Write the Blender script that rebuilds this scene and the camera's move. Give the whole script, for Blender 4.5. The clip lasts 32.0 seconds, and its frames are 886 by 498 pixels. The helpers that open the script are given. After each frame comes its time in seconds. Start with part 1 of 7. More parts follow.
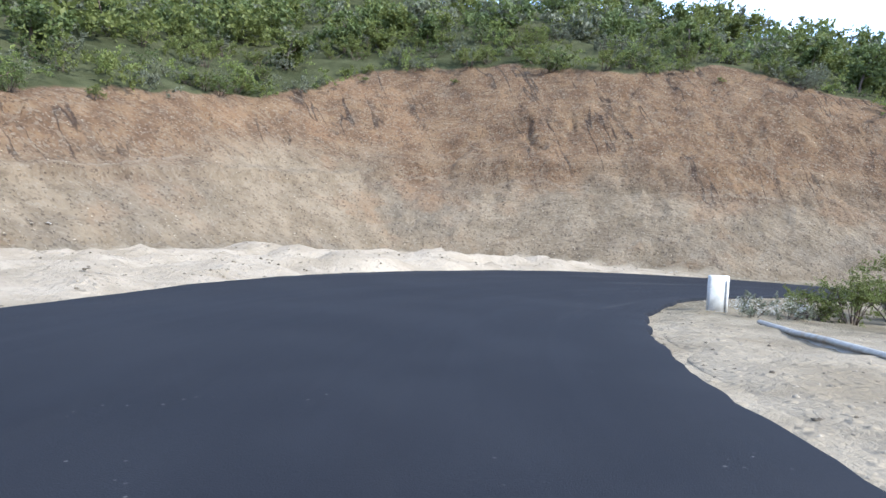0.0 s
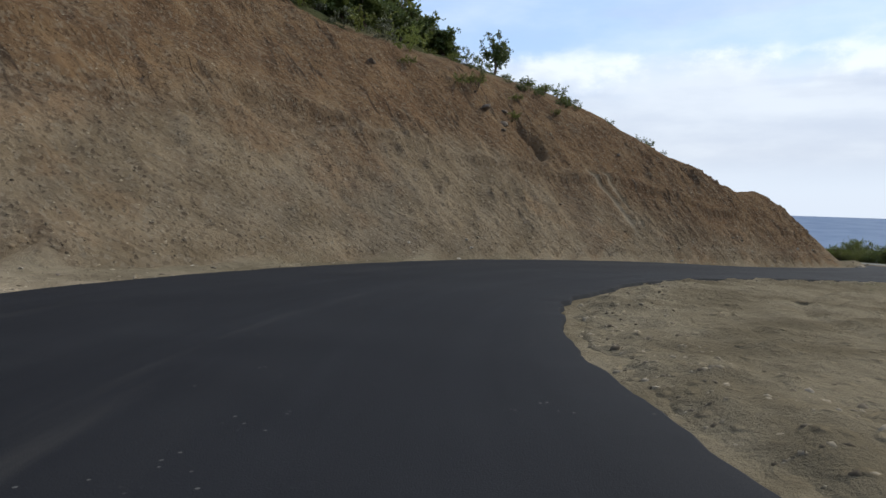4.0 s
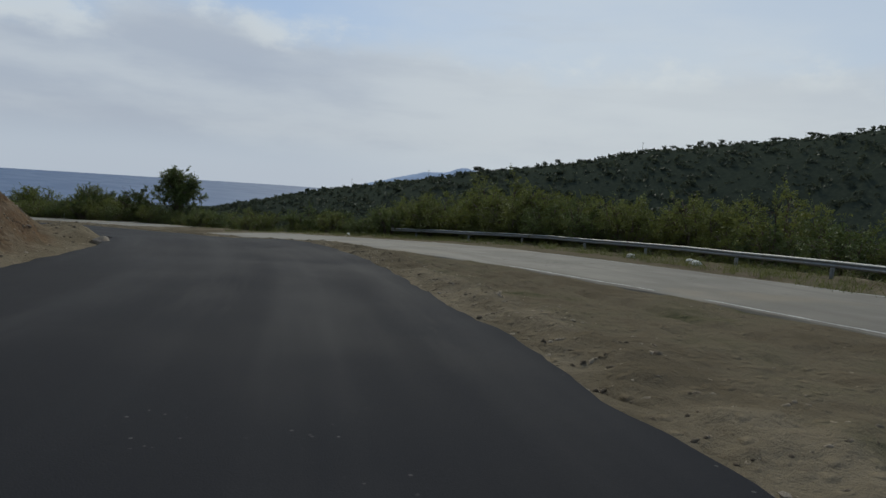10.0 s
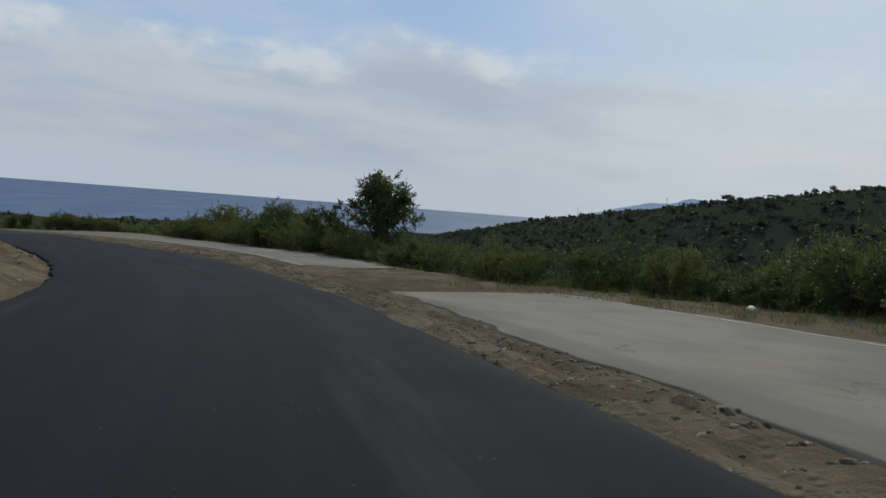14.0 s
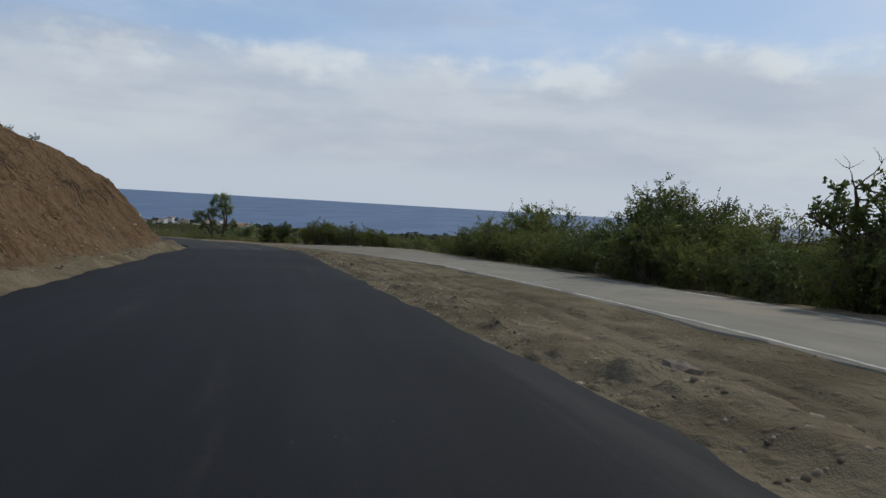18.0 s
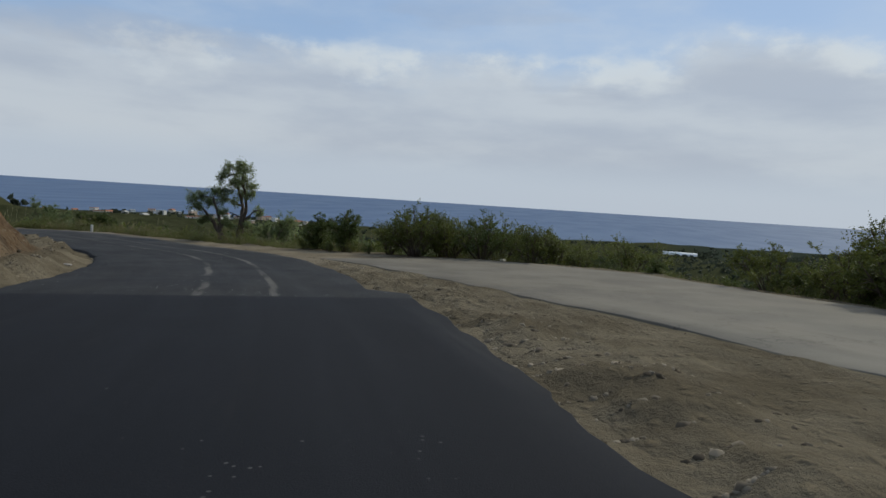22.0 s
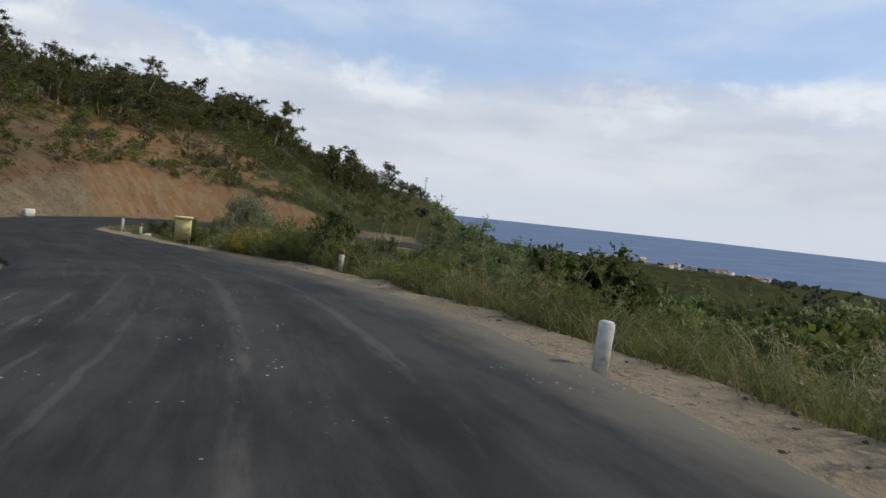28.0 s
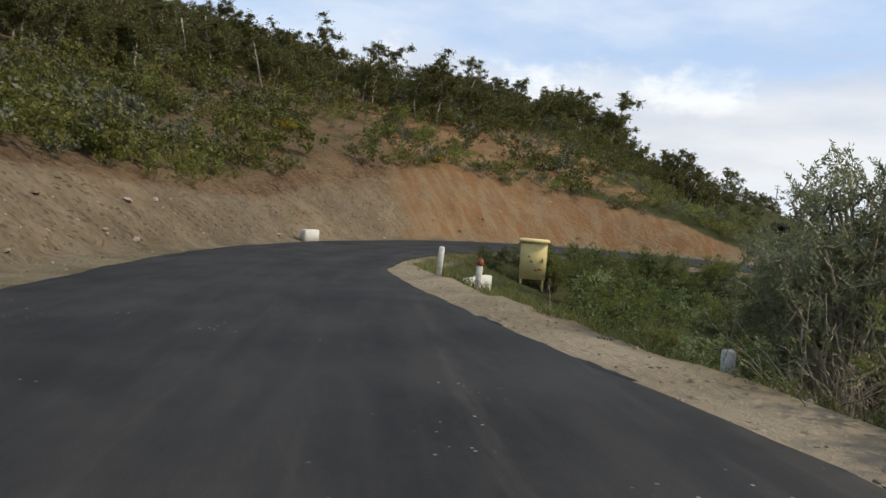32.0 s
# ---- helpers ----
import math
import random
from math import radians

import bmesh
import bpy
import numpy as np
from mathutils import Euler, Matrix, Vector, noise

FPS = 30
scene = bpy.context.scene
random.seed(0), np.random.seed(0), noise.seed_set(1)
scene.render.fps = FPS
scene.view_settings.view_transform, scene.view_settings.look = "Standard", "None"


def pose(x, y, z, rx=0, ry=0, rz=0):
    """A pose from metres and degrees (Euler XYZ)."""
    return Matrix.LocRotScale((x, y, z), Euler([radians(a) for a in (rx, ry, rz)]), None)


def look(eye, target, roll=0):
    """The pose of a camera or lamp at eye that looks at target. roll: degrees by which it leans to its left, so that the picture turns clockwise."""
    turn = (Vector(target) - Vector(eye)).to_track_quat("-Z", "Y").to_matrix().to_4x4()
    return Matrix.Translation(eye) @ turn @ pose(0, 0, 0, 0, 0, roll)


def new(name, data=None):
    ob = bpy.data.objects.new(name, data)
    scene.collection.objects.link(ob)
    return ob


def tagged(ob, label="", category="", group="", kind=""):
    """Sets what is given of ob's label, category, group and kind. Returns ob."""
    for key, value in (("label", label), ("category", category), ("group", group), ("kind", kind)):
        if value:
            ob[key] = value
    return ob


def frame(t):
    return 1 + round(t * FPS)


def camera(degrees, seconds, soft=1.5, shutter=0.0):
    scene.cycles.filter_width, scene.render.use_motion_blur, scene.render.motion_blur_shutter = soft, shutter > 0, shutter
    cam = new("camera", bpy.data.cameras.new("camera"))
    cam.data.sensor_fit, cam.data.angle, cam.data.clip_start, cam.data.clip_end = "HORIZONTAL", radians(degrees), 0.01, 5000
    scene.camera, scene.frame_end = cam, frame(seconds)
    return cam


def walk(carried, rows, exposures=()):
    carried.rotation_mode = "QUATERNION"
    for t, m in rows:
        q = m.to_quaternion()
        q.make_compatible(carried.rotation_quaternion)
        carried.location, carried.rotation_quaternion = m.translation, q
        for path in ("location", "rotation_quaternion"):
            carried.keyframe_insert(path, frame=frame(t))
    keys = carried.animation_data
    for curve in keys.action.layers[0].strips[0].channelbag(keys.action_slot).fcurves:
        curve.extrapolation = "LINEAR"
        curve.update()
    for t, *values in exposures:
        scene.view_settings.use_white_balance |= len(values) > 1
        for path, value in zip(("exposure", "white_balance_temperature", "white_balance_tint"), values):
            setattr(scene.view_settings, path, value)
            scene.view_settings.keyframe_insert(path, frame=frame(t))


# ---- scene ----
cam = camera(68.5, 32.0)
METRES, EYE, TILT, LEAN, TURN = 230.0, 1.3, -3.2, -2.52, 0.0
ROWS = [
    (0.0, 0.0, 0.0, 0.0, 0.0, 0.0, -0.0),
    (0.5, -0.0015, 0.0154, 0.0004, -8.19, -0.55, 0.27),
    (1.0, -0.0011, 0.0306, 0.0006, -16.58, -1.75, 0.5),
    (1.5, 0.0013, 0.0451, 0.0006, -23.8, -3.02, 1.5),
    (2.0, 0.0054, 0.0589, 0.0004, -30.61, -2.7, 1.81),
    (2.5, 0.0112, 0.0722, 0.0, -38.23, -3.9, 1.78),
    (4.5, 0.0478, 0.1127, -0.0016, -66.03, -5.1, 2.22),
    (5.0, 0.0597, 0.1198, -0.0024, -73.34, -5.52, 1.35),
    (5.5, 0.0728, 0.1256, -0.0034, -80.47, -6.68, 1.06),
    (6.0, 0.0868, 0.1298, -0.0045, -87.71, -7.11, 0.47),
    (6.5, 0.101, 0.1321, -0.006, -94.33, -7.24, -0.03),
    (7.0, 0.1155, 0.1327, -0.0072, -101.24, -7.66, -0.67),
    (7.5, 0.1299, 0.1317, -0.0087, -108.17, -8.04, -1.22),
    (8.0, 0.1438, 0.1292, -0.0103, -114.46, -8.47, -1.69),
    (8.5, 0.158, 0.1254, -0.0121, -118.36, -8.36, -1.43),
    (9.0, 0.1721, 0.1208, -0.0138, -120.74, -8.45, -1.52),
    (9.5, 0.1866, 0.1155, -0.0157, -122.91, -8.56, -2.43),
    (10.0, 0.2015, 0.1091, -0.0179, -124.57, -9.21, -2.76),
    (10.5, 0.2157, 0.1028, -0.0199, -125.51, -8.68, -2.42),
    (11.0, 0.2301, 0.0968, -0.0216, -124.42, -8.52, -2.23),
    (11.5, 0.2442, 0.0913, -0.0233, -122.41, -7.89, -2.06),
    (12.0, 0.259, 0.0861, -0.0248, -119.85, -7.95, -1.64),
    (12.5, 0.275, 0.0812, -0.0266, -116.49, -8.28, -1.17),
    (13.0, 0.2911, 0.0773, -0.0282, -113.59, -7.71, -2.22),
    (13.5, 0.3069, 0.0748, -0.0298, -109.44, -7.26, -2.53),
    (15.5, 0.3722, 0.0739, -0.0383, -96.18, -7.88, 0.05),
    (16.0, 0.39, 0.0756, -0.0401, -92.69, -7.38, -0.0),
    (16.5, 0.4079, 0.0786, -0.042, -89.31, -7.14, -0.27),
    (17.0, 0.4253, 0.0825, -0.0435, -86.34, -6.97, -0.43),
    (17.5, 0.4424, 0.087, -0.0451, -84.54, -6.91, -0.06),
    (18.0, 0.4588, 0.0922, -0.0464, -82.52, -6.38, 0.19),
    (18.5, 0.4758, 0.0978, -0.048, -81.28, -6.65, 0.81),
    (19.0, 0.4921, 0.1042, -0.0494, -79.09, -6.16, 1.06),
    (19.5, 0.5091, 0.1108, -0.051, -79.04, -6.61, 0.58),
    (20.0, 0.5254, 0.1177, -0.0524, -78.76, -6.67, 0.86),
    (20.5, 0.5423, 0.1247, -0.0538, -78.56, -6.57, 0.69),
    (21.0, 0.5588, 0.1314, -0.0554, -78.34, -6.24, 0.37),
    (21.5, 0.5762, 0.1385, -0.0571, -77.99, -6.62, 0.32),
    (22.0, 0.5927, 0.1461, -0.0581, -77.85, -6.49, 0.1),
    (22.5, 0.6093, 0.1538, -0.0597, -77.17, -7.15, 0.24),
    (23.0, 0.6254, 0.1614, -0.0611, -76.0, -7.02, -0.39),
    (23.5, 0.6397, 0.1689, -0.0622, -73.83, -6.28, -1.16),
    (24.0, 0.6533, 0.1769, -0.0633, -69.36, -5.83, 0.42),
    (24.5, 0.6674, 0.1862, -0.0644, -65.3, -5.6, 0.19),
    (25.0, 0.6802, 0.1961, -0.0653, -60.47, -5.05, 1.0),
    (25.5, 0.6917, 0.2075, -0.0661, -55.63, -4.82, 0.42),
    (26.0, 0.7019, 0.2197, -0.0667, -51.05, -4.19, -0.49),
    (26.5, 0.711, 0.2319, -0.0674, -48.12, -3.54, -1.61),
    (28.5, 0.7377, 0.2817, -0.0678, -36.67, -2.73, -1.72),
    (29.0, 0.7428, 0.2944, -0.0679, -32.67, -2.62, -1.49),
    (29.5, 0.7471, 0.3074, -0.0681, -28.84, -2.73, -1.25),
    (30.0, 0.7506, 0.3203, -0.0683, -25.44, -2.95, -1.35),
    (30.5, 0.7532, 0.3332, -0.0687, -22.46, -2.74, -1.81),
    (31.0, 0.755, 0.3459, -0.0689, -19.58, -2.54, -1.82),
    (31.5, 0.7563, 0.3586, -0.069, -16.8, -2.36, -1.33),
    (32.0, 0.7572, 0.3708, -0.0688, -14.24, -1.96, -1.2),
]
BASE = pose(0, 0, EYE, TILT, LEAN, TURN)
walk(cam, [(t, BASE @ pose(METRES * x, METRES * y, METRES * z, 90 + pitch, roll, yaw)) for t, x, y, z, yaw, pitch, roll in ROWS],
     exposures=[(0.0, 1.92, 5350, 9), (0.5, 1.28, 5750, 8), (1.0, 0.88, 6050, 8), (2.5, 0.5, 6250, 7), (4.5, 0.38, 6350, 6), (5.0, 0.32, 6350, 6), (6.0, 0.02, 6350, 6), (7.0, -0.1, 6400, 6), (9.0, -0.35, 6250, 4), (13.5, -0.38, 6250, 4),
                (15.5, -0.15, 6350, 6), (16.5, -0.12, 6350, 6), (18.0, -0.22, 6350, 5), (22.0, -0.27, 6300, 4), (24.0, -0.22, 6300, 4), (26.0, 0.0, 6450, 6), (29.0, 0.17, 6650, 8), (32.0, 0.42, 6900, 7)])

# ---- world and sun ----
SUN_AZ, SUN_EL = radians(120.0), radians(40.0)
world = bpy.data.worlds.new("world")
scene.world = world
world.use_nodes = True
wt = world.node_tree
wt.nodes.clear()


def wn(kind, **kw):
    n = wt.nodes.new(kind)
    for k, v in kw.items():
        n.inputs[k.replace("_", " ")].default_value = v
    return n


w_out, w_bg, w_sky = wn("ShaderNodeOutputWorld"), wn("ShaderNodeBackground", Strength=1.0), wn("ShaderNodeTexSky")
w_sky.sky_type, w_sky.sun_disc, w_sky.sun_elevation, w_sky.sun_rotation = "NISHITA", False, SUN_EL, SUN_AZ
w_sky.air_density, w_sky.dust_density, w_sky.ozone_density = 1.0, 0.5, 1.2
w_co, w_sep = wn("ShaderNodeTexCoord"), wn("ShaderNodeSeparateXYZ")
w_dim = wn("ShaderNodeMix"); w_dim.data_type, w_dim.blend_type = "RGBA", "MULTIPLY"
w_dim.inputs[0].default_value, w_dim.inputs[7].default_value = 1.0, (0.115, 0.115, 0.115, 1)
wt.links.new(w_sky.outputs[0], w_dim.inputs[6])
wt.links.new(w_co.outputs["Generated"], w_sep.inputs[0])


def wmath(op, a, b=None, c=None):
    n = wt.nodes.new("ShaderNodeMath"); n.operation = op
    for i, v in enumerate((a, b, c)):
        if v is None:
            continue
        if isinstance(v, (int, float)):
            n.inputs[i].default_value = v
        else:
            wt.links.new(v, n.inputs[i])
    return n.outputs[0]


def wramp(v, lo, hi, to_lo=0.0, to_hi=1.0):
    n = wt.nodes.new("ShaderNodeMapRange"); n.interpolation_type = "SMOOTHSTEP"
    wt.links.new(v, n.inputs[0])
    n.inputs[1].default_value, n.inputs[2].default_value, n.inputs[3].default_value, n.inputs[4].default_value = lo, hi, to_lo, to_hi
    return n.outputs[0]


def wmix(f, a, b):
    n = wt.nodes.new("ShaderNodeMix"); n.data_type = "RGBA"
    for i, v in ((0, f), (6, a), (7, b)):
        if isinstance(v, (int, float, tuple)):
            n.inputs[i].default_value = v
        else:
            wt.links.new(v, n.inputs[i])
    return n.outputs[2]


def wnoise(scale, stretch, detail, rough, shift=0.0):
    m = wt.nodes.new("ShaderNodeMapping"); m.inputs["Scale"].default_value = (1, 1, stretch); m.inputs["Location"].default_value = (shift, shift * 0.7, 0)
    wt.links.new(w_co.outputs["Generated"], m.inputs[0])
    n = wn("ShaderNodeTexNoise", Scale=scale, Detail=detail, Roughness=rough)
    wt.links.new(m.outputs[0], n.inputs["Vector"])
    return n.outputs["Fac"]


up = w_sep.outputs[2]
w_dot = wt.nodes.new("ShaderNodeVectorMath"); w_dot.operation = "DOT_PRODUCT"
wt.links.new(w_co.outputs["Generated"], w_dot.inputs[0])
w_dot.inputs[1].default_value = (math.sin(radians(150)) * 0.93, math.cos(radians(150)) * 0.93, 0.36)
bright_side = wramp(w_dot.outputs["Value"], 0.72, 0.99)
# clear sky, paler towards the horizon
sky_col = wmix(0.7, w_dim.outputs[2], (0.40, 0.53, 0.80, 1))
sky_col = wmix(wramp(up, 0.24, 0.0, 0.0, 0.9), sky_col, (0.60, 0.64, 0.73, 1))
# thin high veil
veil = wmath("MULTIPLY", wramp(wnoise(1.6, 3.2, 8, 0.58, 4.1), 0.40, 0.68), wramp(up, 0.08, 0.22))
sky_col = wmix(wmath("MULTIPLY", veil, 0.5), sky_col, (0.76, 0.79, 0.85, 1))
# a soft broken bank of cloud low over the sea, brighter on its upper edges
rise = wmath("ADD", up, wmath("MULTIPLY", wmath("SUBTRACT", wnoise(2.2, 2.0, 7, 0.55, 1.3), 0.5), 0.42))
bank = wmath("MULTIPLY", wramp(rise, 0.215, 0.13), wramp(up, 0.015, 0.075))
lump = wnoise(2.6, 4.0, 7, 0.55, 2.2)
bank_col = wmix(wramp(lump, 0.38, 0.64), (0.67, 0.69, 0.745, 1), (0.52, 0.55, 0.64, 1))
sky_col = wmix(wmath("MULTIPLY", bank, 0.8), sky_col, bank_col)
tops = wmath("MULTIPLY", wmath("MULTIPLY", wramp(rise, 0.225, 0.185), wramp(rise, 0.125, 0.17)), wramp(wnoise(6.5, 1.8, 7, 0.6, 9.2), 0.46, 0.62))
sky_col = wmix(wmath("MULTIPLY", tops, 0.6), sky_col, (0.86, 0.865, 0.87, 1))
# darker flat streaks below the bank
streaks = wmath("MULTIPLY", wramp(wnoise(2.4, 7.0, 6, 0.5, 7.7), 0.55, 0.68), wmath("MULTIPLY", wramp(up, 0.06, 0.12), wramp(up, 0.36, 0.2)))
sky_col = wmix(wmath("MULTIPLY", streaks, 0.32), sky_col, (0.44, 0.48, 0.59, 1))
sky_col = wmix(wmath("MULTIPLY", bright_side, 0.5), sky_col, (0.86, 0.87, 0.88, 1))
wt.links.new(sky_col, w_bg.inputs[0])
wt.links.new(w_bg.outputs[0], w_out.inputs[0])
sun = new("sun", bpy.data.lights.new("sun", "SUN"))
sun.data.energy, sun.data.angle, sun.data.color = 2.6, radians(2.5), (1.0, 0.92, 0.79)
sun.matrix_world = look((math.sin(SUN_AZ) * 80, math.cos(SUN_AZ) * 80, math.tan(SUN_EL) * 80), (0, 0, 0))


# ---- materials ----
class Mat:
    """A small builder for node materials."""

    def __init__(self, name, rough=0.9, spec=0.3, metal=0.0):
        self.m = bpy.data.materials.new(name)
        self.m.use_nodes = True
        self.t = self.m.node_tree
        self.b = self.t.nodes["Principled BSDF"]
        self.b.inputs["Roughness"].default_value = rough
        self.b.inputs["Specular IOR Level"].default_value = spec
        self.b.inputs["Metallic"].default_value = metal
        self.co = self.t.nodes.new("ShaderNodeTexCoord")

    def link(self, a, b):
        self.t.links.new(a, b)

    def put(self, sock, v):
        if isinstance(v, (int, float, tuple)):
            sock.default_value = v
        else:
            self.link(v, sock)

    def noise(self, scale, detail=4, rough=0.55, coord="Object", stretch=None, out="Fac"):
        n = self.t.nodes.new("ShaderNodeTexNoise")
        n.inputs["Scale"].default_value, n.inputs["Detail"].default_value, n.inputs["Roughness"].default_value = scale, detail, rough
        v = self.co.outputs[coord] if isinstance(coord, str) else coord
        if stretch:
            m = self.t.nodes.new("ShaderNodeMapping")
            m.inputs["Scale"].default_value = stretch
            self.link(v, m.inputs[0])
            v = m.outputs[0]
        self.link(v, n.inputs["Vector"])
        return n.outputs[out]

    def cells(self, scale, out="Distance", coord="Object", stretch=None):
        n = self.t.nodes.new("ShaderNodeTexVoronoi")
        n.inputs["Scale"].default_value = scale
        v = self.co.outputs[coord]
        if stretch:
            m = self.t.nodes.new("ShaderNodeMapping")
            m.inputs["Scale"].default_value = stretch
            self.link(v, m.inputs[0])
            v = m.outputs[0]
        self.link(v, n.inputs["Vector"])
        return n.outputs[out]

    def ramp(self, v, lo, hi, a=0.0, b=1.0):
        n = self.t.nodes.new("ShaderNodeMapRange")
        n.interpolation_type = "SMOOTHSTEP"
        self.link(v, n.inputs[0])
        for i, x in ((1, lo), (2, hi), (3, a), (4, b)):
            n.inputs[i].default_value = x
        return n.outputs[0]

    def math(self, op, a, b=0.0):
        n = self.t.nodes.new("ShaderNodeMath")
        n.operation = op
        self.put(n.inputs[0], a), self.put(n.inputs[1], b)
        return n.outputs[0]

    def mix(self, f, a, b):
        n = self.t.nodes.new("ShaderNodeMix")
        n.data_type = "RGBA"
        self.put(n.inputs[0], f), self.put(n.inputs[6], a), self.put(n.inputs[7], b)
        return n.outputs[2]

    def attr(self, name):
        n = self.t.nodes.new("ShaderNodeAttribute")
        n.attribute_name = name
        s = self.t.nodes.new("ShaderNodeSeparateColor")
        self.link(n.outputs["Color"], s.inputs[0])
        return s.outputs[0], s.outputs[1], s.outputs[2], n.outputs["Alpha"]

    def uv(self):
        s = self.t.nodes.new("ShaderNodeSeparateXYZ")
        self.link(self.co.outputs["UV"], s.inputs[0])
        return s.outputs[0], s.outputs[1]

    def random(self):
        n = self.t.nodes.new("ShaderNodeObjectInfo")
        return n.outputs["Random"]

    def island(self):
        n = self.t.nodes.new("ShaderNodeNewGeometry")
        return n.outputs["Random Per Island"]

    def bump(self, h, dist=0.05, strength=1.0):
        n = self.t.nodes.new("ShaderNodeBump")
        n.inputs["Distance"].default_value, n.inputs["Strength"].default_value = dist, strength
        self.link(h, n.inputs["Height"])
        self.link(n.outputs[0], self.b.inputs["Normal"])

    def done(self, colour):
        self.put(self.b.inputs["Base Color"], colour)
        return self.m


def rgb(r, g, b):
    return (r, g, b, 1.0)


def ground_material():
    k = Mat("soil_and_scrub", 1.0, 0.0)
    cut, veg, pale, high = k.attr("zone")
    big, mid, fine = k.noise(0.11, 5, 0.6), k.noise(0.55, 6, 0.62), k.noise(5.0, 6, 0.7)
    rill = k.noise(1.0, 7, 0.66, "UV", (1.3, 0.42, 1))
    gully_shade = k.noise(1.0, 5, 0.6, "UV", (0.8, 0.22, 1))
    su, sv = k.uv()
    tooth_co = k.t.nodes.new("ShaderNodeCombineXYZ")
    k.link(k.math("MULTIPLY", k.math("ADD", su, sv), 3.6), tooth_co.inputs[0])
    k.link(k.math("MULTIPLY", k.math("SUBTRACT", su, sv), 0.55), tooth_co.inputs[1])
    tooth = k.noise(1.0, 5, 0.6, tooth_co.outputs[0])
    stone = k.cells(4.5)
    stone_far = k.cells(1.7)
    grit = k.noise(38.0, 3, 0.7)
    lower = k.mix(k.ramp(mid, 0.35, 0.68), rgb(0.122, 0.093, 0.060), rgb(0.184, 0.142, 0.094))
    lower = k.mix(k.ramp(big, 0.50, 0.64, 0, 0.45), lower, rgb(0.092, 0.079, 0.062))
    upper = k.mix(k.ramp(mid, 0.36, 0.66), rgb(0.088, 0.054, 0.031), rgb(0.140, 0.090, 0.050))
    upper = k.mix(k.ramp(rill, 0.50, 0.66, 0, 0.5), upper, rgb(0.074, 0.047, 0.031))
    edge = k.math("ADD", high, k.math("MULTIPLY", k.math("SUBTRACT", big, 0.5), 0.55))
    face = k.mix(k.ramp(edge, 0.22, 0.46), lower, upper)
    face = k.mix(k.ramp(rill, 0.56, 0.72, 0, 0.4), face, rgb(0.150, 0.115, 0.075))
    # cracks and gullies: the shade inside them is put into the colour
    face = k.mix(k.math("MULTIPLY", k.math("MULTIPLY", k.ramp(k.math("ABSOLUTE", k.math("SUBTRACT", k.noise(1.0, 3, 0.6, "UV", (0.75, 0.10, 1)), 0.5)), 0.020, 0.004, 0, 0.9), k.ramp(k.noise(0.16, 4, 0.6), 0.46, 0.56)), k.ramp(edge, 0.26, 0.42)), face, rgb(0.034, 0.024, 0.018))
    face = k.mix(k.ramp(gully_shade, 0.60, 0.68, 0, 0.4), face, rgb(0.055, 0.039, 0.028))
    face = k.mix(k.ramp(k.noise(0.23, 4, 0.6), 0.52, 0.66, 0, 0.42), face, rgb(0.170, 0.103, 0.056))
    band = k.math("ADD", high, k.math("MULTIPLY", k.math("SUBTRACT", k.noise(0.3, 3, 0.6), 0.5), 0.012))
    face = k.mix(k.math("MULTIPLY", k.ramp(k.math("ABSOLUTE", k.math("SUBTRACT", band, 0.325)), 0.009, 0.003, 0, 0.32), k.ramp(k.noise(0.12, 3, 0.6), 0.44, 0.5)), face, rgb(0.20, 0.16, 0.115))
    chips = k.math("MULTIPLY", k.ramp(stone, 0.20, 0.10), k.ramp(k.noise(0.7, 4, 0.6), 0.46, 0.60))
    face = k.mix(k.math("MULTIPLY", chips, 0.5), face, rgb(0.22, 0.19, 0.145))
    pebble = k.cells(9.0, "Color")
    speck = k.ramp(pebble, 0.60, 0.95, 0, 0.45)
    # tooth marks: shaded hollows and lit ridges coloured in, matching the bump below
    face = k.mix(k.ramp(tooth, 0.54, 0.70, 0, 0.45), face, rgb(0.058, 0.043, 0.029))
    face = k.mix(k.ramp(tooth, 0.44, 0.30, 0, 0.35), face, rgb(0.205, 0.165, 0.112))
    block = k.cells(2.6, "Color")
    face = k.mix(k.ramp(block, 0.6, 0.95, 0, 0.2), face, rgb(0.150, 0.120, 0.084))
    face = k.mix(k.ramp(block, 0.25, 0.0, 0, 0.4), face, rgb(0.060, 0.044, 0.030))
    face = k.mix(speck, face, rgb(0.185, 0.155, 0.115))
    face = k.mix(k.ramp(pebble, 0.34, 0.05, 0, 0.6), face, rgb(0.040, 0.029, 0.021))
    where = k.t.nodes.new("ShaderNodeSeparateXYZ")
    k.link(k.co.outputs["Object"], where.inputs[0])
    ochre = k.math("MULTIPLY", k.ramp(k.math("ADD", where.outputs[0], k.math("MULTIPLY", big, 9.0)), 185.5, 188.5), k.ramp(where.outputs[1], 100.0, 106.0))
    face = k.mix(k.math("MULTIPLY", ochre, k.ramp(mid, 0.30, 0.70, 0.95, 0.45)), face, k.mix(k.ramp(rill, 0.4, 0.62), rgb(0.180, 0.094, 0.043), rgb(0.215, 0.145, 0.083)))
    dirt = k.mix(k.ramp(mid, 0.35, 0.65), rgb(0.108, 0.088, 0.058), rgb(0.178, 0.147, 0.100))
    dirt = k.mix(k.ramp(fine, 0.50, 0.75, 0, 0.5), dirt, rgb(0.10, 0.078, 0.053))
    sandy = k.mix(k.ramp(mid, 0.3, 0.7), rgb(0.235, 0.187, 0.128), rgb(0.318, 0.260, 0.186))
    sandy = k.mix(k.ramp(fine, 0.52, 0.7, 0, 0.5), sandy, rgb(0.19, 0.16, 0.12))
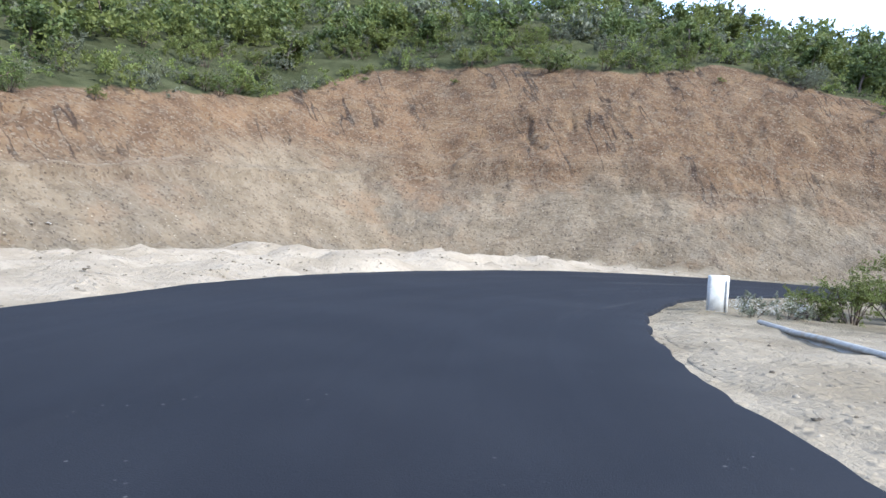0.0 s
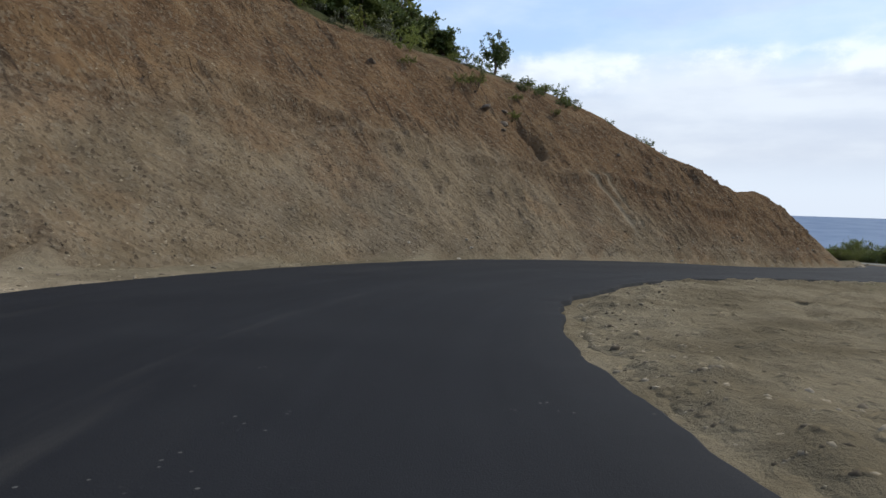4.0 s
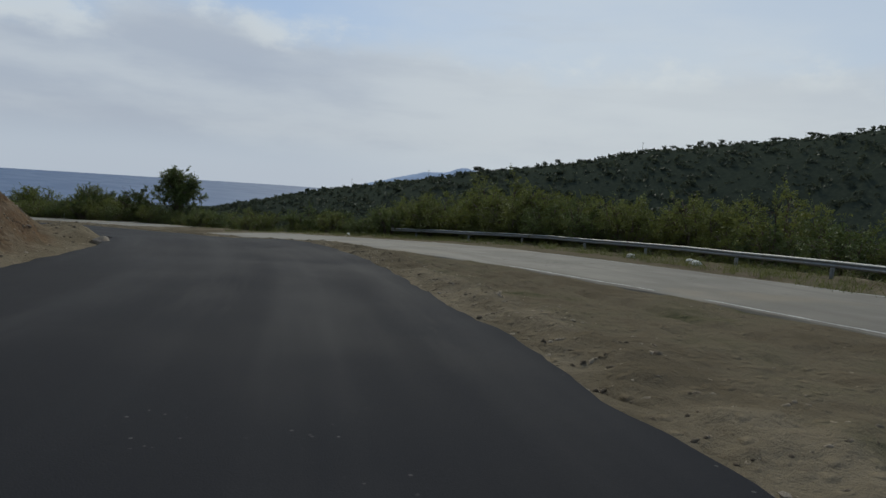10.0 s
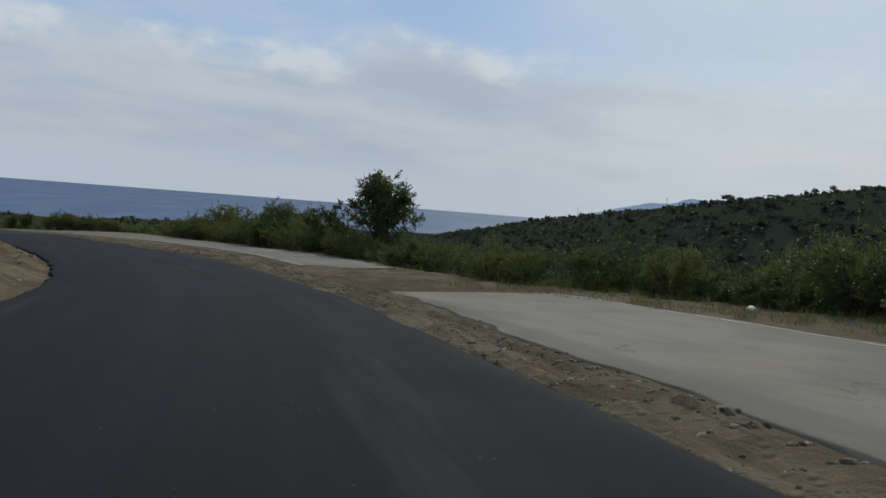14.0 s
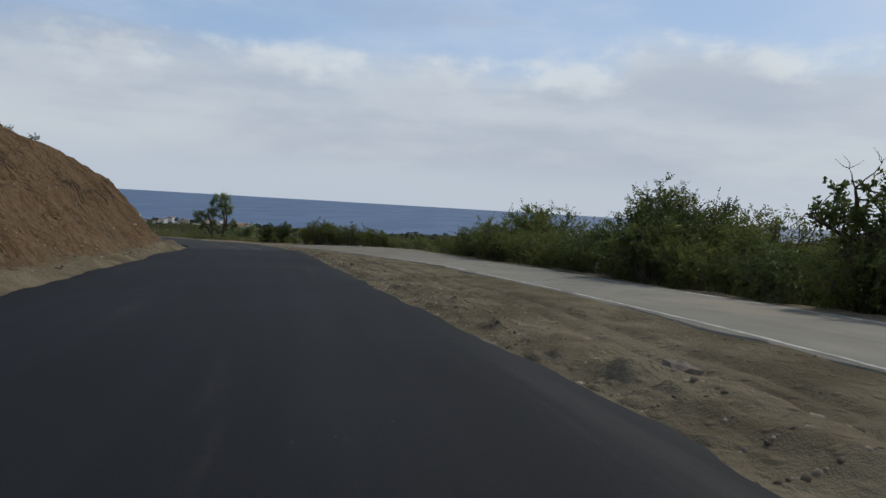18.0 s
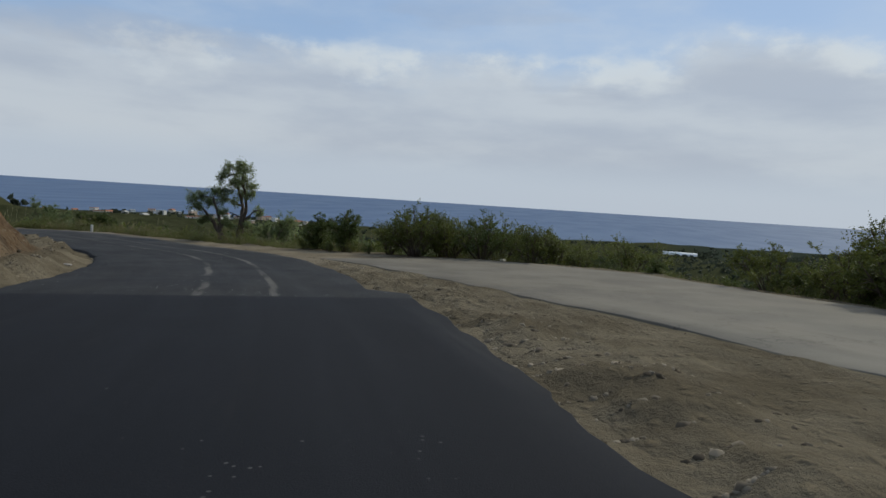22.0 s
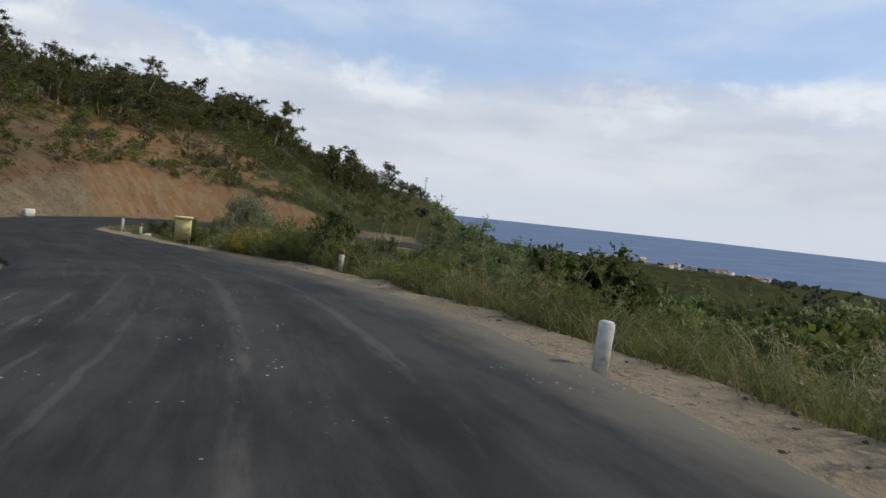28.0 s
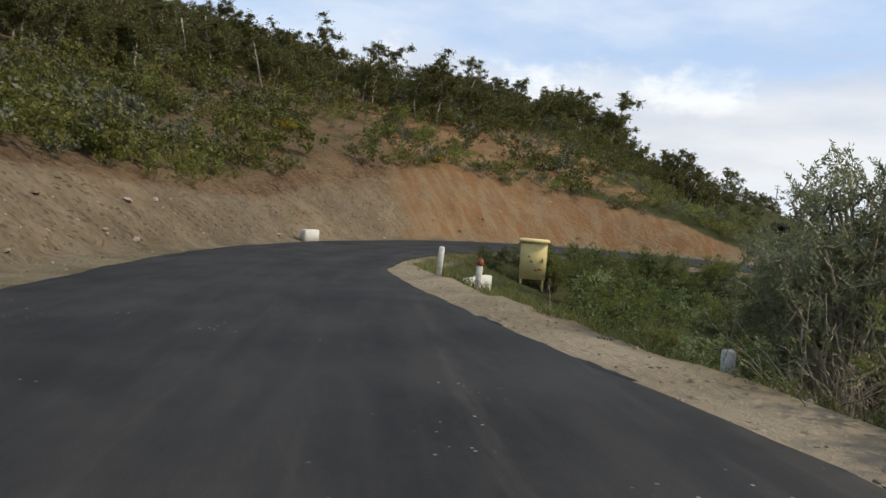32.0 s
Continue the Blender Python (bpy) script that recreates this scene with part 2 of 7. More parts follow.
    green = k.mix(k.ramp(mid, 0.35, 0.66), rgb(0.032, 0.034, 0.016), rgb(0.056, 0.057, 0.028))
    green = k.mix(k.ramp(k.noise(0.02, 5, 0.6), 0.52, 0.66, 0, 0.5), green, rgb(0.070, 0.068, 0.036))
    sep = k.t.nodes.new("ShaderNodeSeparateXYZ")
    k.link(k.co.outputs["Object"], sep.inputs[0])
    maquis = k.mix(k.ramp(mid, 0.35, 0.66), rgb(0.030, 0.036, 0.026), rgb(0.042, 0.048, 0.034))
    green = k.mix(k.ramp(sep.outputs[1], -60.0, -130.0), green, maquis)
    green = k.mix(k.ramp(fine, 0.5, 0.8, 0, 0.35), green, rgb(0.02, 0.03, 0.012))
    col = k.mix(pale, dirt, sandy)
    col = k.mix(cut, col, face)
    col = k.mix(k.ramp(k.math("ADD", veg, k.math("MULTIPLY", k.math("SUBTRACT", mid, 0.5), 0.8)), 0.35, 0.62), col, green)
    h = k.math("ADD", k.math("MULTIPLY", k.math("MULTIPLY", rill, cut), 0.35), k.math("ADD", k.math("MULTIPLY", k.ramp(stone, 0.0, 0.35), -0.30), k.math("MULTIPLY", fine, 0.55)))
    h = k.math("ADD", h, k.math("ADD", k.math("MULTIPLY", grit, 0.10), k.math("MULTIPLY", k.ramp(stone_far, 0.0, 0.4), -0.25)))
    h = k.math("ADD", h, k.math("MULTIPLY", k.math("MULTIPLY", tooth, cut), -0.9))
    k.bump(h, 0.16, 0.9)
    return k.done(col)


def asphalt_material():
    k = Mat("fresh_asphalt", 0.85, 0.12)
    u, v = k.uv()
    mid, fine = k.noise(0.35, 5, 0.6), k.noise(90.0, 2, 0.6)
    streak = k.noise(1.0, 5, 0.6, "UV", (1.1, 0.05, 1))
    col = k.mix(k.ramp(mid, 0.3, 0.7), rgb(0.0075, 0.0078, 0.0098), rgb(0.0130, 0.0134, 0.0158))
    col = k.mix(k.ramp(streak, 0.5, 0.72, 0, 0.35), col, rgb(0.018, 0.018, 0.0195))
    col = k.mix(k.ramp(fine, 0.58, 0.75, 0, 0.5), col, rgb(0.028, 0.028, 0.03))
    smear = k.ramp(k.noise(1.0, 6, 0.65, "UV", (0.7, 0.05, 1)), 0.56, 0.72, 0, 0.16)
    col = k.mix(smear, col, rgb(0.11, 0.10, 0.085))
    # dust carried on by tyres on the lower stretch
    past = k.math("SUBTRACT", v, JOINT)
    wob = k.math("ADD", k.math("MULTIPLY", k.math("SUBTRACT", k.noise(1.0, 3, 0.5, "UV", (0.0, 0.11, 1)), 0.5), 0.55), k.math("MULTIPLY", k.math("SUBTRACT", k.noise(1.0, 4, 0.6, "UV", (0.25, 0.75, 1)), 0.5), 0.22))
    x = k.math("ADD", k.math("ADD", u, wob), k.math("MULTIPLY", past, 0.042))
    tracks = None
    for place, wide, later in ((1.50, 0.12, 0), (0.12, 0.11, 0), (2.6, 0.05, 1), (3.1, 0.04, 1), (3.55, 0.06, 1), (4.15, 0.05, 1)):
        band = k.ramp(k.math("ABSOLUTE", k.math("SUBTRACT", x, place)), wide, wide * 0.35)
        if later:
            band = k.math("MULTIPLY", k.math("MULTIPLY", band, k.ramp(past, 24, 34)), k.ramp(past, 58, 44, 0.35, 1.0))
        tracks = band if tracks is None else k.math("MAXIMUM", tracks, band)
    used = k.math("MULTIPLY", k.ramp(v, JOINT - 0.15, JOINT + 0.15), k.ramp(v, JOINT + 62, JOINT + 30, 0.35, 1.0))
    patchy = k.ramp(k.noise(1.0, 6, 0.7, "UV", (1.4, 0.22, 1)), 0.38, 0.62)
    col = k.mix(k.math("MULTIPLY", k.ramp(v, JOINT - 0.15, JOINT + 0.15), 0.8), col, k.mix(k.ramp(k.noise(0.6, 6, 0.65), 0.3, 0.7), rgb(0.019, 0.019, 0.0195), rgb(0.034, 0.033, 0.032)))
    dust = k.math("MULTIPLY", k.math("MULTIPLY", used, patchy), k.math("ADD", k.math("MULTIPLY", tracks, k.ramp(past, 34, 18, 0.20, 0.55)), k.ramp(past, 18, 44, 0.05, 0.19)))
    col = k.mix(dust, col, rgb(0.17, 0.155, 0.13))
    # dust from the shoulder drifting over the edge
    drift = k.math("ADD", u, k.math("MULTIPLY", k.math("SUBTRACT", k.noise(1.0, 6, 0.65, "UV", (0.9, 0.35, 1)), 0.5), 2.6))
    col = k.mix(k.math("MULTIPLY", k.ramp(drift, -2.3, -3.5, 0, 0.7), k.math("MULTIPLY", k.ramp(past, 2, 12), k.ramp(past, 60, 36, 0.3, 1.0))), col, rgb(0.15, 0.13, 0.098))
    flecks = k.math("MULTIPLY", k.ramp(k.cells(9.0), 0.14, 0.09), k.ramp(k.math("ADD", k.noise(0.8, 3, 0.6), k.ramp(k.math("ABSOLUTE", k.math("SUBTRACT", past, 0.3)), 2.6, 0.2, 0, 0.10)), 0.56, 0.64))
    col = k.mix(k.math("MULTIPLY", flecks, k.math("ADD", k.math("MULTIPLY", used, 0.9), 0.15)), col, rgb(0.42, 0.40, 0.36))
    k.link(k.ramp(k.math("ADD", k.math("MULTIPLY", mid, 0.5), k.math("MULTIPLY", streak, 0.5)), 0.35, 0.65, 0.80, 0.95), k.b.inputs["Roughness"])
    k.bump(fine, 0.004, 0.7)
    return k.done(col)


def old_road_material():
    k = Mat("worn_pale_road", 0.85, 0.25)
    mid, fine = k.noise(0.4, 6, 0.62), k.noise(40.0, 3, 0.65)
    streak = k.noise(1.0, 5, 0.6, "UV", (0.9, 0.06, 1))
    col = k.mix(k.ramp(mid, 0.32, 0.68), rgb(0.140, 0.127, 0.102), rgb(0.192, 0.175, 0.141))
    col = k.mix(k.ramp(streak, 0.48, 0.66, 0, 0.7), col, rgb(0.118, 0.104, 0.084))
    col = k.mix(k.math("MULTIPLY", k.ramp(k.math("ABSOLUTE", k.math("SUBTRACT", k.noise(0.5, 5, 0.6), 0.5)), 0.010, 0.003, 0, 0.8), k.ramp(k.noise(0.13, 3, 0.5), 0.50, 0.58)), col, rgb(0.05, 0.043, 0.034))
    col = k.mix(k.ramp(k.noise(0.18, 5, 0.65), 0.55, 0.66, 0, 0.6), col, rgb(0.21, 0.172, 0.118))
    col = k.mix(k.ramp(fine, 0.55, 0.75, 0, 0.4), col, rgb(0.12, 0.11, 0.095))
    dusty = k.ramp(k.math("ADD", k.uv()[1], k.math("MULTIPLY", mid, 14.0)), JOINT - 6.0, JOINT + 12.0, 0.15, 0.85)
    col = k.mix(dusty, col, k.mix(k.ramp(mid, 0.35, 0.65), rgb(0.112, 0.092, 0.064), rgb(0.165, 0.138, 0.098)))
    k.bump(fine, 0.006, 0.6)
    return k.done(col)


def plain(name, colour, rough=0.8, spec=0.3, metal=0.0, vary=0.25, scale=6.0, grime=None):
    k = Mat(name, rough, spec, metal)
    n = k.noise(scale, 5, 0.62)
    dark = tuple(c * (1 - vary) for c in colour)
    light = tuple(min(1.0, c * (1 + vary)) for c in colour)
    col = k.mix(k.ramp(n, 0.3, 0.7), rgb(*dark), rgb(*light))
    if grime:
        col = k.mix(k.ramp(k.noise(scale * 0.4, 6, 0.7), 0.50, 0.68, 0, 0.8), col, rgb(*grime))
    k.bump(k.noise(scale * 6, 4, 0.65), 0.01, 0.5)
    return k.done(col)


def leaf_material(name, dark, light, rough=0.6, back=0.25):
    k = Mat(name, rough, 0.25)
    r, o = k.island(), k.random()
    tint = k.math("ADD", k.math("MULTIPLY", r, 0.6), k.math("MULTIPLY", o, 0.4))
    col = k.mix(tint, rgb(*dark), rgb(*light))
    col = k.mix(k.ramp(k.noise(0.5, 3, 0.6), 0.45, 0.7, 0, 0.4), col, rgb(*[c * 0.55 for c in dark]))
    k.done(col)
    tr = k.t.nodes.new("ShaderNodeBsdfTranslucent")
    k.put(tr.inputs[0], col)
    ms = k.t.nodes.new("ShaderNodeMixShader")
    ms.inputs[0].default_value = back
    k.link(k.b.outputs[0], ms.inputs[1]), k.link(tr.outputs[0], ms.inputs[2])
    k.link(ms.outputs[0], k.t.nodes["Material Output"].inputs[0])
    return k.m


# ---- plan: the road's line, its widths and the slopes beside it ----
def lattice(ix, iy, seed):
    h = (ix.astype(np.int64) * 374761393 + iy.astype(np.int64) * 668265263 + seed * 974711) & 0x7FFFFFFF
    h = ((h ^ (h >> 13)) * 1274126177) & 0x7FFFFFFF
    return ((h ^ (h >> 16)) & 0xFFFF) / 65535.0


def vnoise(x, y, seed=0):
    x, y = np.asarray(x, float), np.asarray(y, float)
    ix, iy = np.floor(x), np.floor(y)
    fx, fy = x - ix, y - iy
    fx, fy = fx * fx * (3 - 2 * fx), fy * fy * (3 - 2 * fy)
    a, b = lattice(ix, iy, seed), lattice(ix + 1, iy, seed)
    c, d = lattice(ix, iy + 1, seed), lattice(ix + 1, iy + 1, seed)
    return (a * (1 - fx) + b * fx) * (1 - fy) + (c * (1 - fx) + d * fx) * fy - 0.5


def fbm(x, y, octaves=4, seed=0):
    total, amp = 0.0, 1.0
    for i in range(octaves):
        total = total + amp * vnoise(x, y, seed + i)
        x, y, amp = x * 2.03 + 11.3, y * 2.03 + 5.7, amp * 0.5
    return total


def smooth(v, lo, hi):
    f = np.clip((v - lo) / (hi - lo), 0, 1)
    return f * f * (3 - 2 * f)


eye_t = np.array([r[0] for r in ROWS])
eye_p = np.array([(BASE @ Vector((METRES * r[1], METRES * r[2], METRES * r[3])))[:] for r in ROWS])
eye_p[:, 2] -= EYE
back = eye_p[0] - eye_p[1]
back /= np.linalg.norm(back)
# the line goes on behind the start and round the next bend
bend = [(176, 95, -13.3), (178, 104, -13.7), (182, 113, -14.0), (188.5, 119.5, -14.2), (197, 122, -14.4), (208, 119, -14.7), (222, 112, -15.2), (240, 101, -16.0)]
key_t = np.concatenate([[-5.0], eye_t, 33.2 + 1.15 * np.arange(len(bend))])
key_p = np.vstack([eye_p[:1] + back * 34, eye_p, np.array(bend)])
LINE_T = np.linspace(-5, key_t[-1], 760)


def spline(t, kt, kv):
    """Smooth curve through the keys (cubic Hermite)."""
    m = np.gradient(kv, kt, axis=0)
    i = np.clip(np.searchsorted(kt, t) - 1, 0, len(kt) - 2)
    h = (kt[i + 1] - kt[i])
    f = (t - kt[i]) / h
    if kv.ndim > 1:
        h, f = h[:, None], f[:, None]
    return ((2 * f**3 - 3 * f**2 + 1) * kv[i] + (f**3 - 2 * f**2 + f) * h * m[i] + (-2 * f**3 + 3 * f**2) * kv[i + 1] + (f**3 - f**2) * h * m[i + 1])


LINE = spline(LINE_T, key_t, key_p)
way = np.gradient(LINE[:, :2], axis=0)
way /= np.linalg.norm(way, axis=1)[:, None]
for _ in range(6):
    way[1:-1] = (way[:-2] + way[1:-1] + way[2:]) / 3
way /= np.linalg.norm(way, axis=1)[:, None]
SIDE = np.column_stack([-way[:, 1], way[:, 0]])
STATION = np.concatenate([[0], np.cumsum(np.linalg.norm(np.diff(LINE[:, :2], axis=0), axis=1))])
CURVE = np.gradient(np.unwrap(np.arctan2(way[:, 1], way[:, 0])), STATION)


def table(text):
    rows = np.array([[float(v) for v in cell.split(":")] for cell in text.split()])
    return lambda t: np.interp(t, rows[:, 0], rows[:, 1])


left_edge = table("-5:5.5 0:5.7 1.5:6.2 2.5:7.4 3.5:7.5 4.5:7.5 5.5:7.0 7:6.5 8.5:6.3 10.5:5.6 12:5.1 14:4.4 16.5:4.3 18:4.5 20:5.0 22:5.5 23:5.0 25:4.2 27:3.3 30:3.0 32:3.6 33.5:4.6 34.5:5.2 36:4.6 42:4.2")
right_edge = table("-5:2.8 0:2.8 1.5:3.0 2.5:2.8 3.5:2.1 5:1.8 5.9:1.5 6.6:1.66 8:1.7 9:2.1 10:2.35 12:2.3 14:2.7 16:2.5 16.8:2.45 17.5:2.5 18.2:2.5 19.5:2.25 21:2.0 22.4:2.05 23.1:2.3 23.65:2.65 23.75:2.0 24.9:2.5 25.5:2.9 27:3.1 29.9:3.6 30.6:3.95 31.3:3.95 32:3.4 32.5:2.85 33:2.0 33.4:1.4 34:0.45 34.6:0.4 35.5:0.9 36.5:2 38:3.0 42:3.0")
foot_line = table("-5:15 0:16 1.5:17 2.5:18.5 3:19 3.7:20 4.2:20 4.7:18 5.3:13 5.9:9.5 6.6:8 7.5:7.2 9:6.9 10.5:6.3 12:5.9 13.5:6.2 15:7.5 16.5:6.4 18:5.6 20:5.9 22:6.4 23:6.5 24:6.0 25:5.7 26:5.5 28:5 30:5 32:5 33.5:5.6 34.5:6.1 36:5.6 42:5.5")
cut_height = table("-5:6 0:6 1.5:6 2.5:6.6 3:7.8 3.7:9.6 4.2:11.7 4.7:14.5 5.3:15 5.9:15 6.6:16.2 7.3:13.6 7.7:12.0 8.9:10.8 10:9.7 10.4:8.5 10.75:7.5 11.2:6.8 11.45:5.9 11.85:5.2 12.4:5.6 12.9:5.2 13.4:3.6 14.2:1.7 15.2:0.9 16.5:1.8 18:3.7 19.6:5.0 20.4:4.5 22:5.9 22.9:5.6 23.4:5.2 24.0:5.1 24.5:5.15 25:5.0 25.5:3.6 26:1.2 27:0.4 31:0.5 32.4:1.6 33.5:2.2 35.3:2.0 36:3.6 36.6:4.8 37.6:4.2 38.3:2.6 38.9:0.6 42:0")
rear_slope = table("-5:0.42 3:0.42 4.7:0.46 6.6:0.46 7.5:0.46 8.5:0.42 10.2:0.34 10.8:0.05 12:-0.12 14:0 16:0 22:-0.06 26:-0.05 30:0.0 32:0.12 33.5:0.3 36:0.36 38:0.32 42:0.2")
steepness = table("-5:0.9 3:0.95 5:1.0 8:1.12 12:1.2 14:1.0 18:1.05 22:1.1 24.2:1.2 25.4:1.3 26.2:0.9 33:0.9 36:1.1 42:1.0")
old_inner = table("5:11.5 7:11.2 9.4:9.8 10.7:8.7 11.6:7.8 12.3:6.6 13.2:4.7 14:4.0 15.5:4.4 17.2:5.0 18.2:5.9 19.1:6.8 20:7.3 21.6:7.7 22.6:6.6 24:5.2 25:4.3 26:3.2 42:3.0")
old_outer = table("5:16.6 7:16.6 9:16.6 10.5:15.6 11.5:14.8 12.5:13.2 13.3:12.4 14.2:12.0 15.5:11.5 16.7:10.2 17.4:9.7 19.3:11.8 20.5:12.3 21.5:13.0 23:13.3 24.5:14.2 25:12.6 25.7:9.5 26.3:6.8 27:5.2 28:4.2 42:4.2")
rim = table("-5:6 0:6.4 1.2:7.5 2:9 3:16 5:19 7:19 9:19.4 10.5:18.6 11.5:18.3 12.5:19 13.3:19.3 14.2:19.2 15.5:17.2 16.2:14.2 16.7:11.6 17.4:10.6 19.3:12.8 20.5:13.3 21.5:14 23:14.3 24.5:15 25:13.2 25.7:9.9 26.3:7.0 27:5.7 28:4.7 29:4.9 30:5.0 31:5.4 31.5:5.4 32:4.9 32.5:4.4 33:3.5 33.4:2.9 33.8:2.3 34.2:1.5 34.6:0.9 35.6:1.2 36:2.4 42:5")
SEA = -62.0
JOINT = float(np.interp(23.53, LINE_T, STATION))


def nearest(x, y):
    """Time on the line, signed distance to its left, station and road height of places."""
    x, y = np.ravel(x), np.ravel(y)
    tau, off, st, zr = (np.empty(len(x)) for _ in range(4))
    for s in range(0, len(x), 4000):
        e = slice(s, s + 4000)
        dx, dy = x[e, None] - LINE[None, :, 0], y[e, None] - LINE[None, :, 1]
        d2 = dx * dx + dy * dy
        i = d2.argmin(1)
        k = np.arange(len(i))
        sg = np.where(dx[k, i] * SIDE[i, 0] + dy[k, i] * SIDE[i, 1] >= 0, 1.0, -1.0)
        off[e] = sg * np.sqrt(d2[k, i])
        along = (dx[k, i] * way[i, 0] + dy[k, i] * way[i, 1]) / np.maximum(0.2, 1 - off[e] * CURVE[i])
        st[e] = STATION[i] + np.clip(along, -0.5, 0.5)
        tau[e] = np.interp(st[e], STATION, LINE_T)
        w = 1.0 / (d2 + 0.5) ** 3
        zr[e] = (w * LINE[None, :, 2]).sum(1) / w.sum(1)
    return tau, off, st, zr


def ridge(x, y, nodes, width, floor):
    """A crest through nodes of x, y, z that falls to floor on both sides."""
    best, top = np.full(x.shape, 1e9), np.zeros(x.shape)
    for (ax, ay, az), (bx, by, bz) in zip(nodes[:-1], nodes[1:]):
        vx, vy = bx - ax, by - ay
        f = np.clip(((x - ax) * vx + (y - ay) * vy) / (vx * vx + vy * vy), 0, 1)
        d = np.hypot(x - ax - f * vx, y - ay - f * vy)
        hit = d < best
        best, top = np.where(hit, d, best), np.where(hit, az + f * (bz - az), top)
    return floor + (top - floor) * np.exp(-(best / width) ** 2)


def terrain(x, y):
    """Ground height and the zones of soil at places (flat arrays)."""
    tau, off, st, zr = nearest(x, y)
    near = np.exp(-(np.abs(off) / 120.0) ** 1.5)
    land = SEA + 5.0 + (zr - SEA - 5.0) * near
    hills = np.maximum(ridge(x, y, [(-140, 200, 60), (20, 175, 52), (80, 178, 34), (130, 180, 16.4), (165, 182, 6.2), (190, 184, 0), (224, 206, -1.5), (269, 227, -4.5), (312, 242, -10), (360, 270, -26), (430, 300, -46)], 48.0, -62.0),
                       ridge(x, y, [(-200, -430, 80), (40, -430, 74), (230, -385, 47), (312, -331, 31), (395, -252, 10), (478, -216, -5), (560, -205, -17), (712, -180, -44)], 150.0, -62.0))
    lumps = 3.0 * fbm(x / 60, y / 60, 4, 3) + 0.9 * fbm(x / 9, y / 9, 3, 9)
    far = smooth(np.abs(off), 18, 70)
    land = np.maximum(land, hills) + lumps * far
    h = zr + (land - zr) * smooth(np.abs(off), 14, 60)
    # cut slope and hillside on the uphill side
    run = off - foot_line(tau) + 0.5 * fbm(st / 6.0, off * 0 + 1.0, 3, 5) * smooth(tau, 5, 7)
    high, steep, rear = cut_height(tau), steepness(tau), rear_slope(tau)
    crest = high / steep
    rills = fbm(st / 1.6, off / 12.0, 4, 31)
    face = steep * run * (1.0 + 0.10 * fbm(st / 9.0, off / 9.0, 3, 41)) + (0.22 * rills + 0.14 * fbm(st / 0.8, off / 3.0, 2, 35)) * smooth(run, 0.3, 3.0) * smooth(high, 1.0, 6.0)
    face = face - 0.32 * np.exp(-((face - 5.2) / 0.5) ** 2) * smooth(high, 7, 11) * smooth(fbm(st / 20.0, off * 0, 2, 8), -0.2, 0.1)
    # a washed-out groove and a broken-out hollow
    groove = np.exp(-((st - 97.0 - 0.31 * (11.0 - off) + 0.12 * fbm(off / 0.9, off * 0, 2, 47)) / 0.13) ** 2) * smooth(off, 7.6, 8.4) * smooth(off, 11.6, 10.8) * (tau < 13)
    hollow = np.exp(-((st - 94.4 - 0.4 * (13.1 - off)) / 0.7) ** 2 - ((off - 13.0) / 0.85) ** 2) * (tau < 13)
    groove = np.maximum(groove, np.exp(-((st - 97.75 - 0.31 * (11.0 - off) + 0.12 * fbm(off / 0.9, off * 0, 2, 48)) / 0.12) ** 2) * smooth(off, 7.9, 8.6) * smooth(off, 11.2, 10.6) * (tau < 13))
    face = face - 0.14 * groove - 1.1 * hollow * (1 + 1.2 * fbm(st / 0.5, off / 0.5, 3, 49))
    top = high + 0.7 * fbm(st / 3.0, off / 3.0, 3, 51) * smooth(high, 1, 5) * (1 - 0.75 * smooth(tau, 9, 10)) + rear * np.minimum(run - crest, 110) * 1.0
    soft = 0.45
    hill = -soft * np.log(np.exp(-np.clip(face, -20, 60) / soft) + np.exp(-np.clip(top, -20, 60) / soft))
    behind = smooth(run - crest, 28, 95)
    behind = np.maximum(behind, smooth(tau, 38.0, 40.5) * smooth(run - crest, 2, 14))
    uphill = (zr + np.maximum(hill, 0) * smooth(run, 0, 0.6)) * (1 - behind) + land * behind
    h = np.where(off > 0, np.where(run > 0, uphill, zr), h)
    # shoulder and slope down on the valley side
    right = -off
    rim_d = rim(tau)
    out = right - rim_d
    bank = zr - 3.2 * (1 - np.exp(-np.maximum(out, 0) / 7.5)) - 0.02 * np.maximum(out, 0)
    valley = bank + (land - bank) * smooth(out, 10, 70)
    h = np.where(off <= 0, np.where(out > 0, valley, zr), h)
    flat = (off < foot_line(tau)) & (out < 0)
    rough = 0.10 * fbm(x / 1.7, y / 1.7, 4, 61) + 0.05 * fbm(x / 0.5, y / 0.5, 2, 65)
    loose = np.clip(smooth(off, left_edge(tau) + 0.1, left_edge(tau) + 1.0) + smooth(right, right_edge(tau) + 0.1, right_edge(tau) + 1.0), 0, 1)
    on_old = smooth(right, old_inner(tau) - 0.2, old_inner(tau) + 0.2) * smooth(right, old_outer(tau) + 0.6, old_outer(tau) + 0.1) * smooth(tau, 7.0, 7.6) * (1 - smooth(tau, 16.2, 16.5) * smooth(tau, 17.7, 17.4))
    h = h + np.where(flat, rough * loose * (1 - on_old) - 0.07 * (1 - loose) - 0.05 * on_old, rough * 1.5)
    # clods pushed up along the right edge of the asphalt, ruts in the dirt beyond
    lip = smooth(right, right_edge(tau) + 0.25, right_edge(tau) + 0.6) * smooth(right, right_edge(tau) + 2.0, right_edge(tau) + 1.0) * (off < 0)
    h = h + lip * np.clip(0.03 + 0.22 * fbm(x / 0.8, y / 0.8, 4, 83), 0, 0.09) * smooth(tau, 3.5, 5) * smooth(tau, 24.5, 23) * (1 - on_old)
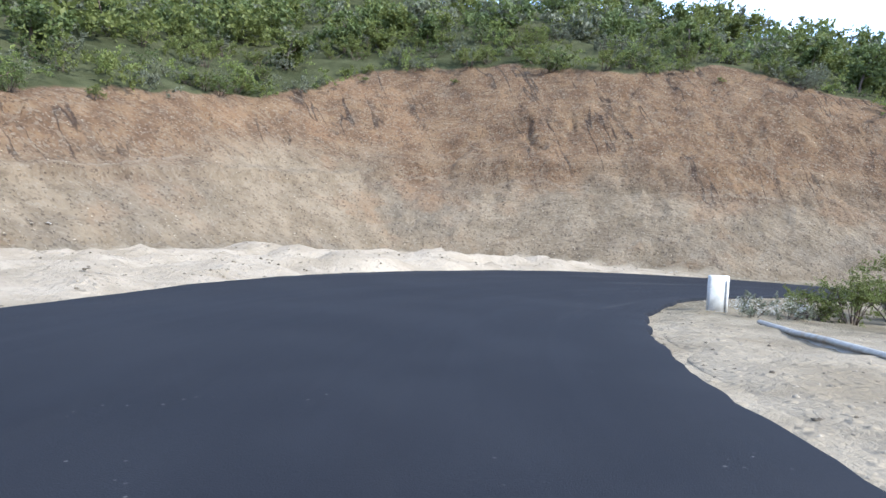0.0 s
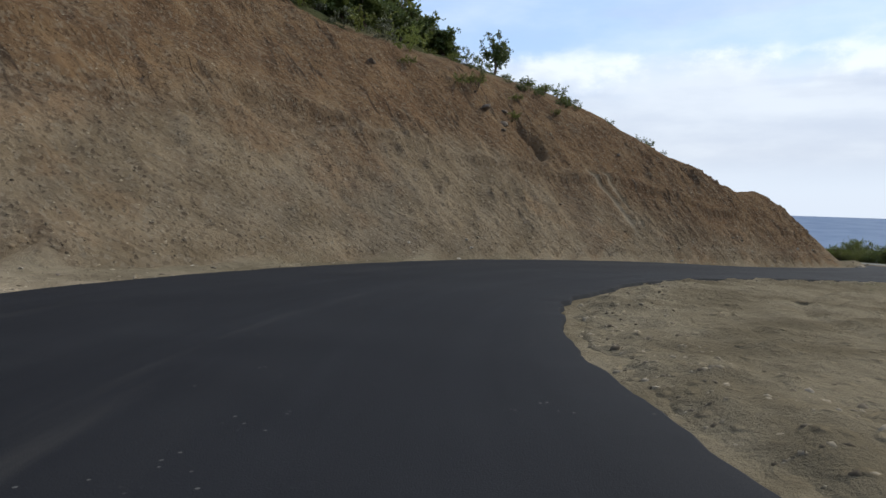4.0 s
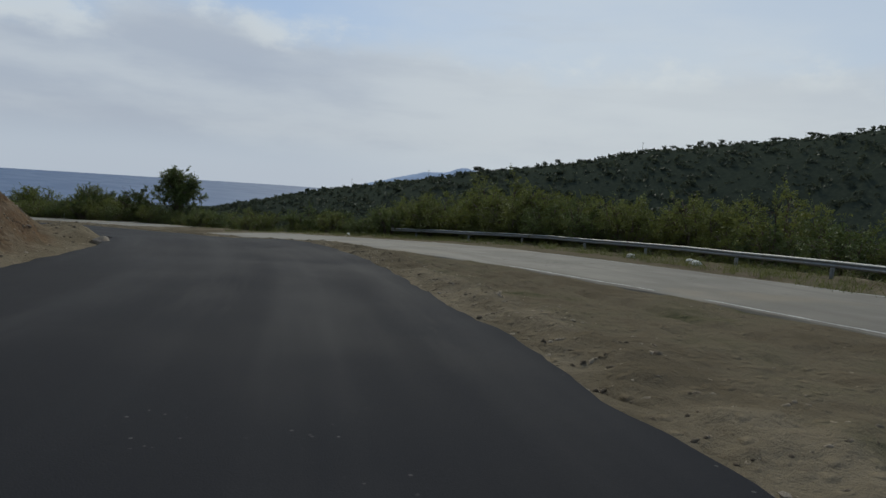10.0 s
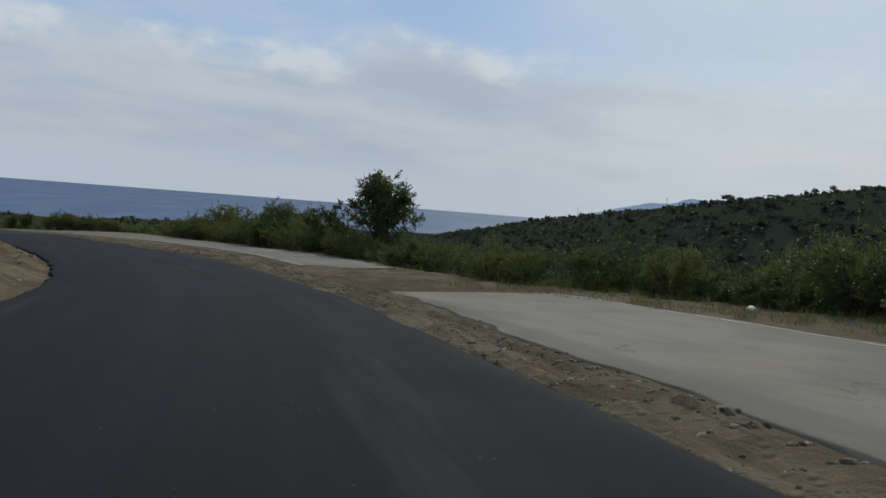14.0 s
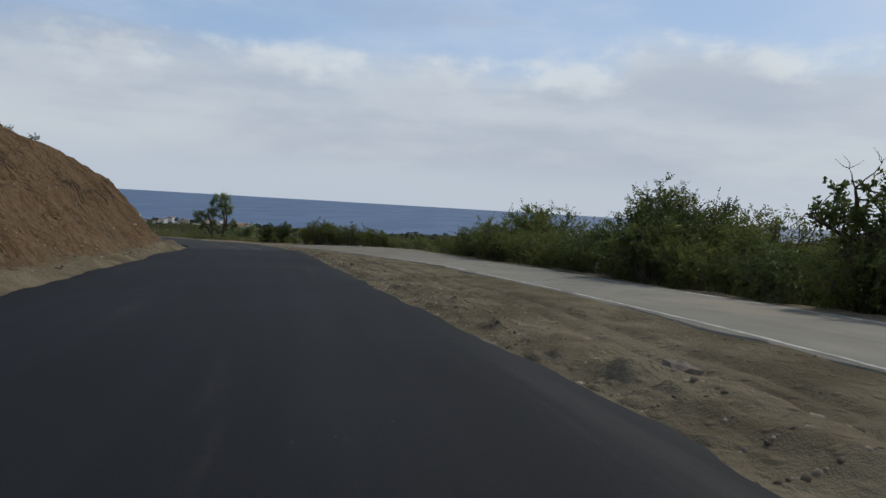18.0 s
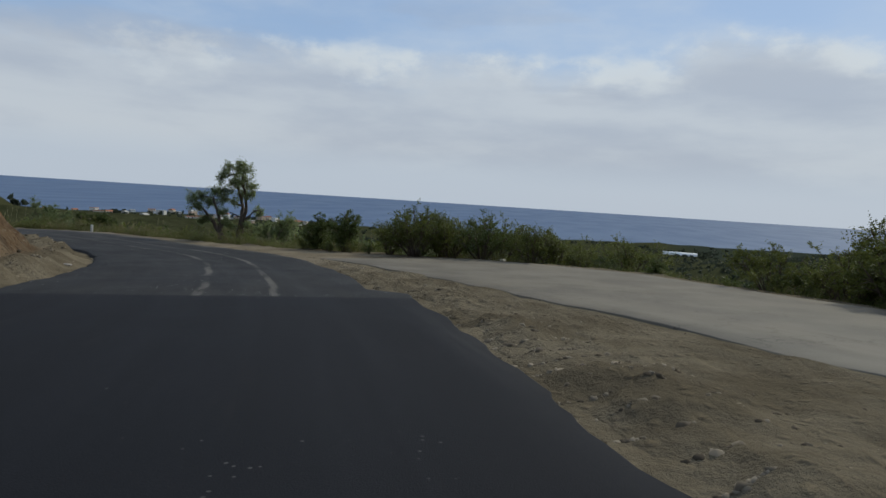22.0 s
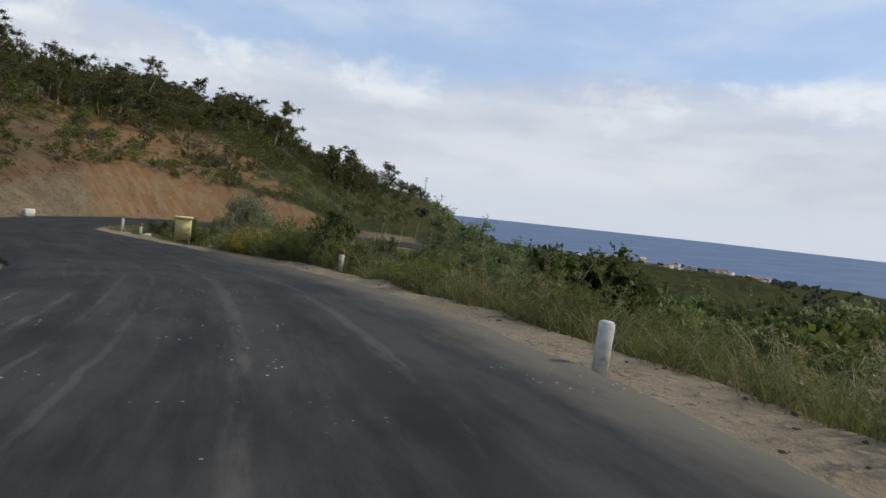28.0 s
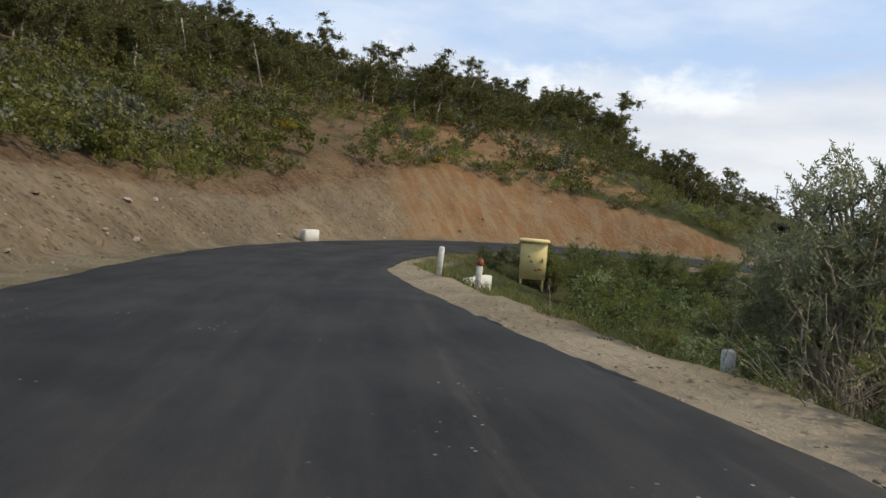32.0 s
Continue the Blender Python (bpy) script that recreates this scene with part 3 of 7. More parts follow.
    rut = np.exp(-((right - right_edge(tau) - 0.45 * (old_inner(tau) - right_edge(tau))) / 0.16) ** 2) + np.exp(-((right - right_edge(tau) - 0.62 * (old_inner(tau) - right_edge(tau))) / 0.16) ** 2)
    h = h - 0.09 * rut * (off < 0) * smooth(tau, 5, 6) * smooth(tau, 23, 22)
    # rubble banks on the left shoulder
    berm = smooth(off, left_edge(tau) + 0.3, left_edge(tau) + 1.0) * smooth(off, foot_line(tau) + 0.6, foot_line(tau) - 0.4)
    h = h + berm * (0.28 + 0.5 * fbm(x / 1.1, y / 1.1, 3, 71)) * smooth(tau, 12.5, 14) * smooth(tau, 33, 31)
    h = h + berm * (0.7 * np.clip(1.5 * fbm(x / 3.2, y / 3.2, 2, 77) - 0.15, 0, 1.0) + np.clip(0.5 * fbm(x / 0.9, y / 0.9, 3, 79), -0.05, 0.3)) * smooth(tau, 6, 4)
    h = h + 13.0 * np.exp(-((x - 681) / 210) ** 2 - ((y - 441) / 210) ** 2)
    shore = x + 0.40 * (np.maximum(y, -260) - 50) - 1110 + 30 * fbm(x / 300, y / 300, 2, 21)
    h = h - 18 * smooth(shore, -30, 60)
    cut = smooth(run, -0.2, 0.3) * smooth(run - crest, 3.5, 0.5) * np.where(off > 0, 1, 0) * smooth(high, 0.4, 1.4)
    cut = cut * (1 - 0.85 * groove)
    green = np.maximum(smooth(out, 0.2, 1.2), np.where(off > 0, smooth(run - crest, -0.6, 2.2), 0))
    green = green * (1 - 0.8 * smooth(high, 12.6, 11.2) * smooth(run - crest, 6, 1) * np.where((tau < 24) & (tau > 8) & (off > 0), 1, 0))
    green = np.maximum(green, smooth(tau, 39.2, 39.8))
    hill_soil = smooth(tau, 31.5, 32.5) * smooth(tau, 39.5, 38.5) * (off > 0) * smooth(run - crest, -0.5, 1.0) * smooth(run - crest, 34, 18)
    cut = np.maximum(cut, 0.9 * hill_soil)
    bare = np.exp(-((x - 190) / 17) ** 2 - ((y - 143) / 11) ** 2)
    green = green * (1 - np.clip(1.0 * bare + 1.9 * fbm(x / 5, y / 5, 4, 19) * bare, 0, 0.85))
    green = green * (1 - 0.55 * smooth(tau, 32.5, 34) * smooth(tau, 39, 37.5) * (off > 0) * smooth(run - crest, 45, 20))
    strip_weeds = smooth(right, right_edge(tau) + 0.3, right_edge(tau) + 1.4) * smooth(tau, 7.2, 9) * smooth(tau, 17, 15) * (off < 0) * (out < 0)
    green = np.maximum(green, 0.40 * strip_weeds)
    pale = np.where(off > 0, smooth(tau, 6.2, 5.0), 0) * (1 - cut)
    pale = np.maximum(pale, 0.8 * groove)
    pale = np.maximum(pale, (0.42 + 0.24 * smooth(tau, 27, 29)) * smooth(tau, 24.3, 25.5) * smooth(tau, 36.5, 35) * (out < 0) * (off < 0))
    pale = np.maximum(pale, 0.55 * smooth(tau, 3.4, 1.5) * (out < 0) * (off < 0))
    return h, np.column_stack([cut, green, pale, np.clip(face / 16.0 + 0.20 * smooth(tau, 3.6, 2.0) * smooth(face, 1.0, 4.0) + 0.5 * hill_soil + 0.10 * smooth(tau, 34.5, 36) + 0.26 * smooth(tau, 8, 10.5) * smooth(tau, 15, 13.5) + 0.36 * smooth(tau, 15, 18) * smooth(tau, 27.5, 26), 0, 1)]), np.column_stack([st, off]), (tau, run, crest)


def mesh_from(name, verts, faces, mats, smooth_shade=True):
    me = bpy.data.meshes.new(name)
    me.from_pydata([tuple(v) for v in verts], [], [tuple(f) for f in faces])
    for m in (mats if isinstance(mats, (list, tuple)) else [mats]):
        me.materials.append(m)
    if smooth_shade:
        me.polygons.foreach_set("use_smooth", np.ones(len(me.polygons), bool))
    me.update()
    return me


def grid_mesh(name, xyz, nx, ny, mat, uvs=None, zone=None):
    """A sheet of nx by ny places (row after row along x)."""
    i = (np.arange(ny - 1)[:, None] * nx + np.arange(nx - 1)[None, :]).ravel()
    quads = np.column_stack([i, i + 1, i + nx + 1, i + nx]).astype(np.int32)
    me = bpy.data.meshes.new(name)
    me.vertices.add(len(xyz))
    me.vertices.foreach_set("co", np.ascontiguousarray(xyz, np.float32).ravel())
    me.loops.add(quads.size)
    me.loops.foreach_set("vertex_index", quads.ravel())
    me.polygons.add(len(quads))
    me.polygons.foreach_set("loop_start", np.arange(0, quads.size, 4, dtype=np.int32))
    me.polygons.foreach_set("use_smooth", np.ones(len(quads), bool))
    me.update(calc_edges=True)
    if uvs is not None:
        me.uv_layers.new(name="UVMap").data.foreach_set("uv", np.ascontiguousarray(uvs[quads.ravel()], np.float32).ravel())
    if zone is not None:
        me.color_attributes.new("zone", "FLOAT_COLOR", "POINT").data.foreach_set("color", np.ascontiguousarray(zone, np.float32).ravel())
    me.materials.append(mat)
    return me


def axis(lo, hi, step, far_lo, far_hi):
    mid = list(np.arange(lo, hi, step))
    up, s = [], step
    v = mid[-1]
    while v < far_hi:
        s *= 1.13
        v += s
        up.append(min(v, far_hi))
    down, s, v = [], step, lo
    while v > far_lo:
        s *= 1.13
        v -= s
        down.append(max(v, far_lo))
    return np.array(down[::-1] + mid + up)


GX, GY = axis(-26, 212, 0.5, -1400, 4600), axis(2, 140, 0.5, -3000, 3600)
gx, gy = np.meshgrid(GX, GY)
gh, gzone, guv, (g_tau, g_run, g_crest) = terrain(gx.ravel(), gy.ravel())


def on_sheet(tau, run, crest, inset=0.0):
    """How far a place lies on the finely built cut faces (0 to 1)."""
    along = np.maximum(np.maximum(smooth(tau, -0.2 + inset, 0.3 + inset) * smooth(tau, 13.3 - inset, 12.9 - inset), smooth(tau, 16.9 + inset, 17.3 + inset) * smooth(tau, 26.6 - inset, 26.2 - inset)), smooth(tau, 31.9 + inset, 32.3 + inset) * smooth(tau, 38.3 - inset, 37.9 - inset))
    return along * smooth(run, inset, 0.6 + inset) * smooth(run - crest, 1.9 - inset, 1.3 - inset)


def relief(x, y, tau, run, crest, st, off):
    """Fine shape of a cut face: washed-out cracks, ledges, blocks and clods."""
    up = np.clip(run / np.maximum(crest, 0.5), 0, 1)
    tall = smooth(crest, 2.0, 6.0)
    slant = st - 0.12 * off * smooth(tau, 4.0, 6.0) * smooth(tau, 14, 13)
    wander = 0.55 * fbm(off / 1.1, st / 2.0, 3, 141)
    line = np.abs(vnoise((slant + wander) / 1.25, off / 9.0, 143))
    crack = smooth(line, 0.075, 0.0) * smooth(fbm(st / 3.2, off / 2.4, 3, 145), -0.06, 0.14) * smooth(up, 0.34, 0.48) * smooth(up, 1.0, 0.90) * smooth(tau, 7.5, 5.5)
    swell = fbm(st / 2.2, off / 2.6, 3, 147)
    blocks = fbm(st / 0.55, off / 0.62, 3, 151)
    plates = np.floor(6 * (0.5 + 0.5 * fbm(st / 0.9, off / 0.7, 2, 159))) / 6
    clods = np.clip(fbm(x / 0.26, y / 0.26, 2, 153) - 0.10, 0, 1)
    rough = smooth(fbm(st / 4.5, off / 3.0, 3, 155), -0.30, 0.30)
    bench = up - 0.43 - 0.015 * fbm(st / 4.0, st * 0, 2, 157)
    ledge = smooth(bench, -0.008, 0.008) * smooth(bench, 0.13, 0.0)
    return (-0.12 + 0.16 * swell + (0.05 + 0.18 * rough) * blocks + 0.22 * rough * plates + 0.40 * clods * (0.25 + rough) - (0.08 + 0.55 * tall) * crack + 0.38 * ledge * tall) * (0.45 + 0.55 * tall) * smooth(up, 1.02, 0.90) * smooth(run, 0.2, 1.2)


def dirt_zone(tau, off, inset=0.0):
    """How far a place lies on the finely built dirt beside the asphalt (0 to 1)."""
    right = -off
    return smooth(right, right_edge(tau) + 0.15 + inset, right_edge(tau) + 0.40 + inset) * smooth(right, dirt_end(tau) - inset, dirt_end(tau) - 0.3 - inset) * smooth(tau, 0.0 + inset, 0.5 + inset) * smooth(tau, 25.2 - inset, 24.8 - inset)


def dirt_end(tau):
    """Outer limit of the finely built dirt strip."""
    two = smooth(tau, 6.6, 7.3) * (1 - smooth(tau, 16.2, 16.4) * smooth(tau, 17.7, 17.5))
    return np.where(two > 0.5, old_inner(tau) - 0.25, np.minimum(rim(tau) - 0.4, right_edge(tau) + 7.5))


def churn(x, y, tau, off, st):
    """Clods, tyre prints and scraped ruts of the dirt."""
    d = -off - right_edge(tau)
    near_edge = smooth(d, 2.6, 0.4)
    flakes = np.clip(fbm(x / 0.22, y / 0.22, 3, 161) - 0.02, 0, 0.6)
    lumps = np.clip(fbm(x / 0.55, y / 0.55, 3, 163) + 0.05, 0, 1)
    belt = smooth(fbm(st / 7.0, d / 0.9, 3, 165), -0.05, 0.30)
    ruts = vnoise(d / 0.34 + 0.6 * vnoise(st / 5.0, st * 0, 167), st / 14.0, 169)
    tread = np.sin(st * 21.0 + 5 * vnoise(st / 2.0, d / 0.5, 171)) * smooth(vnoise(d / 0.45, st / 18.0, 173), 0.10, 0.25)
    return (0.085 * flakes * (0.25 + belt + 0.8 * near_edge) + 0.035 * lumps * (near_edge + 0.6 * belt) + 0.035 * ruts + 0.010 * tread) * (0.35 + 0.65 * smooth(tau, 3, 6))


# the coarse ground stays a little below the fine faces
GROUND_LOW = 0.55 * on_sheet(g_tau, g_run, g_crest, 0.55) + 0.22 * dirt_zone(g_tau, guv[:, 1], 0.35)
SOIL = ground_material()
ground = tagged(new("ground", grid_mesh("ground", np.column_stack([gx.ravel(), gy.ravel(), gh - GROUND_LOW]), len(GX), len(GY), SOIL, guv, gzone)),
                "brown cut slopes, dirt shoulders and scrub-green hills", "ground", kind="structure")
GH = gh.reshape(gx.shape)


def ground_z(x, y):
    """Height of the ground sheet at a place."""
    i = int(np.clip(np.searchsorted(GX, x) - 1, 0, len(GX) - 2))
    j = int(np.clip(np.searchsorted(GY, y) - 1, 0, len(GY) - 2))
    fx, fy = (x - GX[i]) / (GX[i + 1] - GX[i]), (y - GY[j]) / (GY[j + 1] - GY[j])
    return float((GH[j, i] * (1 - fx) + GH[j, i + 1] * fx) * (1 - fy) + (GH[j + 1, i] * (1 - fx) + GH[j + 1, i + 1] * fx) * fy)


def at(tau, off):
    """Place beside the line: time on it and metres to its left."""
    i = int(np.argmin(np.abs(LINE_T - tau)))
    return LINE[i, 0] + SIDE[i, 0] * off, LINE[i, 1] + SIDE[i, 1] * off


def surface_z(xs, ys):
    """Heights of the finished surface at many places, with the fine shape of the cut faces."""
    xs, ys = np.asarray(xs, float), np.asarray(ys, float)
    h, _, uv, (tau, run, crest) = terrain(xs, ys)
    return h + relief(xs, ys, tau, run, crest, uv[:, 0], uv[:, 1]) * on_sheet(tau, run, crest) + churn(xs, ys, tau, uv[:, 1], uv[:, 0]) * dirt_zone(tau, uv[:, 1])


def cut_face(t0, t1, step, label):
    """A finely modelled cut slope over the coarse ground."""
    foot_x = np.array([at(t, float(foot_line(t))) for t in np.arange(t0, t1, 0.05)])
    n = int(np.linalg.norm(np.diff(foot_x, axis=0), axis=1).sum() / step)
    ts = np.linspace(t0, t1, n)
    lo, hi = foot_line(ts) - 0.5, foot_line(ts) + cut_height(ts) / steepness(ts) + 2.0
    m = int((hi - lo).max() / step)
    off = lo[:, None] + (hi - lo)[:, None] * np.linspace(0, 1, m)[None, :]
    cx, cy = (np.interp(ts, LINE_T, LINE[:, i]) for i in range(2))
    sx, sy = (np.interp(ts, LINE_T, SIDE[:, i]) for i in range(2))
    x, y = (cx[:, None] + sx[:, None] * off).ravel(), (cy[:, None] + sy[:, None] * off).ravel()
    h, zone, uv, (tau, run, crest) = terrain(x, y)
    on = on_sheet(tau, run, crest)
    h = h + relief(x, y, tau, run, crest, uv[:, 0], uv[:, 1]) * on - 0.10 * (1 - smooth(on, 0.0, 0.5))
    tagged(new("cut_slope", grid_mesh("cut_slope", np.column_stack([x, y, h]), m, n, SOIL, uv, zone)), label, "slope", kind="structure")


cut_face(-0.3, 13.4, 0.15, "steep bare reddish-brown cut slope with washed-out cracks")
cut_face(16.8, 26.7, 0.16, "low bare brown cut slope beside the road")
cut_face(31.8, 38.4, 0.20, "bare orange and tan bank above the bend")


def dirt_strip(t0, t1, step, label):
    """Finely modelled dirt between the asphalt and the old road."""
    n = int(np.ptp(np.interp([t0, t1], LINE_T, STATION)) / step)
    ts = np.linspace(t0, t1, n)
    lo, hi = right_edge(ts) + 0.10, np.maximum(dirt_end(ts) + 0.1, right_edge(ts) + 0.6)
    m = int((hi - lo).max() / step * 0.8)
    off = -(lo[:, None] + (hi - lo)[:, None] * (np.linspace(0, 1, m) ** 1.25)[None, :])
    cx, cy = (np.interp(ts, LINE_T, LINE[:, i]) for i in range(2))
    sx, sy = (np.interp(ts, LINE_T, SIDE[:, i]) for i in range(2))
    x, y = (cx[:, None] + sx[:, None] * off).ravel(), (cy[:, None] + sy[:, None] * off).ravel()
    h, zone, uv, (tau, run, crest) = terrain(x, y)
    on = dirt_zone(tau, uv[:, 1])
    h = h + churn(x, y, tau, uv[:, 1], uv[:, 0]) * on - 0.10 * (1 - smooth(on, 0.0, 0.5))
    tagged(new("dirt_strip", grid_mesh("dirt_strip", np.column_stack([x, y, h])[:, :], m, n, SOIL, uv, zone)), label, "dirt", kind="structure")


dirt_strip(0.0, 25.3, 0.11, "churned brown dirt with clods and ruts beside the asphalt")


def strip(name, t0, t1, inner, outer, cols, lift, mat, ragged=0.0, seed=0):
    """A slab along the line between two offsets, with its edges turned down."""
    n = int((t1 - t0) * 36)
    ts = np.linspace(t0, t1, n)
    cx, cy, cz = (np.interp(ts, LINE_T, LINE[:, i]) for i in range(3))
    sx, sy = (np.interp(ts, LINE_T, SIDE[:, i]) for i in range(2))
    st = np.interp(ts, LINE_T, STATION)
    a = inner(ts) + ragged * fbm(st / 1.1, st * 0, 5, seed)
    b = outer(ts) + ragged * fbm(st / 1.1, st * 0 + 7, 5, seed + 5)
    f = np.concatenate([[0, 0], np.linspace(0, 1, cols), [1, 1]])
    drop = np.concatenate([[-0.30, -0.015], np.zeros(cols), [-0.015, -0.30]])
    push = np.concatenate([[0.10, 0.03], np.zeros(cols), [0.03, 0.10]])
    way_out = np.sign(b - a)[:, None]
    off = a[:, None] + (b - a)[:, None] * f + way_out * push * np.concatenate([[-1, -1], np.zeros(cols), [1, 1]])
    x, y = cx[:, None] + sx[:, None] * off, cy[:, None] + sy[:, None] * off
    z = np.repeat(cz[:, None], off.shape[1], 1)
    flat_z = nearest(x, y)[3].reshape(x.shape)
    z = flat_z + lift + drop
    uv = np.column_stack([off.ravel(), np.repeat(st, off.shape[1])])
    return grid_mesh(name, np.column_stack([x.ravel(), y.ravel(), z.ravel()]), off.shape[1], n, mat, uv)


ASPHALT, OLD = asphalt_material(), old_road_material()
road = tagged(new("road", strip("road", -4.9, 39.6, lambda t: left_edge(t), lambda t: -right_edge(t), 14, 0.03, ASPHALT, 0.17, 3)),
              "new black asphalt road with dusty tyre tracks", "road", kind="structure")
old_stretch = tagged(new("old_road", strip("old_road", 7.2, 16.3, lambda t: -old_inner(t), lambda t: -old_outer(t), 10, 0.005, OLD, 0.28, 23)),
                     "old worn pale grey road beside the new one", "road", kind="structure")
old_road = tagged(new("old_road", strip("old_road", 17.55, 25.3, lambda t: -old_inner(t), lambda t: -old_outer(t), 10, 0.005, OLD, 0.28, 13)),
                  "old worn pale grey road beside the new one", "road", kind="structure")


# ---- sea and far headland ----
def water_material():
    k = Mat("sea_water", 0.6, 0.06)
    n = k.noise(0.004, 6, 0.6, stretch=(1, 3, 1))
    col = k.mix(k.ramp(n, 0.35, 0.65), rgb(0.080, 0.120, 0.200), rgb(0.110, 0.155, 0.235))
    k.bump(k.noise(0.02, 5, 0.6), 1.5, 0.4)
    return k.done(col)


sx, sy = np.meshgrid(np.linspace(500, 4950, 40), np.linspace(-4500, 4500, 40))
sea = tagged(new("sea", grid_mesh("sea", np.column_stack([sx.ravel(), sy.ravel(), sx.ravel() * 0 + SEA]), 40, 40, water_material())),
             "calm hazy blue sea out to the horizon", "sea", kind="structure")


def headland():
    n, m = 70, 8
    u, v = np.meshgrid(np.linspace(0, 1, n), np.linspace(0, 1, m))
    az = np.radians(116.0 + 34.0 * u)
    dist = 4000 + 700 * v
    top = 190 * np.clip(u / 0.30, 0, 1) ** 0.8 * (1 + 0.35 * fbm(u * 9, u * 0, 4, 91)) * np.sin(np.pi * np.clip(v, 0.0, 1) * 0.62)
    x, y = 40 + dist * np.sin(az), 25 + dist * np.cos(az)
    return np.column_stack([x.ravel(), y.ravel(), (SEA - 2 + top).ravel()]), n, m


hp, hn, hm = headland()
# the haze of distance is put into this pale blue base colour
tagged(new("headland", grid_mesh("headland", hp, hn, hm, plain("haze_tinted_hillside", (0.29, 0.35, 0.45), 1.0, 0.0, vary=0.12, scale=0.01))),
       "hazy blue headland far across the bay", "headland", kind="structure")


# ---- builders for plants, stones and small things ----
def part(name, verts, faces, mat, parent=None, label="", shade=True):
    ob = new(name, mesh_from(name, verts, faces, mat, shade))
    if parent:
        ob.parent = parent
    return tagged(ob, label)


def link_part(name, me, parent, m=None):
    ob = new(name, me)
    ob.parent = parent
    if m is not None:
        ob.matrix_local = m
    return ob


def join(*pieces):
    """Joins (verts, faces) pairs."""
    vs, fs, n = [], [], 0
    for v, f in pieces:
        vs.append(np.asarray(v, float))
        fs += [tuple(int(i) + n for i in q) for q in f]
        n += len(v)
    return np.vstack(vs), fs


def box(x, y, z, w, d, h, bevel=0.0):
    """A box with its base at z; bevel chamfers the upright and top edges."""
    b = min(bevel, w / 3, d / 3, h / 3)
    if b <= 0:
        c = [(sx * w / 2 + x, sy * d / 2 + y, z + k * h) for k in (0, 1) for sx, sy in ((-1, -1), (1, -1), (1, 1), (-1, 1))]
        return np.array(c), [(3, 2, 1, 0), (4, 5, 6, 7), (0, 1, 5, 4), (1, 2, 6, 5), (2, 3, 7, 6), (3, 0, 4, 7)]
    rings = []
    for zz, ins in ((z, 0), (z + h - b, 0), (z + h, b)):
        a, e = w / 2 - ins, d / 2 - ins
        rings.append([(x - a + b, y - e, zz), (x + a - b, y - e, zz), (x + a, y - e + b, zz), (x + a, y + e - b, zz), (x + a - b, y + e, zz), (x - a + b, y + e, zz), (x - a, y + e - b, zz), (x - a, y - e + b, zz)])
    v = np.array(sum(rings, []))
    f = [tuple(range(7, -1, -1)), tuple(range(16, 24))]
    for k in (0, 8):
        f += [(k + i, k + (i + 1) % 8, k + 8 + (i + 1) % 8, k + 8 + i) for i in range(8)]
    return v, f


def tube(path, radii, sides=6):
    """A tapered tube along points."""
    path = np.asarray(path, float)
    d = np.gradient(path, axis=0)
    d /= np.linalg.norm(d, axis=1)[:, None] + 1e-9
    ref = np.where(np.abs(d[:, 2:3]) > 0.9, np.array([[1.0, 0, 0]]), np.array([[0, 0, 1.0]]))
    a = np.cross(d, ref)
    a /= np.linalg.norm(a, axis=1)[:, None] + 1e-9
    b = np.cross(d, a)
    th = np.linspace(0, 2 * np.pi, sides, endpoint=False)
    v = (path[:, None, :] + np.asarray(radii)[:, None, None] * (np.cos(th)[None, :, None] * a[:, None, :] + np.sin(th)[None, :, None] * b[:, None, :])).reshape(-1, 3)
    n = len(path)
    f = [(i * sides + j, i * sides + (j + 1) % sides, (i + 1) * sides + (j + 1) % sides, (i + 1) * sides + j) for i in range(n - 1) for j in range(sides)]
    f += [tuple(range(sides - 1, -1, -1)), tuple((n - 1) * sides + j for j in range(sides))]
    return v, f


def leaf_quads(centres, length, width, rng, lean=None):
    """Small folded leaves at the centres, turned at random or along lean."""
    n = len(centres)
    d = rng.normal(size=(n, 3)) if lean is None else lean + 0.55 * rng.normal(size=(n, 3))
    d /= np.linalg.norm(d, axis=1)[:, None] + 1e-9
    s = np.cross(d, rng.normal(size=(n, 3)))
    s /= np.linalg.norm(s, axis=1)[:, None] + 1e-9
    L = length * rng.uniform(0.6, 1.3, (n, 1)) / 2
    W = width * rng.uniform(0.6, 1.3, (n, 1)) / 2
    v = np.stack([centres - d * L, centres + s * W, centres + d * L, centres - s * W], 1).reshape(-1, 3)
    return v, np.arange(4 * n).reshape(n, 4)


def fast_mesh(name, v, quads, mat, uv_free=True):
    me = bpy.data.meshes.new(name)
    me.vertices.add(len(v))
    me.vertices.foreach_set("co", np.ascontiguousarray(v, np.float32).ravel())
    q = np.ascontiguousarray(quads, np.int32)
    me.loops.add(q.size)
    me.loops.foreach_set("vertex_index", q.ravel())
    me.polygons.add(len(q))
    me.polygons.foreach_set("loop_start", np.arange(0, q.size, q.shape[1], dtype=np.int32))
    me.update(calc_edges=True)
    me.materials.append(mat)
    return me


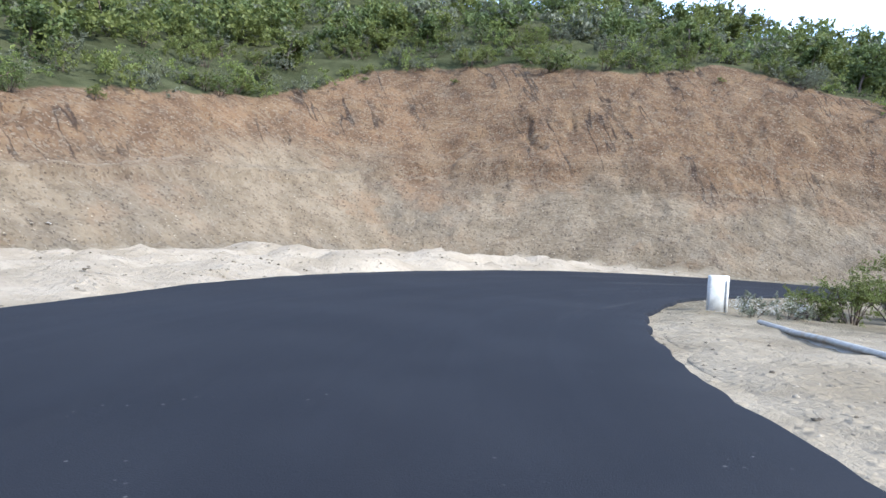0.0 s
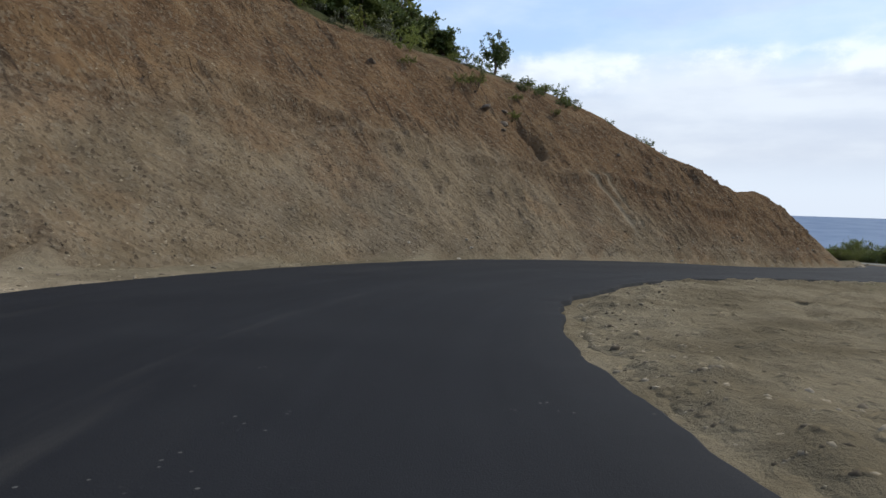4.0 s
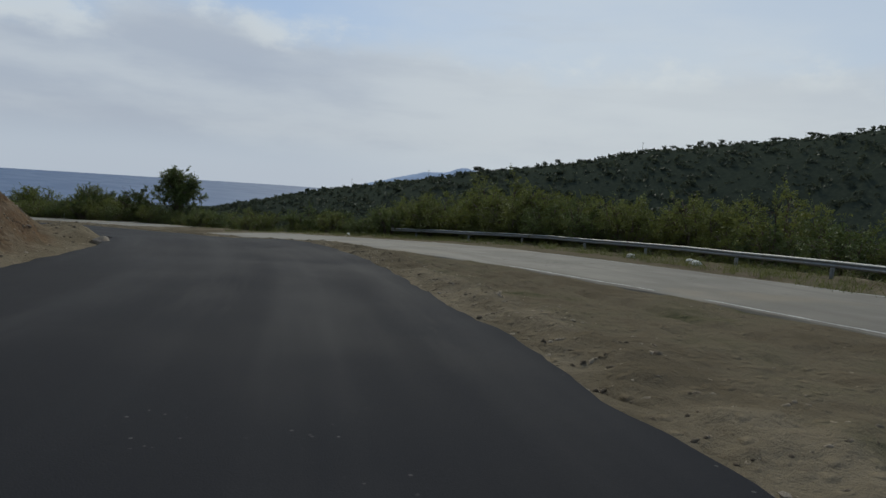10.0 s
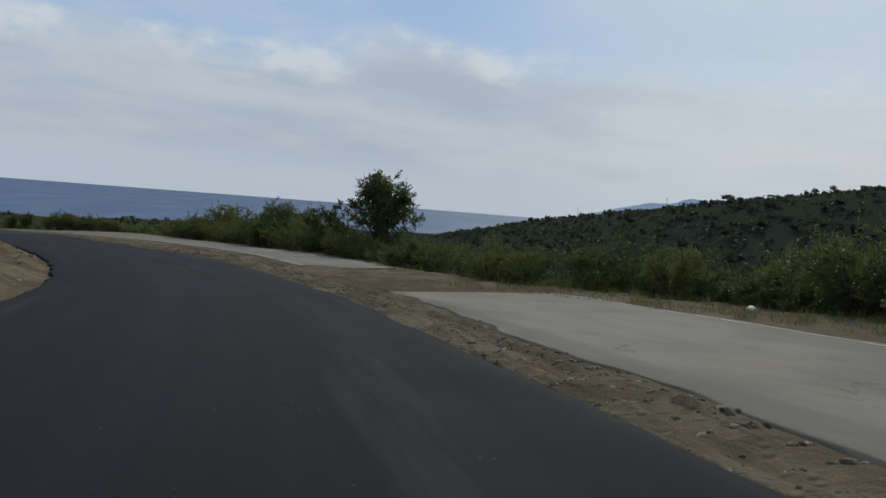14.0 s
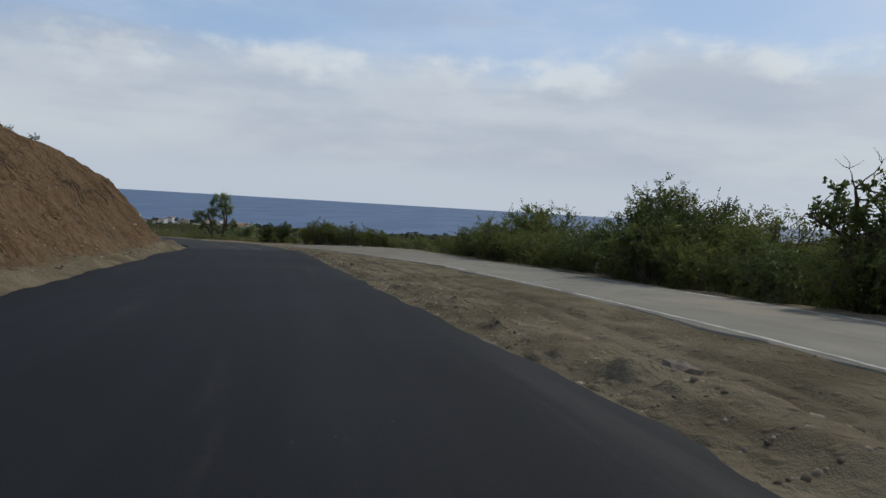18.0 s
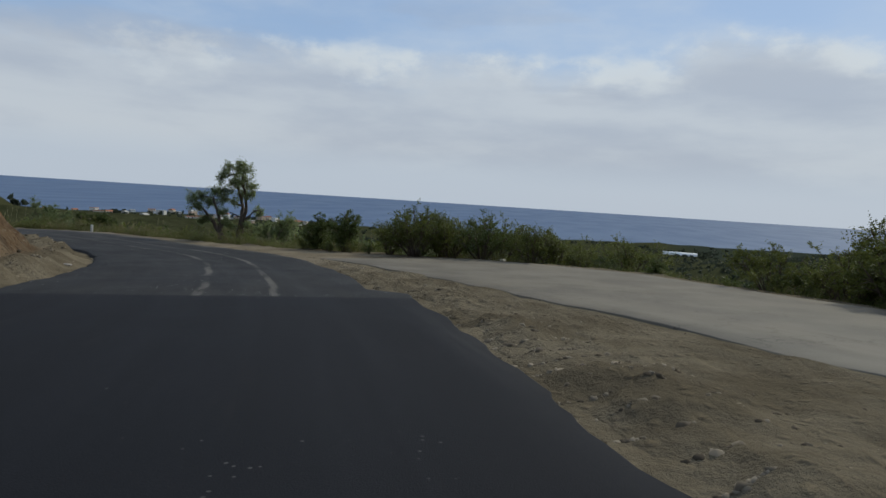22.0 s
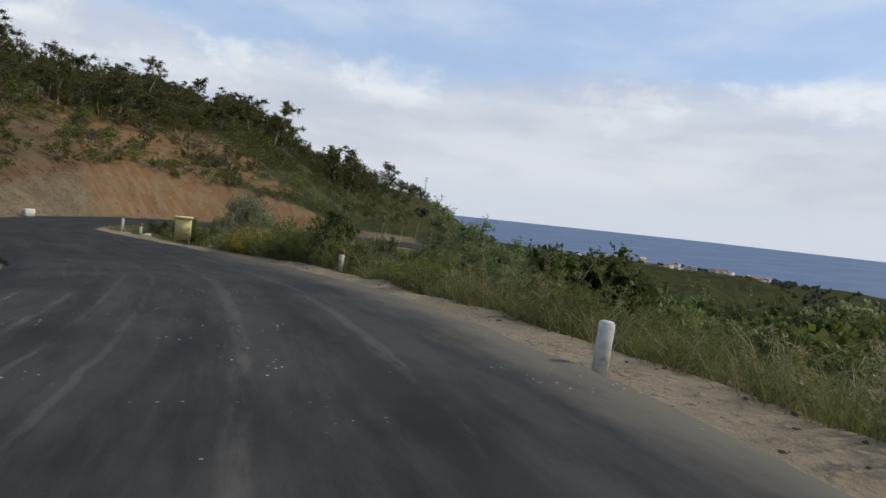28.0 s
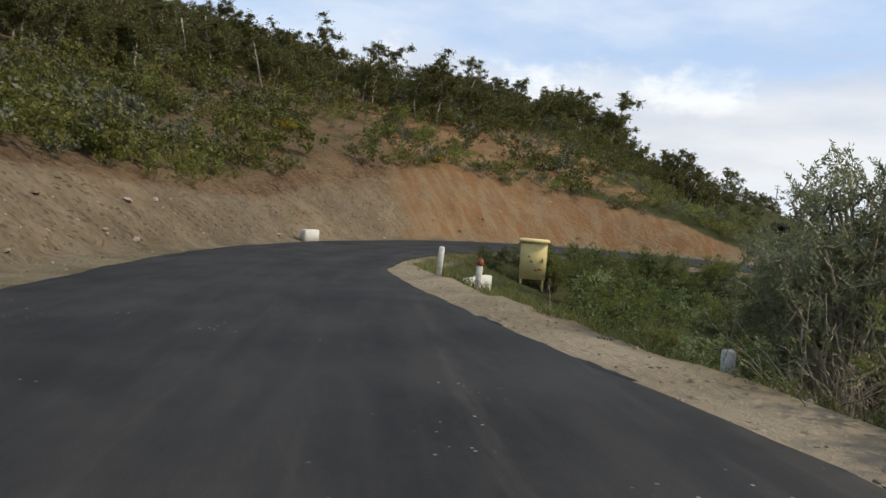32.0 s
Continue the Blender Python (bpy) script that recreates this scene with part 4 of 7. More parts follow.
BARK = plain("grey_brown_bark", (0.11, 0.085, 0.065), 0.95, 0.1, vary=0.4, scale=9.0)
PALE_BARK = plain("pale_smooth_bark", (0.26, 0.22, 0.17), 0.8, 0.2, vary=0.35, scale=5.0)
TWIG = plain("dry_twig", (0.30, 0.25, 0.18), 0.9, 0.1, vary=0.3, scale=9.0)
LEAF_DARK = leaf_material("dark_bush_leaf", (0.056, 0.076, 0.022), (0.130, 0.154, 0.044), back=0.36)
LEAF_MID = leaf_material("scrub_leaf", (0.076, 0.090, 0.020), (0.178, 0.190, 0.048), back=0.40)
LEAF_GREY = leaf_material("grey_green_leaf", (0.082, 0.086, 0.052), (0.172, 0.174, 0.105))
LEAF_OLIVE = leaf_material("olive_leaf", (0.135, 0.168, 0.072), (0.290, 0.330, 0.150), back=0.60)
LEAF_GUM = leaf_material("gum_leaf", (0.058, 0.058, 0.018), (0.142, 0.134, 0.042), back=0.38)
LEAF_HILL = leaf_material("hill_shrub_leaf", (0.070, 0.074, 0.016), (0.175, 0.165, 0.040), back=0.38)
LEAF_WILLOW = leaf_material("willowy_leaf", (0.135, 0.148, 0.078), (0.270, 0.285, 0.160), back=0.45)
LEAF_BRIGHT = leaf_material("fresh_shrub_leaf", (0.105, 0.130, 0.028), (0.225, 0.250, 0.068), back=0.40)
LEAF_FAR = leaf_material("far_ridge_leaf", (0.046, 0.056, 0.036), (0.068, 0.080, 0.050), back=0.45)
LEAF_GRASS = leaf_material("roadside_grass", (0.088, 0.100, 0.028), (0.190, 0.190, 0.062), back=0.40)
STRAW = leaf_material("dry_straw", (0.19, 0.15, 0.075), (0.36, 0.30, 0.17))
BLOSSOM = leaf_material("yellow_broom_flower", (0.42, 0.30, 0.015), (0.62, 0.47, 0.03))
PALE_FLOWER = leaf_material("pale_small_flower", (0.40, 0.40, 0.36), (0.62, 0.62, 0.56))


def bezier(a, b, c, f):
    return a * (1 - f) ** 2 + 2 * b * f * (1 - f) + c * f * f


def sprays(rng, start, way_to, length, per, leaf, slim):
    """Leafy twigs: leaves set to both sides of short lines from start."""
    n = len(start)
    d = way_to / (np.linalg.norm(way_to, axis=1)[:, None] + 1e-9)
    side = np.cross(d, rng.normal(size=(n, 3)))
    side /= np.linalg.norm(side, axis=1)[:, None] + 1e-9
    f = np.linspace(0.12, 1.0, per)[None, :, None]
    hand = np.where(np.arange(per) % 2, 1.0, -1.0)[None, :, None]
    c = start[:, None, :] + d[:, None, :] * f * length[:, None, None] + side[:, None, :] * hand * leaf * 0.38 * (1.15 - 0.5 * f) + np.array([0, 0, -0.10]) * length[:, None, None] * f * f
    lean = d[:, None, :] * 0.55 + side[:, None, :] * hand
    c = c + rng.normal(size=c.shape) * leaf * 0.14
    return leaf_quads(c.reshape(-1, 3), leaf, leaf * slim, rng, 1.7 * lean.reshape(-1, 3))


def bushy(rng, height, spread, stems, branches, twigs, per, leaf, slim, loft=0.75, low=0.30):
    """A branching bush: its leaves, and the lines of its stems and branches."""
    az = rng.uniform(0, 2 * np.pi, stems) + 0.0
    r = np.sqrt(rng.uniform(0.0, 1, stems))
    tip = np.column_stack([spread * r * np.cos(az), spread * r * np.sin(az), height * np.sqrt(1 - loft * r * r) * rng.uniform(0.66, 1.04, stems)])
    base = np.column_stack([0.10 * spread * np.cos(az), 0.10 * spread * np.sin(az), np.full(stems, -0.1)])
    bend = np.column_stack([tip[:, :2] * 0.45, tip[:, 2] * 0.62]) + rng.normal(size=(stems, 3)) * 0.07 * spread
    stem_lines = [bezier(base[i], bend[i], tip[i], np.linspace(0, 1, 6)[:, None]) for i in range(stems)]
    f = rng.uniform(low, 1.0, (stems, branches, 1)) ** 0.8
    b0 = bezier(base[:, None], bend[:, None], tip[:, None], f)
    out = b0 * np.array([1.0, 1.0, 0.0]) / spread
    bd = out * 0.9 + rng.normal(size=b0.shape) * 0.55 + np.array([0, 0, 0.35])
    bd /= np.linalg.norm(bd, axis=2)[:, :, None]
    bl = 0.34 * spread * rng.uniform(0.5, 1.25, (stems, branches, 1))
    b1 = b0 + bd * bl
    b1[:, :, 2] = np.maximum(b1[:, :, 2], 0.04 * height)
    g = rng.uniform(0.25, 1.0, (stems, branches, twigs, 1))
    t0 = (b0[:, :, None] * (1 - g) + b1[:, :, None] * g).reshape(-1, 3)
    td = np.repeat(bd.reshape(-1, 3), twigs, 0) * 0.8 + rng.normal(size=t0.shape) * 0.6 + np.array([0, 0, 0.22])
    tl = 0.24 * spread * rng.uniform(0.5, 1.3, len(t0))
    branch_lines = [np.array([p, (p + q) / 2 + rng.normal(size=3) * 0.02, q]) for p, q in zip(b0.reshape(-1, 3), b1.reshape(-1, 3))]
    return sprays(rng, t0, td, tl, per, leaf, slim), stem_lines, branch_lines


def shrub_meshes(tag, count, height, spread, stems, branches, twigs, per, leaf, slim, mat, seed=0, stem=BARK, loft=0.75, low=0.30):
    made = []
    for i in range(count):
        rng = np.random.default_rng(seed + i)
        (v, q), lines, side = bushy(rng, height, spread, stems, branches, twigs, per, leaf, slim, loft, low)
        wood = [tube(p, np.linspace(0.016, 0.006, len(p)) * height, 4) for p in lines] + [tube(p, np.linspace(0.006, 0.002, 3) * height, 3) for p in side]
        made.append((fast_mesh(tag + "_foliage", v, q, mat), mesh_from(tag + "_stems", *join(*wood), stem)))
    return made


BUSH = shrub_meshes("bush", 5, 1.9, 1.5, 15, 6, 5, 12, 0.100, 0.55, LEAF_DARK, 100)
FEATHER = shrub_meshes("feathery_bush", 5, 1.9, 1.5, 15, 6, 5, 14, 0.098, 0.36, LEAF_MID, 200)
RIM_BUSH = shrub_meshes("bush", 4, 3.2, 2.1, 20, 7, 6, 11, 0.115, 0.55, LEAF_DARK, 500)
RIM_FEATHER = shrub_meshes("feathery_bush", 4, 3.2, 2.1, 20, 7, 6, 12, 0.115, 0.38, LEAF_MID, 520)
SCRUB = shrub_meshes("shrub", 4, 1.6, 1.3, 9, 5, 4, 9, 0.13, 0.5, LEAF_MID, 300)
SCRUB_GREY = shrub_meshes("shrub", 3, 1.5, 1.2, 9, 5, 4, 9, 0.12, 0.42, LEAF_GREY, 320)
SCRUB_DARK = shrub_meshes("shrub", 3, 1.9, 1.3, 9, 5, 4, 9, 0.13, 0.5, LEAF_DARK, 340)
WILLOWY = shrub_meshes("tall_bush", 2, 2.2, 1.0, 34, 9, 6, 15, 0.062, 0.26, LEAF_WILLOW, 400, TWIG, 0.6, 0.45)
BROOM = shrub_meshes("broom", 2, 1.3, 1.1, 24, 6, 4, 9, 0.085, 0.22, LEAF_BRIGHT, 420)


def plant(name, pair, x, y, scale, turn, label, category="bush", group="", sink=0.06, z=None, tall=1.0, flowers=None):
    """A bush: an empty at the ground with foliage and stems under it."""
    root = tagged(new(name), label, category, group)
    root.matrix_world = pose(x, y, (ground_z(x, y) if z is None else z) - sink, 0, 0, turn) @ Matrix.Diagonal((scale, scale, scale * tall, 1))
    link_part("foliage", pair[0], root)
    link_part("stalk", pair[1], root)
    if flowers:
        link_part("blossom", flowers, root)
    return root


def shoots(rng, n, height, spread, arch=0.4, steps=7):
    """Curved shoots from one root: arrays n x steps x 3."""
    az = rng.uniform(0, 2 * np.pi, n)
    out = spread * np.sqrt(rng.uniform(0.02, 1, n))
    h = height * (1 - 0.45 * (out / spread) ** 2) * rng.uniform(0.6, 1.08, n)
    f = np.linspace(0, 1, steps)
    wob = rng.normal(size=(n, steps, 3)) * 0.03 * height
    r = out[:, None] * (f[None, :] ** (1 - arch * 0.5)) + 0.06
    z = h[:, None] * (f[None, :] ** 0.85 - arch * 0.18 * f[None, :] ** 3)
    p = np.stack([r * np.cos(az)[:, None], r * np.sin(az)[:, None], z], 2)
    return p + wob * f[None, :, None]


def blossom_mesh(height, spread, n, size, mat, seed):
    rng = np.random.default_rng(seed)
    p = shoots(rng, n, height * 1.03, spread, 0.3)
    c = p[:, -3:, :].reshape(-1, 3)
    c = np.repeat(c, 3, 0) + rng.normal(size=(len(c) * 3, 3)) * 0.06
    v, q = leaf_quads(c, size, size * 0.8, rng)
    return fast_mesh("blossom", v, q, mat)


YELLOW = blossom_mesh(1.3, 1.15, 320, 0.062, BLOSSOM, 5)


# ---- trees ----
def limb(rng, start, way_to, length, bends=5, droop=0.0, wander=0.22):
    p, d = [np.array(start, float)], np.array(way_to, float)
    d /= np.linalg.norm(d)
    for _ in range(bends):
        d = d + wander * rng.normal(size=3) + np.array([0, 0, -droop])
        d /= np.linalg.norm(d)
        p.append(p[-1] + d * length / bends)
    return np.array(p), d


def tree(name, x, y, trunks, leaf_mat, bark, leaf, slim, density, label, seed, bare=0.0, clump=0.5, z=None, limbs=6, twigs=6, turn=0.0, reach=1.0, low=0.42):
    """A branching tree. trunks: (lean x, lean y, height, radius) of each stem."""
    rng = np.random.default_rng(seed)
    wood, ends = [], []
    crown_c = []
    for lx, ly, h, r in trunks:
        p, d = limb(rng, (0.25 * lx * 0.3, 0.25 * ly * 0.3, -0.25), (lx, ly, 1.0), h * 0.62, 7, wander=0.13)
        wood.append(tube(p, np.linspace(r * 1.35, r * 0.55, len(p)), 8))
        for i in range(limbs):
            f = low + (1 - low) * i / max(1, limbs - 1)
            at_p = p[min(len(p) - 1, int(f * (len(p) - 1)))]
            a = rng.uniform(0, 2 * np.pi)
            out = np.array([math.cos(a), math.sin(a), rng.uniform(0.45, 1.5)])
            q, _ = limb(rng, at_p, out, h * reach * rng.uniform(0.30, 0.46), 5, wander=0.25)
            wood.append(tube(q, np.linspace(r * 0.42, r * 0.14, len(q)), 6))
            for j in range(twigs):
                b = q[rng.integers(2, len(q))]
                t, _ = limb(rng, b, rng.normal(size=3) + np.array([0, 0, 0.5]), h * reach * rng.uniform(0.10, 0.2), 3, wander=0.35)
                wood.append(tube(t, np.linspace(r * 0.12, r * 0.03, len(t)), 4))
                if rng.uniform() > bare:
                    crown_c.append(t[-1])
                    crown_c.append(t[1])
                else:
                    for _k in range(3):
                        u, _ = limb(rng, t[-1], rng.normal(size=3) + np.array([0, 0, 0.6]), h * 0.09, 3, wander=0.3)
                        wood.append(tube(u, np.linspace(r * 0.05, r * 0.015, len(u)), 3))
    root = tagged(new(name), label, "tree")
    root.matrix_world = pose(x, y, ground_z(x, y) if z is None else z, 0, 0, turn)
    wv, wf = join(*wood)
    part("trunk", wv, wf, bark, root)
    if crown_c:
        per = 9
        c = np.repeat(np.array(crown_c), max(3, density // per), 0)
        d = rng.normal(size=c.shape) + np.array([0, 0, 0.25]) + 0.5 * c * np.array([1, 1, 0]) / (np.abs(c).max() + 0.1)
        v, q = sprays(rng, c, d, clump * rng.uniform(0.7, 1.9, len(c)), per, leaf, slim)
        link_part("crown", fast_mesh("crown", v, q, leaf_mat), root)
    return root


def dome_tree(name, x, y, height, spread, fork, leaf_mat, leaf, slim, stems, label, seed, per=9, low=0.5, sink=0.3):
    """A tree that forks low into many rising limbs under a rounded crown."""
    rng = np.random.default_rng(seed)
    (v, q), lines, side = bushy(rng, height - fork, spread, stems, 9, 7, per, leaf, slim, 0.72, low)
    up = np.array([0, 0, fork])
    stem, _ = limb(rng, (0, 0, -0.5), (rng.normal() * 0.08, rng.normal() * 0.08, 1), fork + 0.6, 5, wander=0.05)
    wood = [tube(stem, np.linspace(0.026, 0.020, len(stem)) * height, 8)]
    wood += [tube(p + up + rng.normal(size=p.shape) * 0.03 * spread * np.linspace(0, 1, len(p))[:, None], np.linspace(0.0085, 0.003, len(p)) * height, 5) for p in lines] + [tube(p + up, np.linspace(0.0040, 0.0014, 3) * height, 3) for p in side]
    root = tagged(new(name), label, "tree")
    root.location = (x, y, ground_z(x, y) - sink)
    part("trunk", *join(*wood), BARK, root)
    link_part("crown", fast_mesh("crown", v + up, q, leaf_mat), root)


# the trees on the rim of the old road
dome_tree("broadleaf_tree", 118.9, 8.3, 7.2, 2.35, 2.2, LEAF_DARK, 0.15, 0.66, 34, "rounded leafy tree on the rim above the valley", 11, low=0.42)
dome_tree("bushy_tree", 133.8, 15.4, 4.4, 2.3, 0.6, LEAF_DARK, 0.13, 0.6, 30, "broad bushy tree rising from the rim bushes", 13, low=0.2)
tree("half_bare_tree", 123.3, 10.9, [(0.1, 0.05, 5.0, 0.22), (-0.45, 0.1, 4.5, 0.14), (0.5, 0.1, 4.3, 0.12)], LEAF_DARK, BARK, 0.14, 0.7, 80, "half-bare tree with dead twigs on top", 12, bare=0.36, clump=0.26)
tree("leaning_tree", 120.3, 6.5, [(-0.4, 0.1, 3.8, 0.11)], LEAF_DARK, BARK, 0.12, 0.7, 40, "small leaning tree among bushes", 14, bare=0.25, clump=0.28)
dome_tree("broadleaf_tree", 136.0, 14.4, 5.5, 1.75, 1.2, LEAF_MID, 0.11, 0.42, 22, "spreading feathery tree above dense bushes", 15)
dome_tree("broadleaf_tree", 133.6, 12.2, 5.2, 1.7, 1.0, LEAF_DARK, 0.115, 0.5, 22, "dense rounded tree among the rim bushes", 16, low=0.4)
# the pair of olives at the outer edge of the bend
def olive(x, y, stems, clumps, label, seed, density=26):
    """An old olive: stems as (across, up, radius) bends, leaf clumps as (across, up, size); the depth is left to chance."""
    rng = np.random.default_rng(seed)
    ax = np.array([0.30, -0.954, 0.0])
    dp = np.array([0.954, 0.30, 0.0])
    wood, hold = [], []
    for stem in stems:
        k = np.array([ax * (a - 0.18 * u / 3) + np.array([0, 0, u * 1.13]) for a, u, r in stem])
        drift = np.cumsum(rng.normal(0, 0.16, len(k)))
        k = k + dp * (drift - drift[0])[:, None] * (1 if stem[0][1] < 0.2 else 0.5)
        f = np.linspace(0, len(k) - 1, 4 * len(k))
        kk, ra = np.arange(len(k)), [r for a, u, r in stem]
        p = np.column_stack([np.interp(f, kk, k[:, i]) for i in range(3)])
        p[1:-1] = (p[:-2] + p[1:-1] * 2 + p[2:]) / 4
        p += rng.normal(0, 0.018, p.shape)
        wood.append(tube(p, np.interp(f, kk, ra) * rng.uniform(0.9, 1.12, len(f)), 8))
        hold += [q for q in p if q[2] > 1.0]
    hold = np.array(hold)
    leaves = []
    for a, u, size in clumps:
        c, size = ax * (a - 0.18 * u / 3) + np.array([0, 0, u * 1.13]), size * 1.42
        near_p = hold[np.argmin(np.linalg.norm(hold - c, axis=1))]
        c = c + dp * (near_p @ dp + rng.normal(0, 0.35))
        q, _ = limb(rng, near_p, c - near_p + np.array([0, 0, 0.01]), np.linalg.norm(c - near_p), 4, wander=0.12)
        wood.append(tube(q, np.linspace(0.035, 0.014, len(q)), 5))
        for _ in range(int(16 * (size / 0.5) ** 2) + 6):
            d = rng.normal(size=3)
            d = d / np.linalg.norm(d) * size * rng.uniform(0.35, 1.08) * np.array([1, 1, 0.9])
            t, _ = limb(rng, q[-1], d, np.linalg.norm(d), 3, wander=0.25)
            wood.append(tube(t, np.linspace(0.012, 0.004, len(t)), 4))
            g = rng.uniform(0.35, 1.05, density)[:, None]
            leaves.append(q[-1] * (1 - g) + t[-1] * g + rng.normal(size=(density, 3)) * 0.065)
    root = tagged(new("olive_tree"), label, "tree")
    root.location = (x, y, ground_z(x, y) - 0.05)
    part("trunk", *join(*wood), BARK, root)
    v, q = leaf_quads(np.vstack(leaves), 0.100, 0.045, rng)
    link_part("crown", fast_mesh("crown", v, q, LEAF_OLIVE), root)


olive(174.48, 53.98, [[(0, -0.3, 0.2), (0.05, 1.15, 0.15), (0.33, 2.1, 0.12), (0.42, 2.9, 0.10), (0.16, 3.85, 0.07), (-0.05, 4.6, 0.04)],
                    [(0.15, -0.3, 0.17), (0.3, 1.7, 0.13), (0.62, 2.65, 0.10), (0.75, 3.5, 0.08), (0.55, 4.2, 0.06), (0.68, 4.75, 0.03)],
                    [(0.62, 2.2, 0.06), (1.2, 2.7, 0.04), (1.6, 2.65, 0.02)], [(0.42, 2.9, 0.06), (-0.3, 3.2, 0.04), (-0.85, 3.35, 0.02)], [(0.3, 2.3, 0.05), (-0.36, 2.5, 0.03)]],
      [(0.55, 5.2, 0.36), (-0.2, 5.12, 0.34), (0.8, 4.9, 0.48), (0.15, 4.85, 0.48), (-0.5, 4.75, 0.42), (-0.85, 4.35, 0.36), (-0.6, 3.6, 0.5), (0.05, 4.15, 0.55), (0.7, 4.2, 0.6), (1.15, 4.0, 0.42),
       (0.4, 3.5, 0.5), (1.1, 3.5, 0.36), (1.15, 2.8, 0.34), (1.42, 2.45, 0.24), (0.75, 1.9, 0.3), (0.1, 3.1, 0.3)], "tall open olive tree with two dark stems", 21)
olive(173.74, 54.57, [[(0, -0.3, 0.26), (-0.06, 1.1, 0.19), (-0.5, 1.62, 0.12), (-0.95, 2.3, 0.07)], [(-0.06, 1.1, 0.13), (-0.12, 2.0, 0.09), (-0.35, 3.0, 0.05)], [(-0.05, 1.3, 0.08), (0.3, 1.8, 0.04)]],
      [(-1.55, 2.9, 0.42), (-1.05, 3.05, 0.42), (-0.55, 2.6, 0.5), (-1.35, 2.3, 0.48), (-0.9, 1.85, 0.4), (-1.3, 1.75, 0.26), (-0.15, 3.25, 0.42), (0.1, 2.9, 0.36), (0.15, 2.25, 0.36), (0.25, 1.7, 0.38), (0.5, 1.5, 0.26)],
      "short olive tree with thick gnarled trunk", 23, 30)
tree("young_olive", 174.75, 51.9, [(0.12, -0.2, 4.1, 0.07), (-0.1, 0.25, 3.3, 0.05), (0.15, -0.4, 3.7, 0.05)], LEAF_OLIVE, BARK, 0.10, 0.45, 70, "low spreading olive beside the taller pair", 25, clump=0.2, limbs=6, twigs=5, reach=0.75, low=0.7)
tree("young_olive", 182.6, 75.2, [(0.0, 0.0, 3.9, 0.07), (0.35, -0.3, 3.4, 0.06), (-0.25, 0.3, 3.4, 0.06), (0.5, -0.6, 3.2, 0.05), (-0.4, -0.1, 3.0, 0.05)], LEAF_OLIVE, BARK, 0.10, 0.4, 190, "thin grey-green sapling in the roadside weeds", 27, clump=0.26, limbs=5, twigs=5)
tree("round_small_tree", 181.0, 69.4, [(0.0, 0.0, 3.2, 0.08), (0.3, 0.2, 2.6, 0.06)], LEAF_DARK, BARK, 0.13, 0.6, 90, "small dense round tree below the shoulder", 29, clump=0.26, limbs=6, twigs=6)

for x, y, h, wide, s in ((168.3, 44.5, 2.35, 0.92, 31), (169.1, 46.3, 1.95, 0.78, 32)):
    dome_tree("small_tree", x, y, h, wide, 0.15, LEAF_DARK, 0.075, 0.55, 22, "small dense dark tree beside the lay-by", s, per=10, low=0.12, sink=0.1)
# bushes in a row along the rim; height by place on the line
rng = np.random.default_rng(7)
bush_height = table("9:1.2 11:1.4 12.4:3.0 13:4.2 14.5:4.2 16:3.2 17.2:2.4 18:2.4 19.3:3.0 20.3:3.3 21:3.4 22:3.0 22.6:3.2 23:4.6 23.4:4.2 23.75:2.8 24.1:2.0 24.3:1.3 24.4:1.0 24.8:1.0 24.95:2.5 25.5:2.7 26.0:2.6 26.1:0.8")
for tau in np.arange(12.3, 24.9, 0.17):
    for row in range(3):
        if (tau < 13.5 and row == 0) or rng.uniform() < (0.12, 0.12, 0.45)[row] or (17.2 < tau < 17.7 and row == 0):
            continue
        t = tau + rng.uniform(-0.08, 0.08)
        off = -(float(rim(t)) + 0.8 + row * 2.0 + rng.uniform(-0.3, 0.7))
        x, y = at(t, off)
        h = float(bush_height(t)) * rng.uniform(0.62, 1.2) * (0.72, 1.0, 1.08)[row]
        feather = rng.uniform() < (0.7 if 19.5 < t < 23.2 or t < 17 else 0.35)
        if h > 2.0:
            pair, size = (RIM_FEATHER if feather else RIM_BUSH)[rng.integers(4)], h / 3.2
        else:
            pair, size = (FEATHER if feather else BUSH)[rng.integers(5)], h / 2.0
        plant("feathery_bush" if feather else "bush", pair, x, y, size, rng.uniform(0, 360),
              "feathery green bush on the rim of the old road" if feather else "dark green bush on the rim of the old road", group="bushes along the rim", tall=rng.uniform(0.9, 1.12))
# low bushes and saplings past the lay-by
for x, y, h, kind in ((176.0, 58.5, 1.3, 1),
                      (180.4, 59.0, 1.6, 0), (183.5, 64.5, 1.7, 0), (179.6, 66.4, 1.2, 1), (185.5, 71.5, 1.8, 0), (186.5, 83.0, 2.2, 1), (184.2, 86.5, 1.9, 1),
                      (189.5, 90.0, 2.2, 0), (187.0, 96.5, 2.0, 1), (183.8, 97.8, 1.2, 1), (191.5, 101.0, 2.4, 0), (187.5, 106.0, 1.9, 1), (195.0, 108.0, 2.2, 1), (186.0, 101.5, 1.5, 1), (199.0, 104.0, 2.6, 0)):
    plant("bush", (BUSH if kind == 0 else FEATHER)[int(x * 3) % 4], x, y, h / 2.0, x * 77 % 360, "green bush in the weeds below the shoulder", group="bushes below the shoulder")
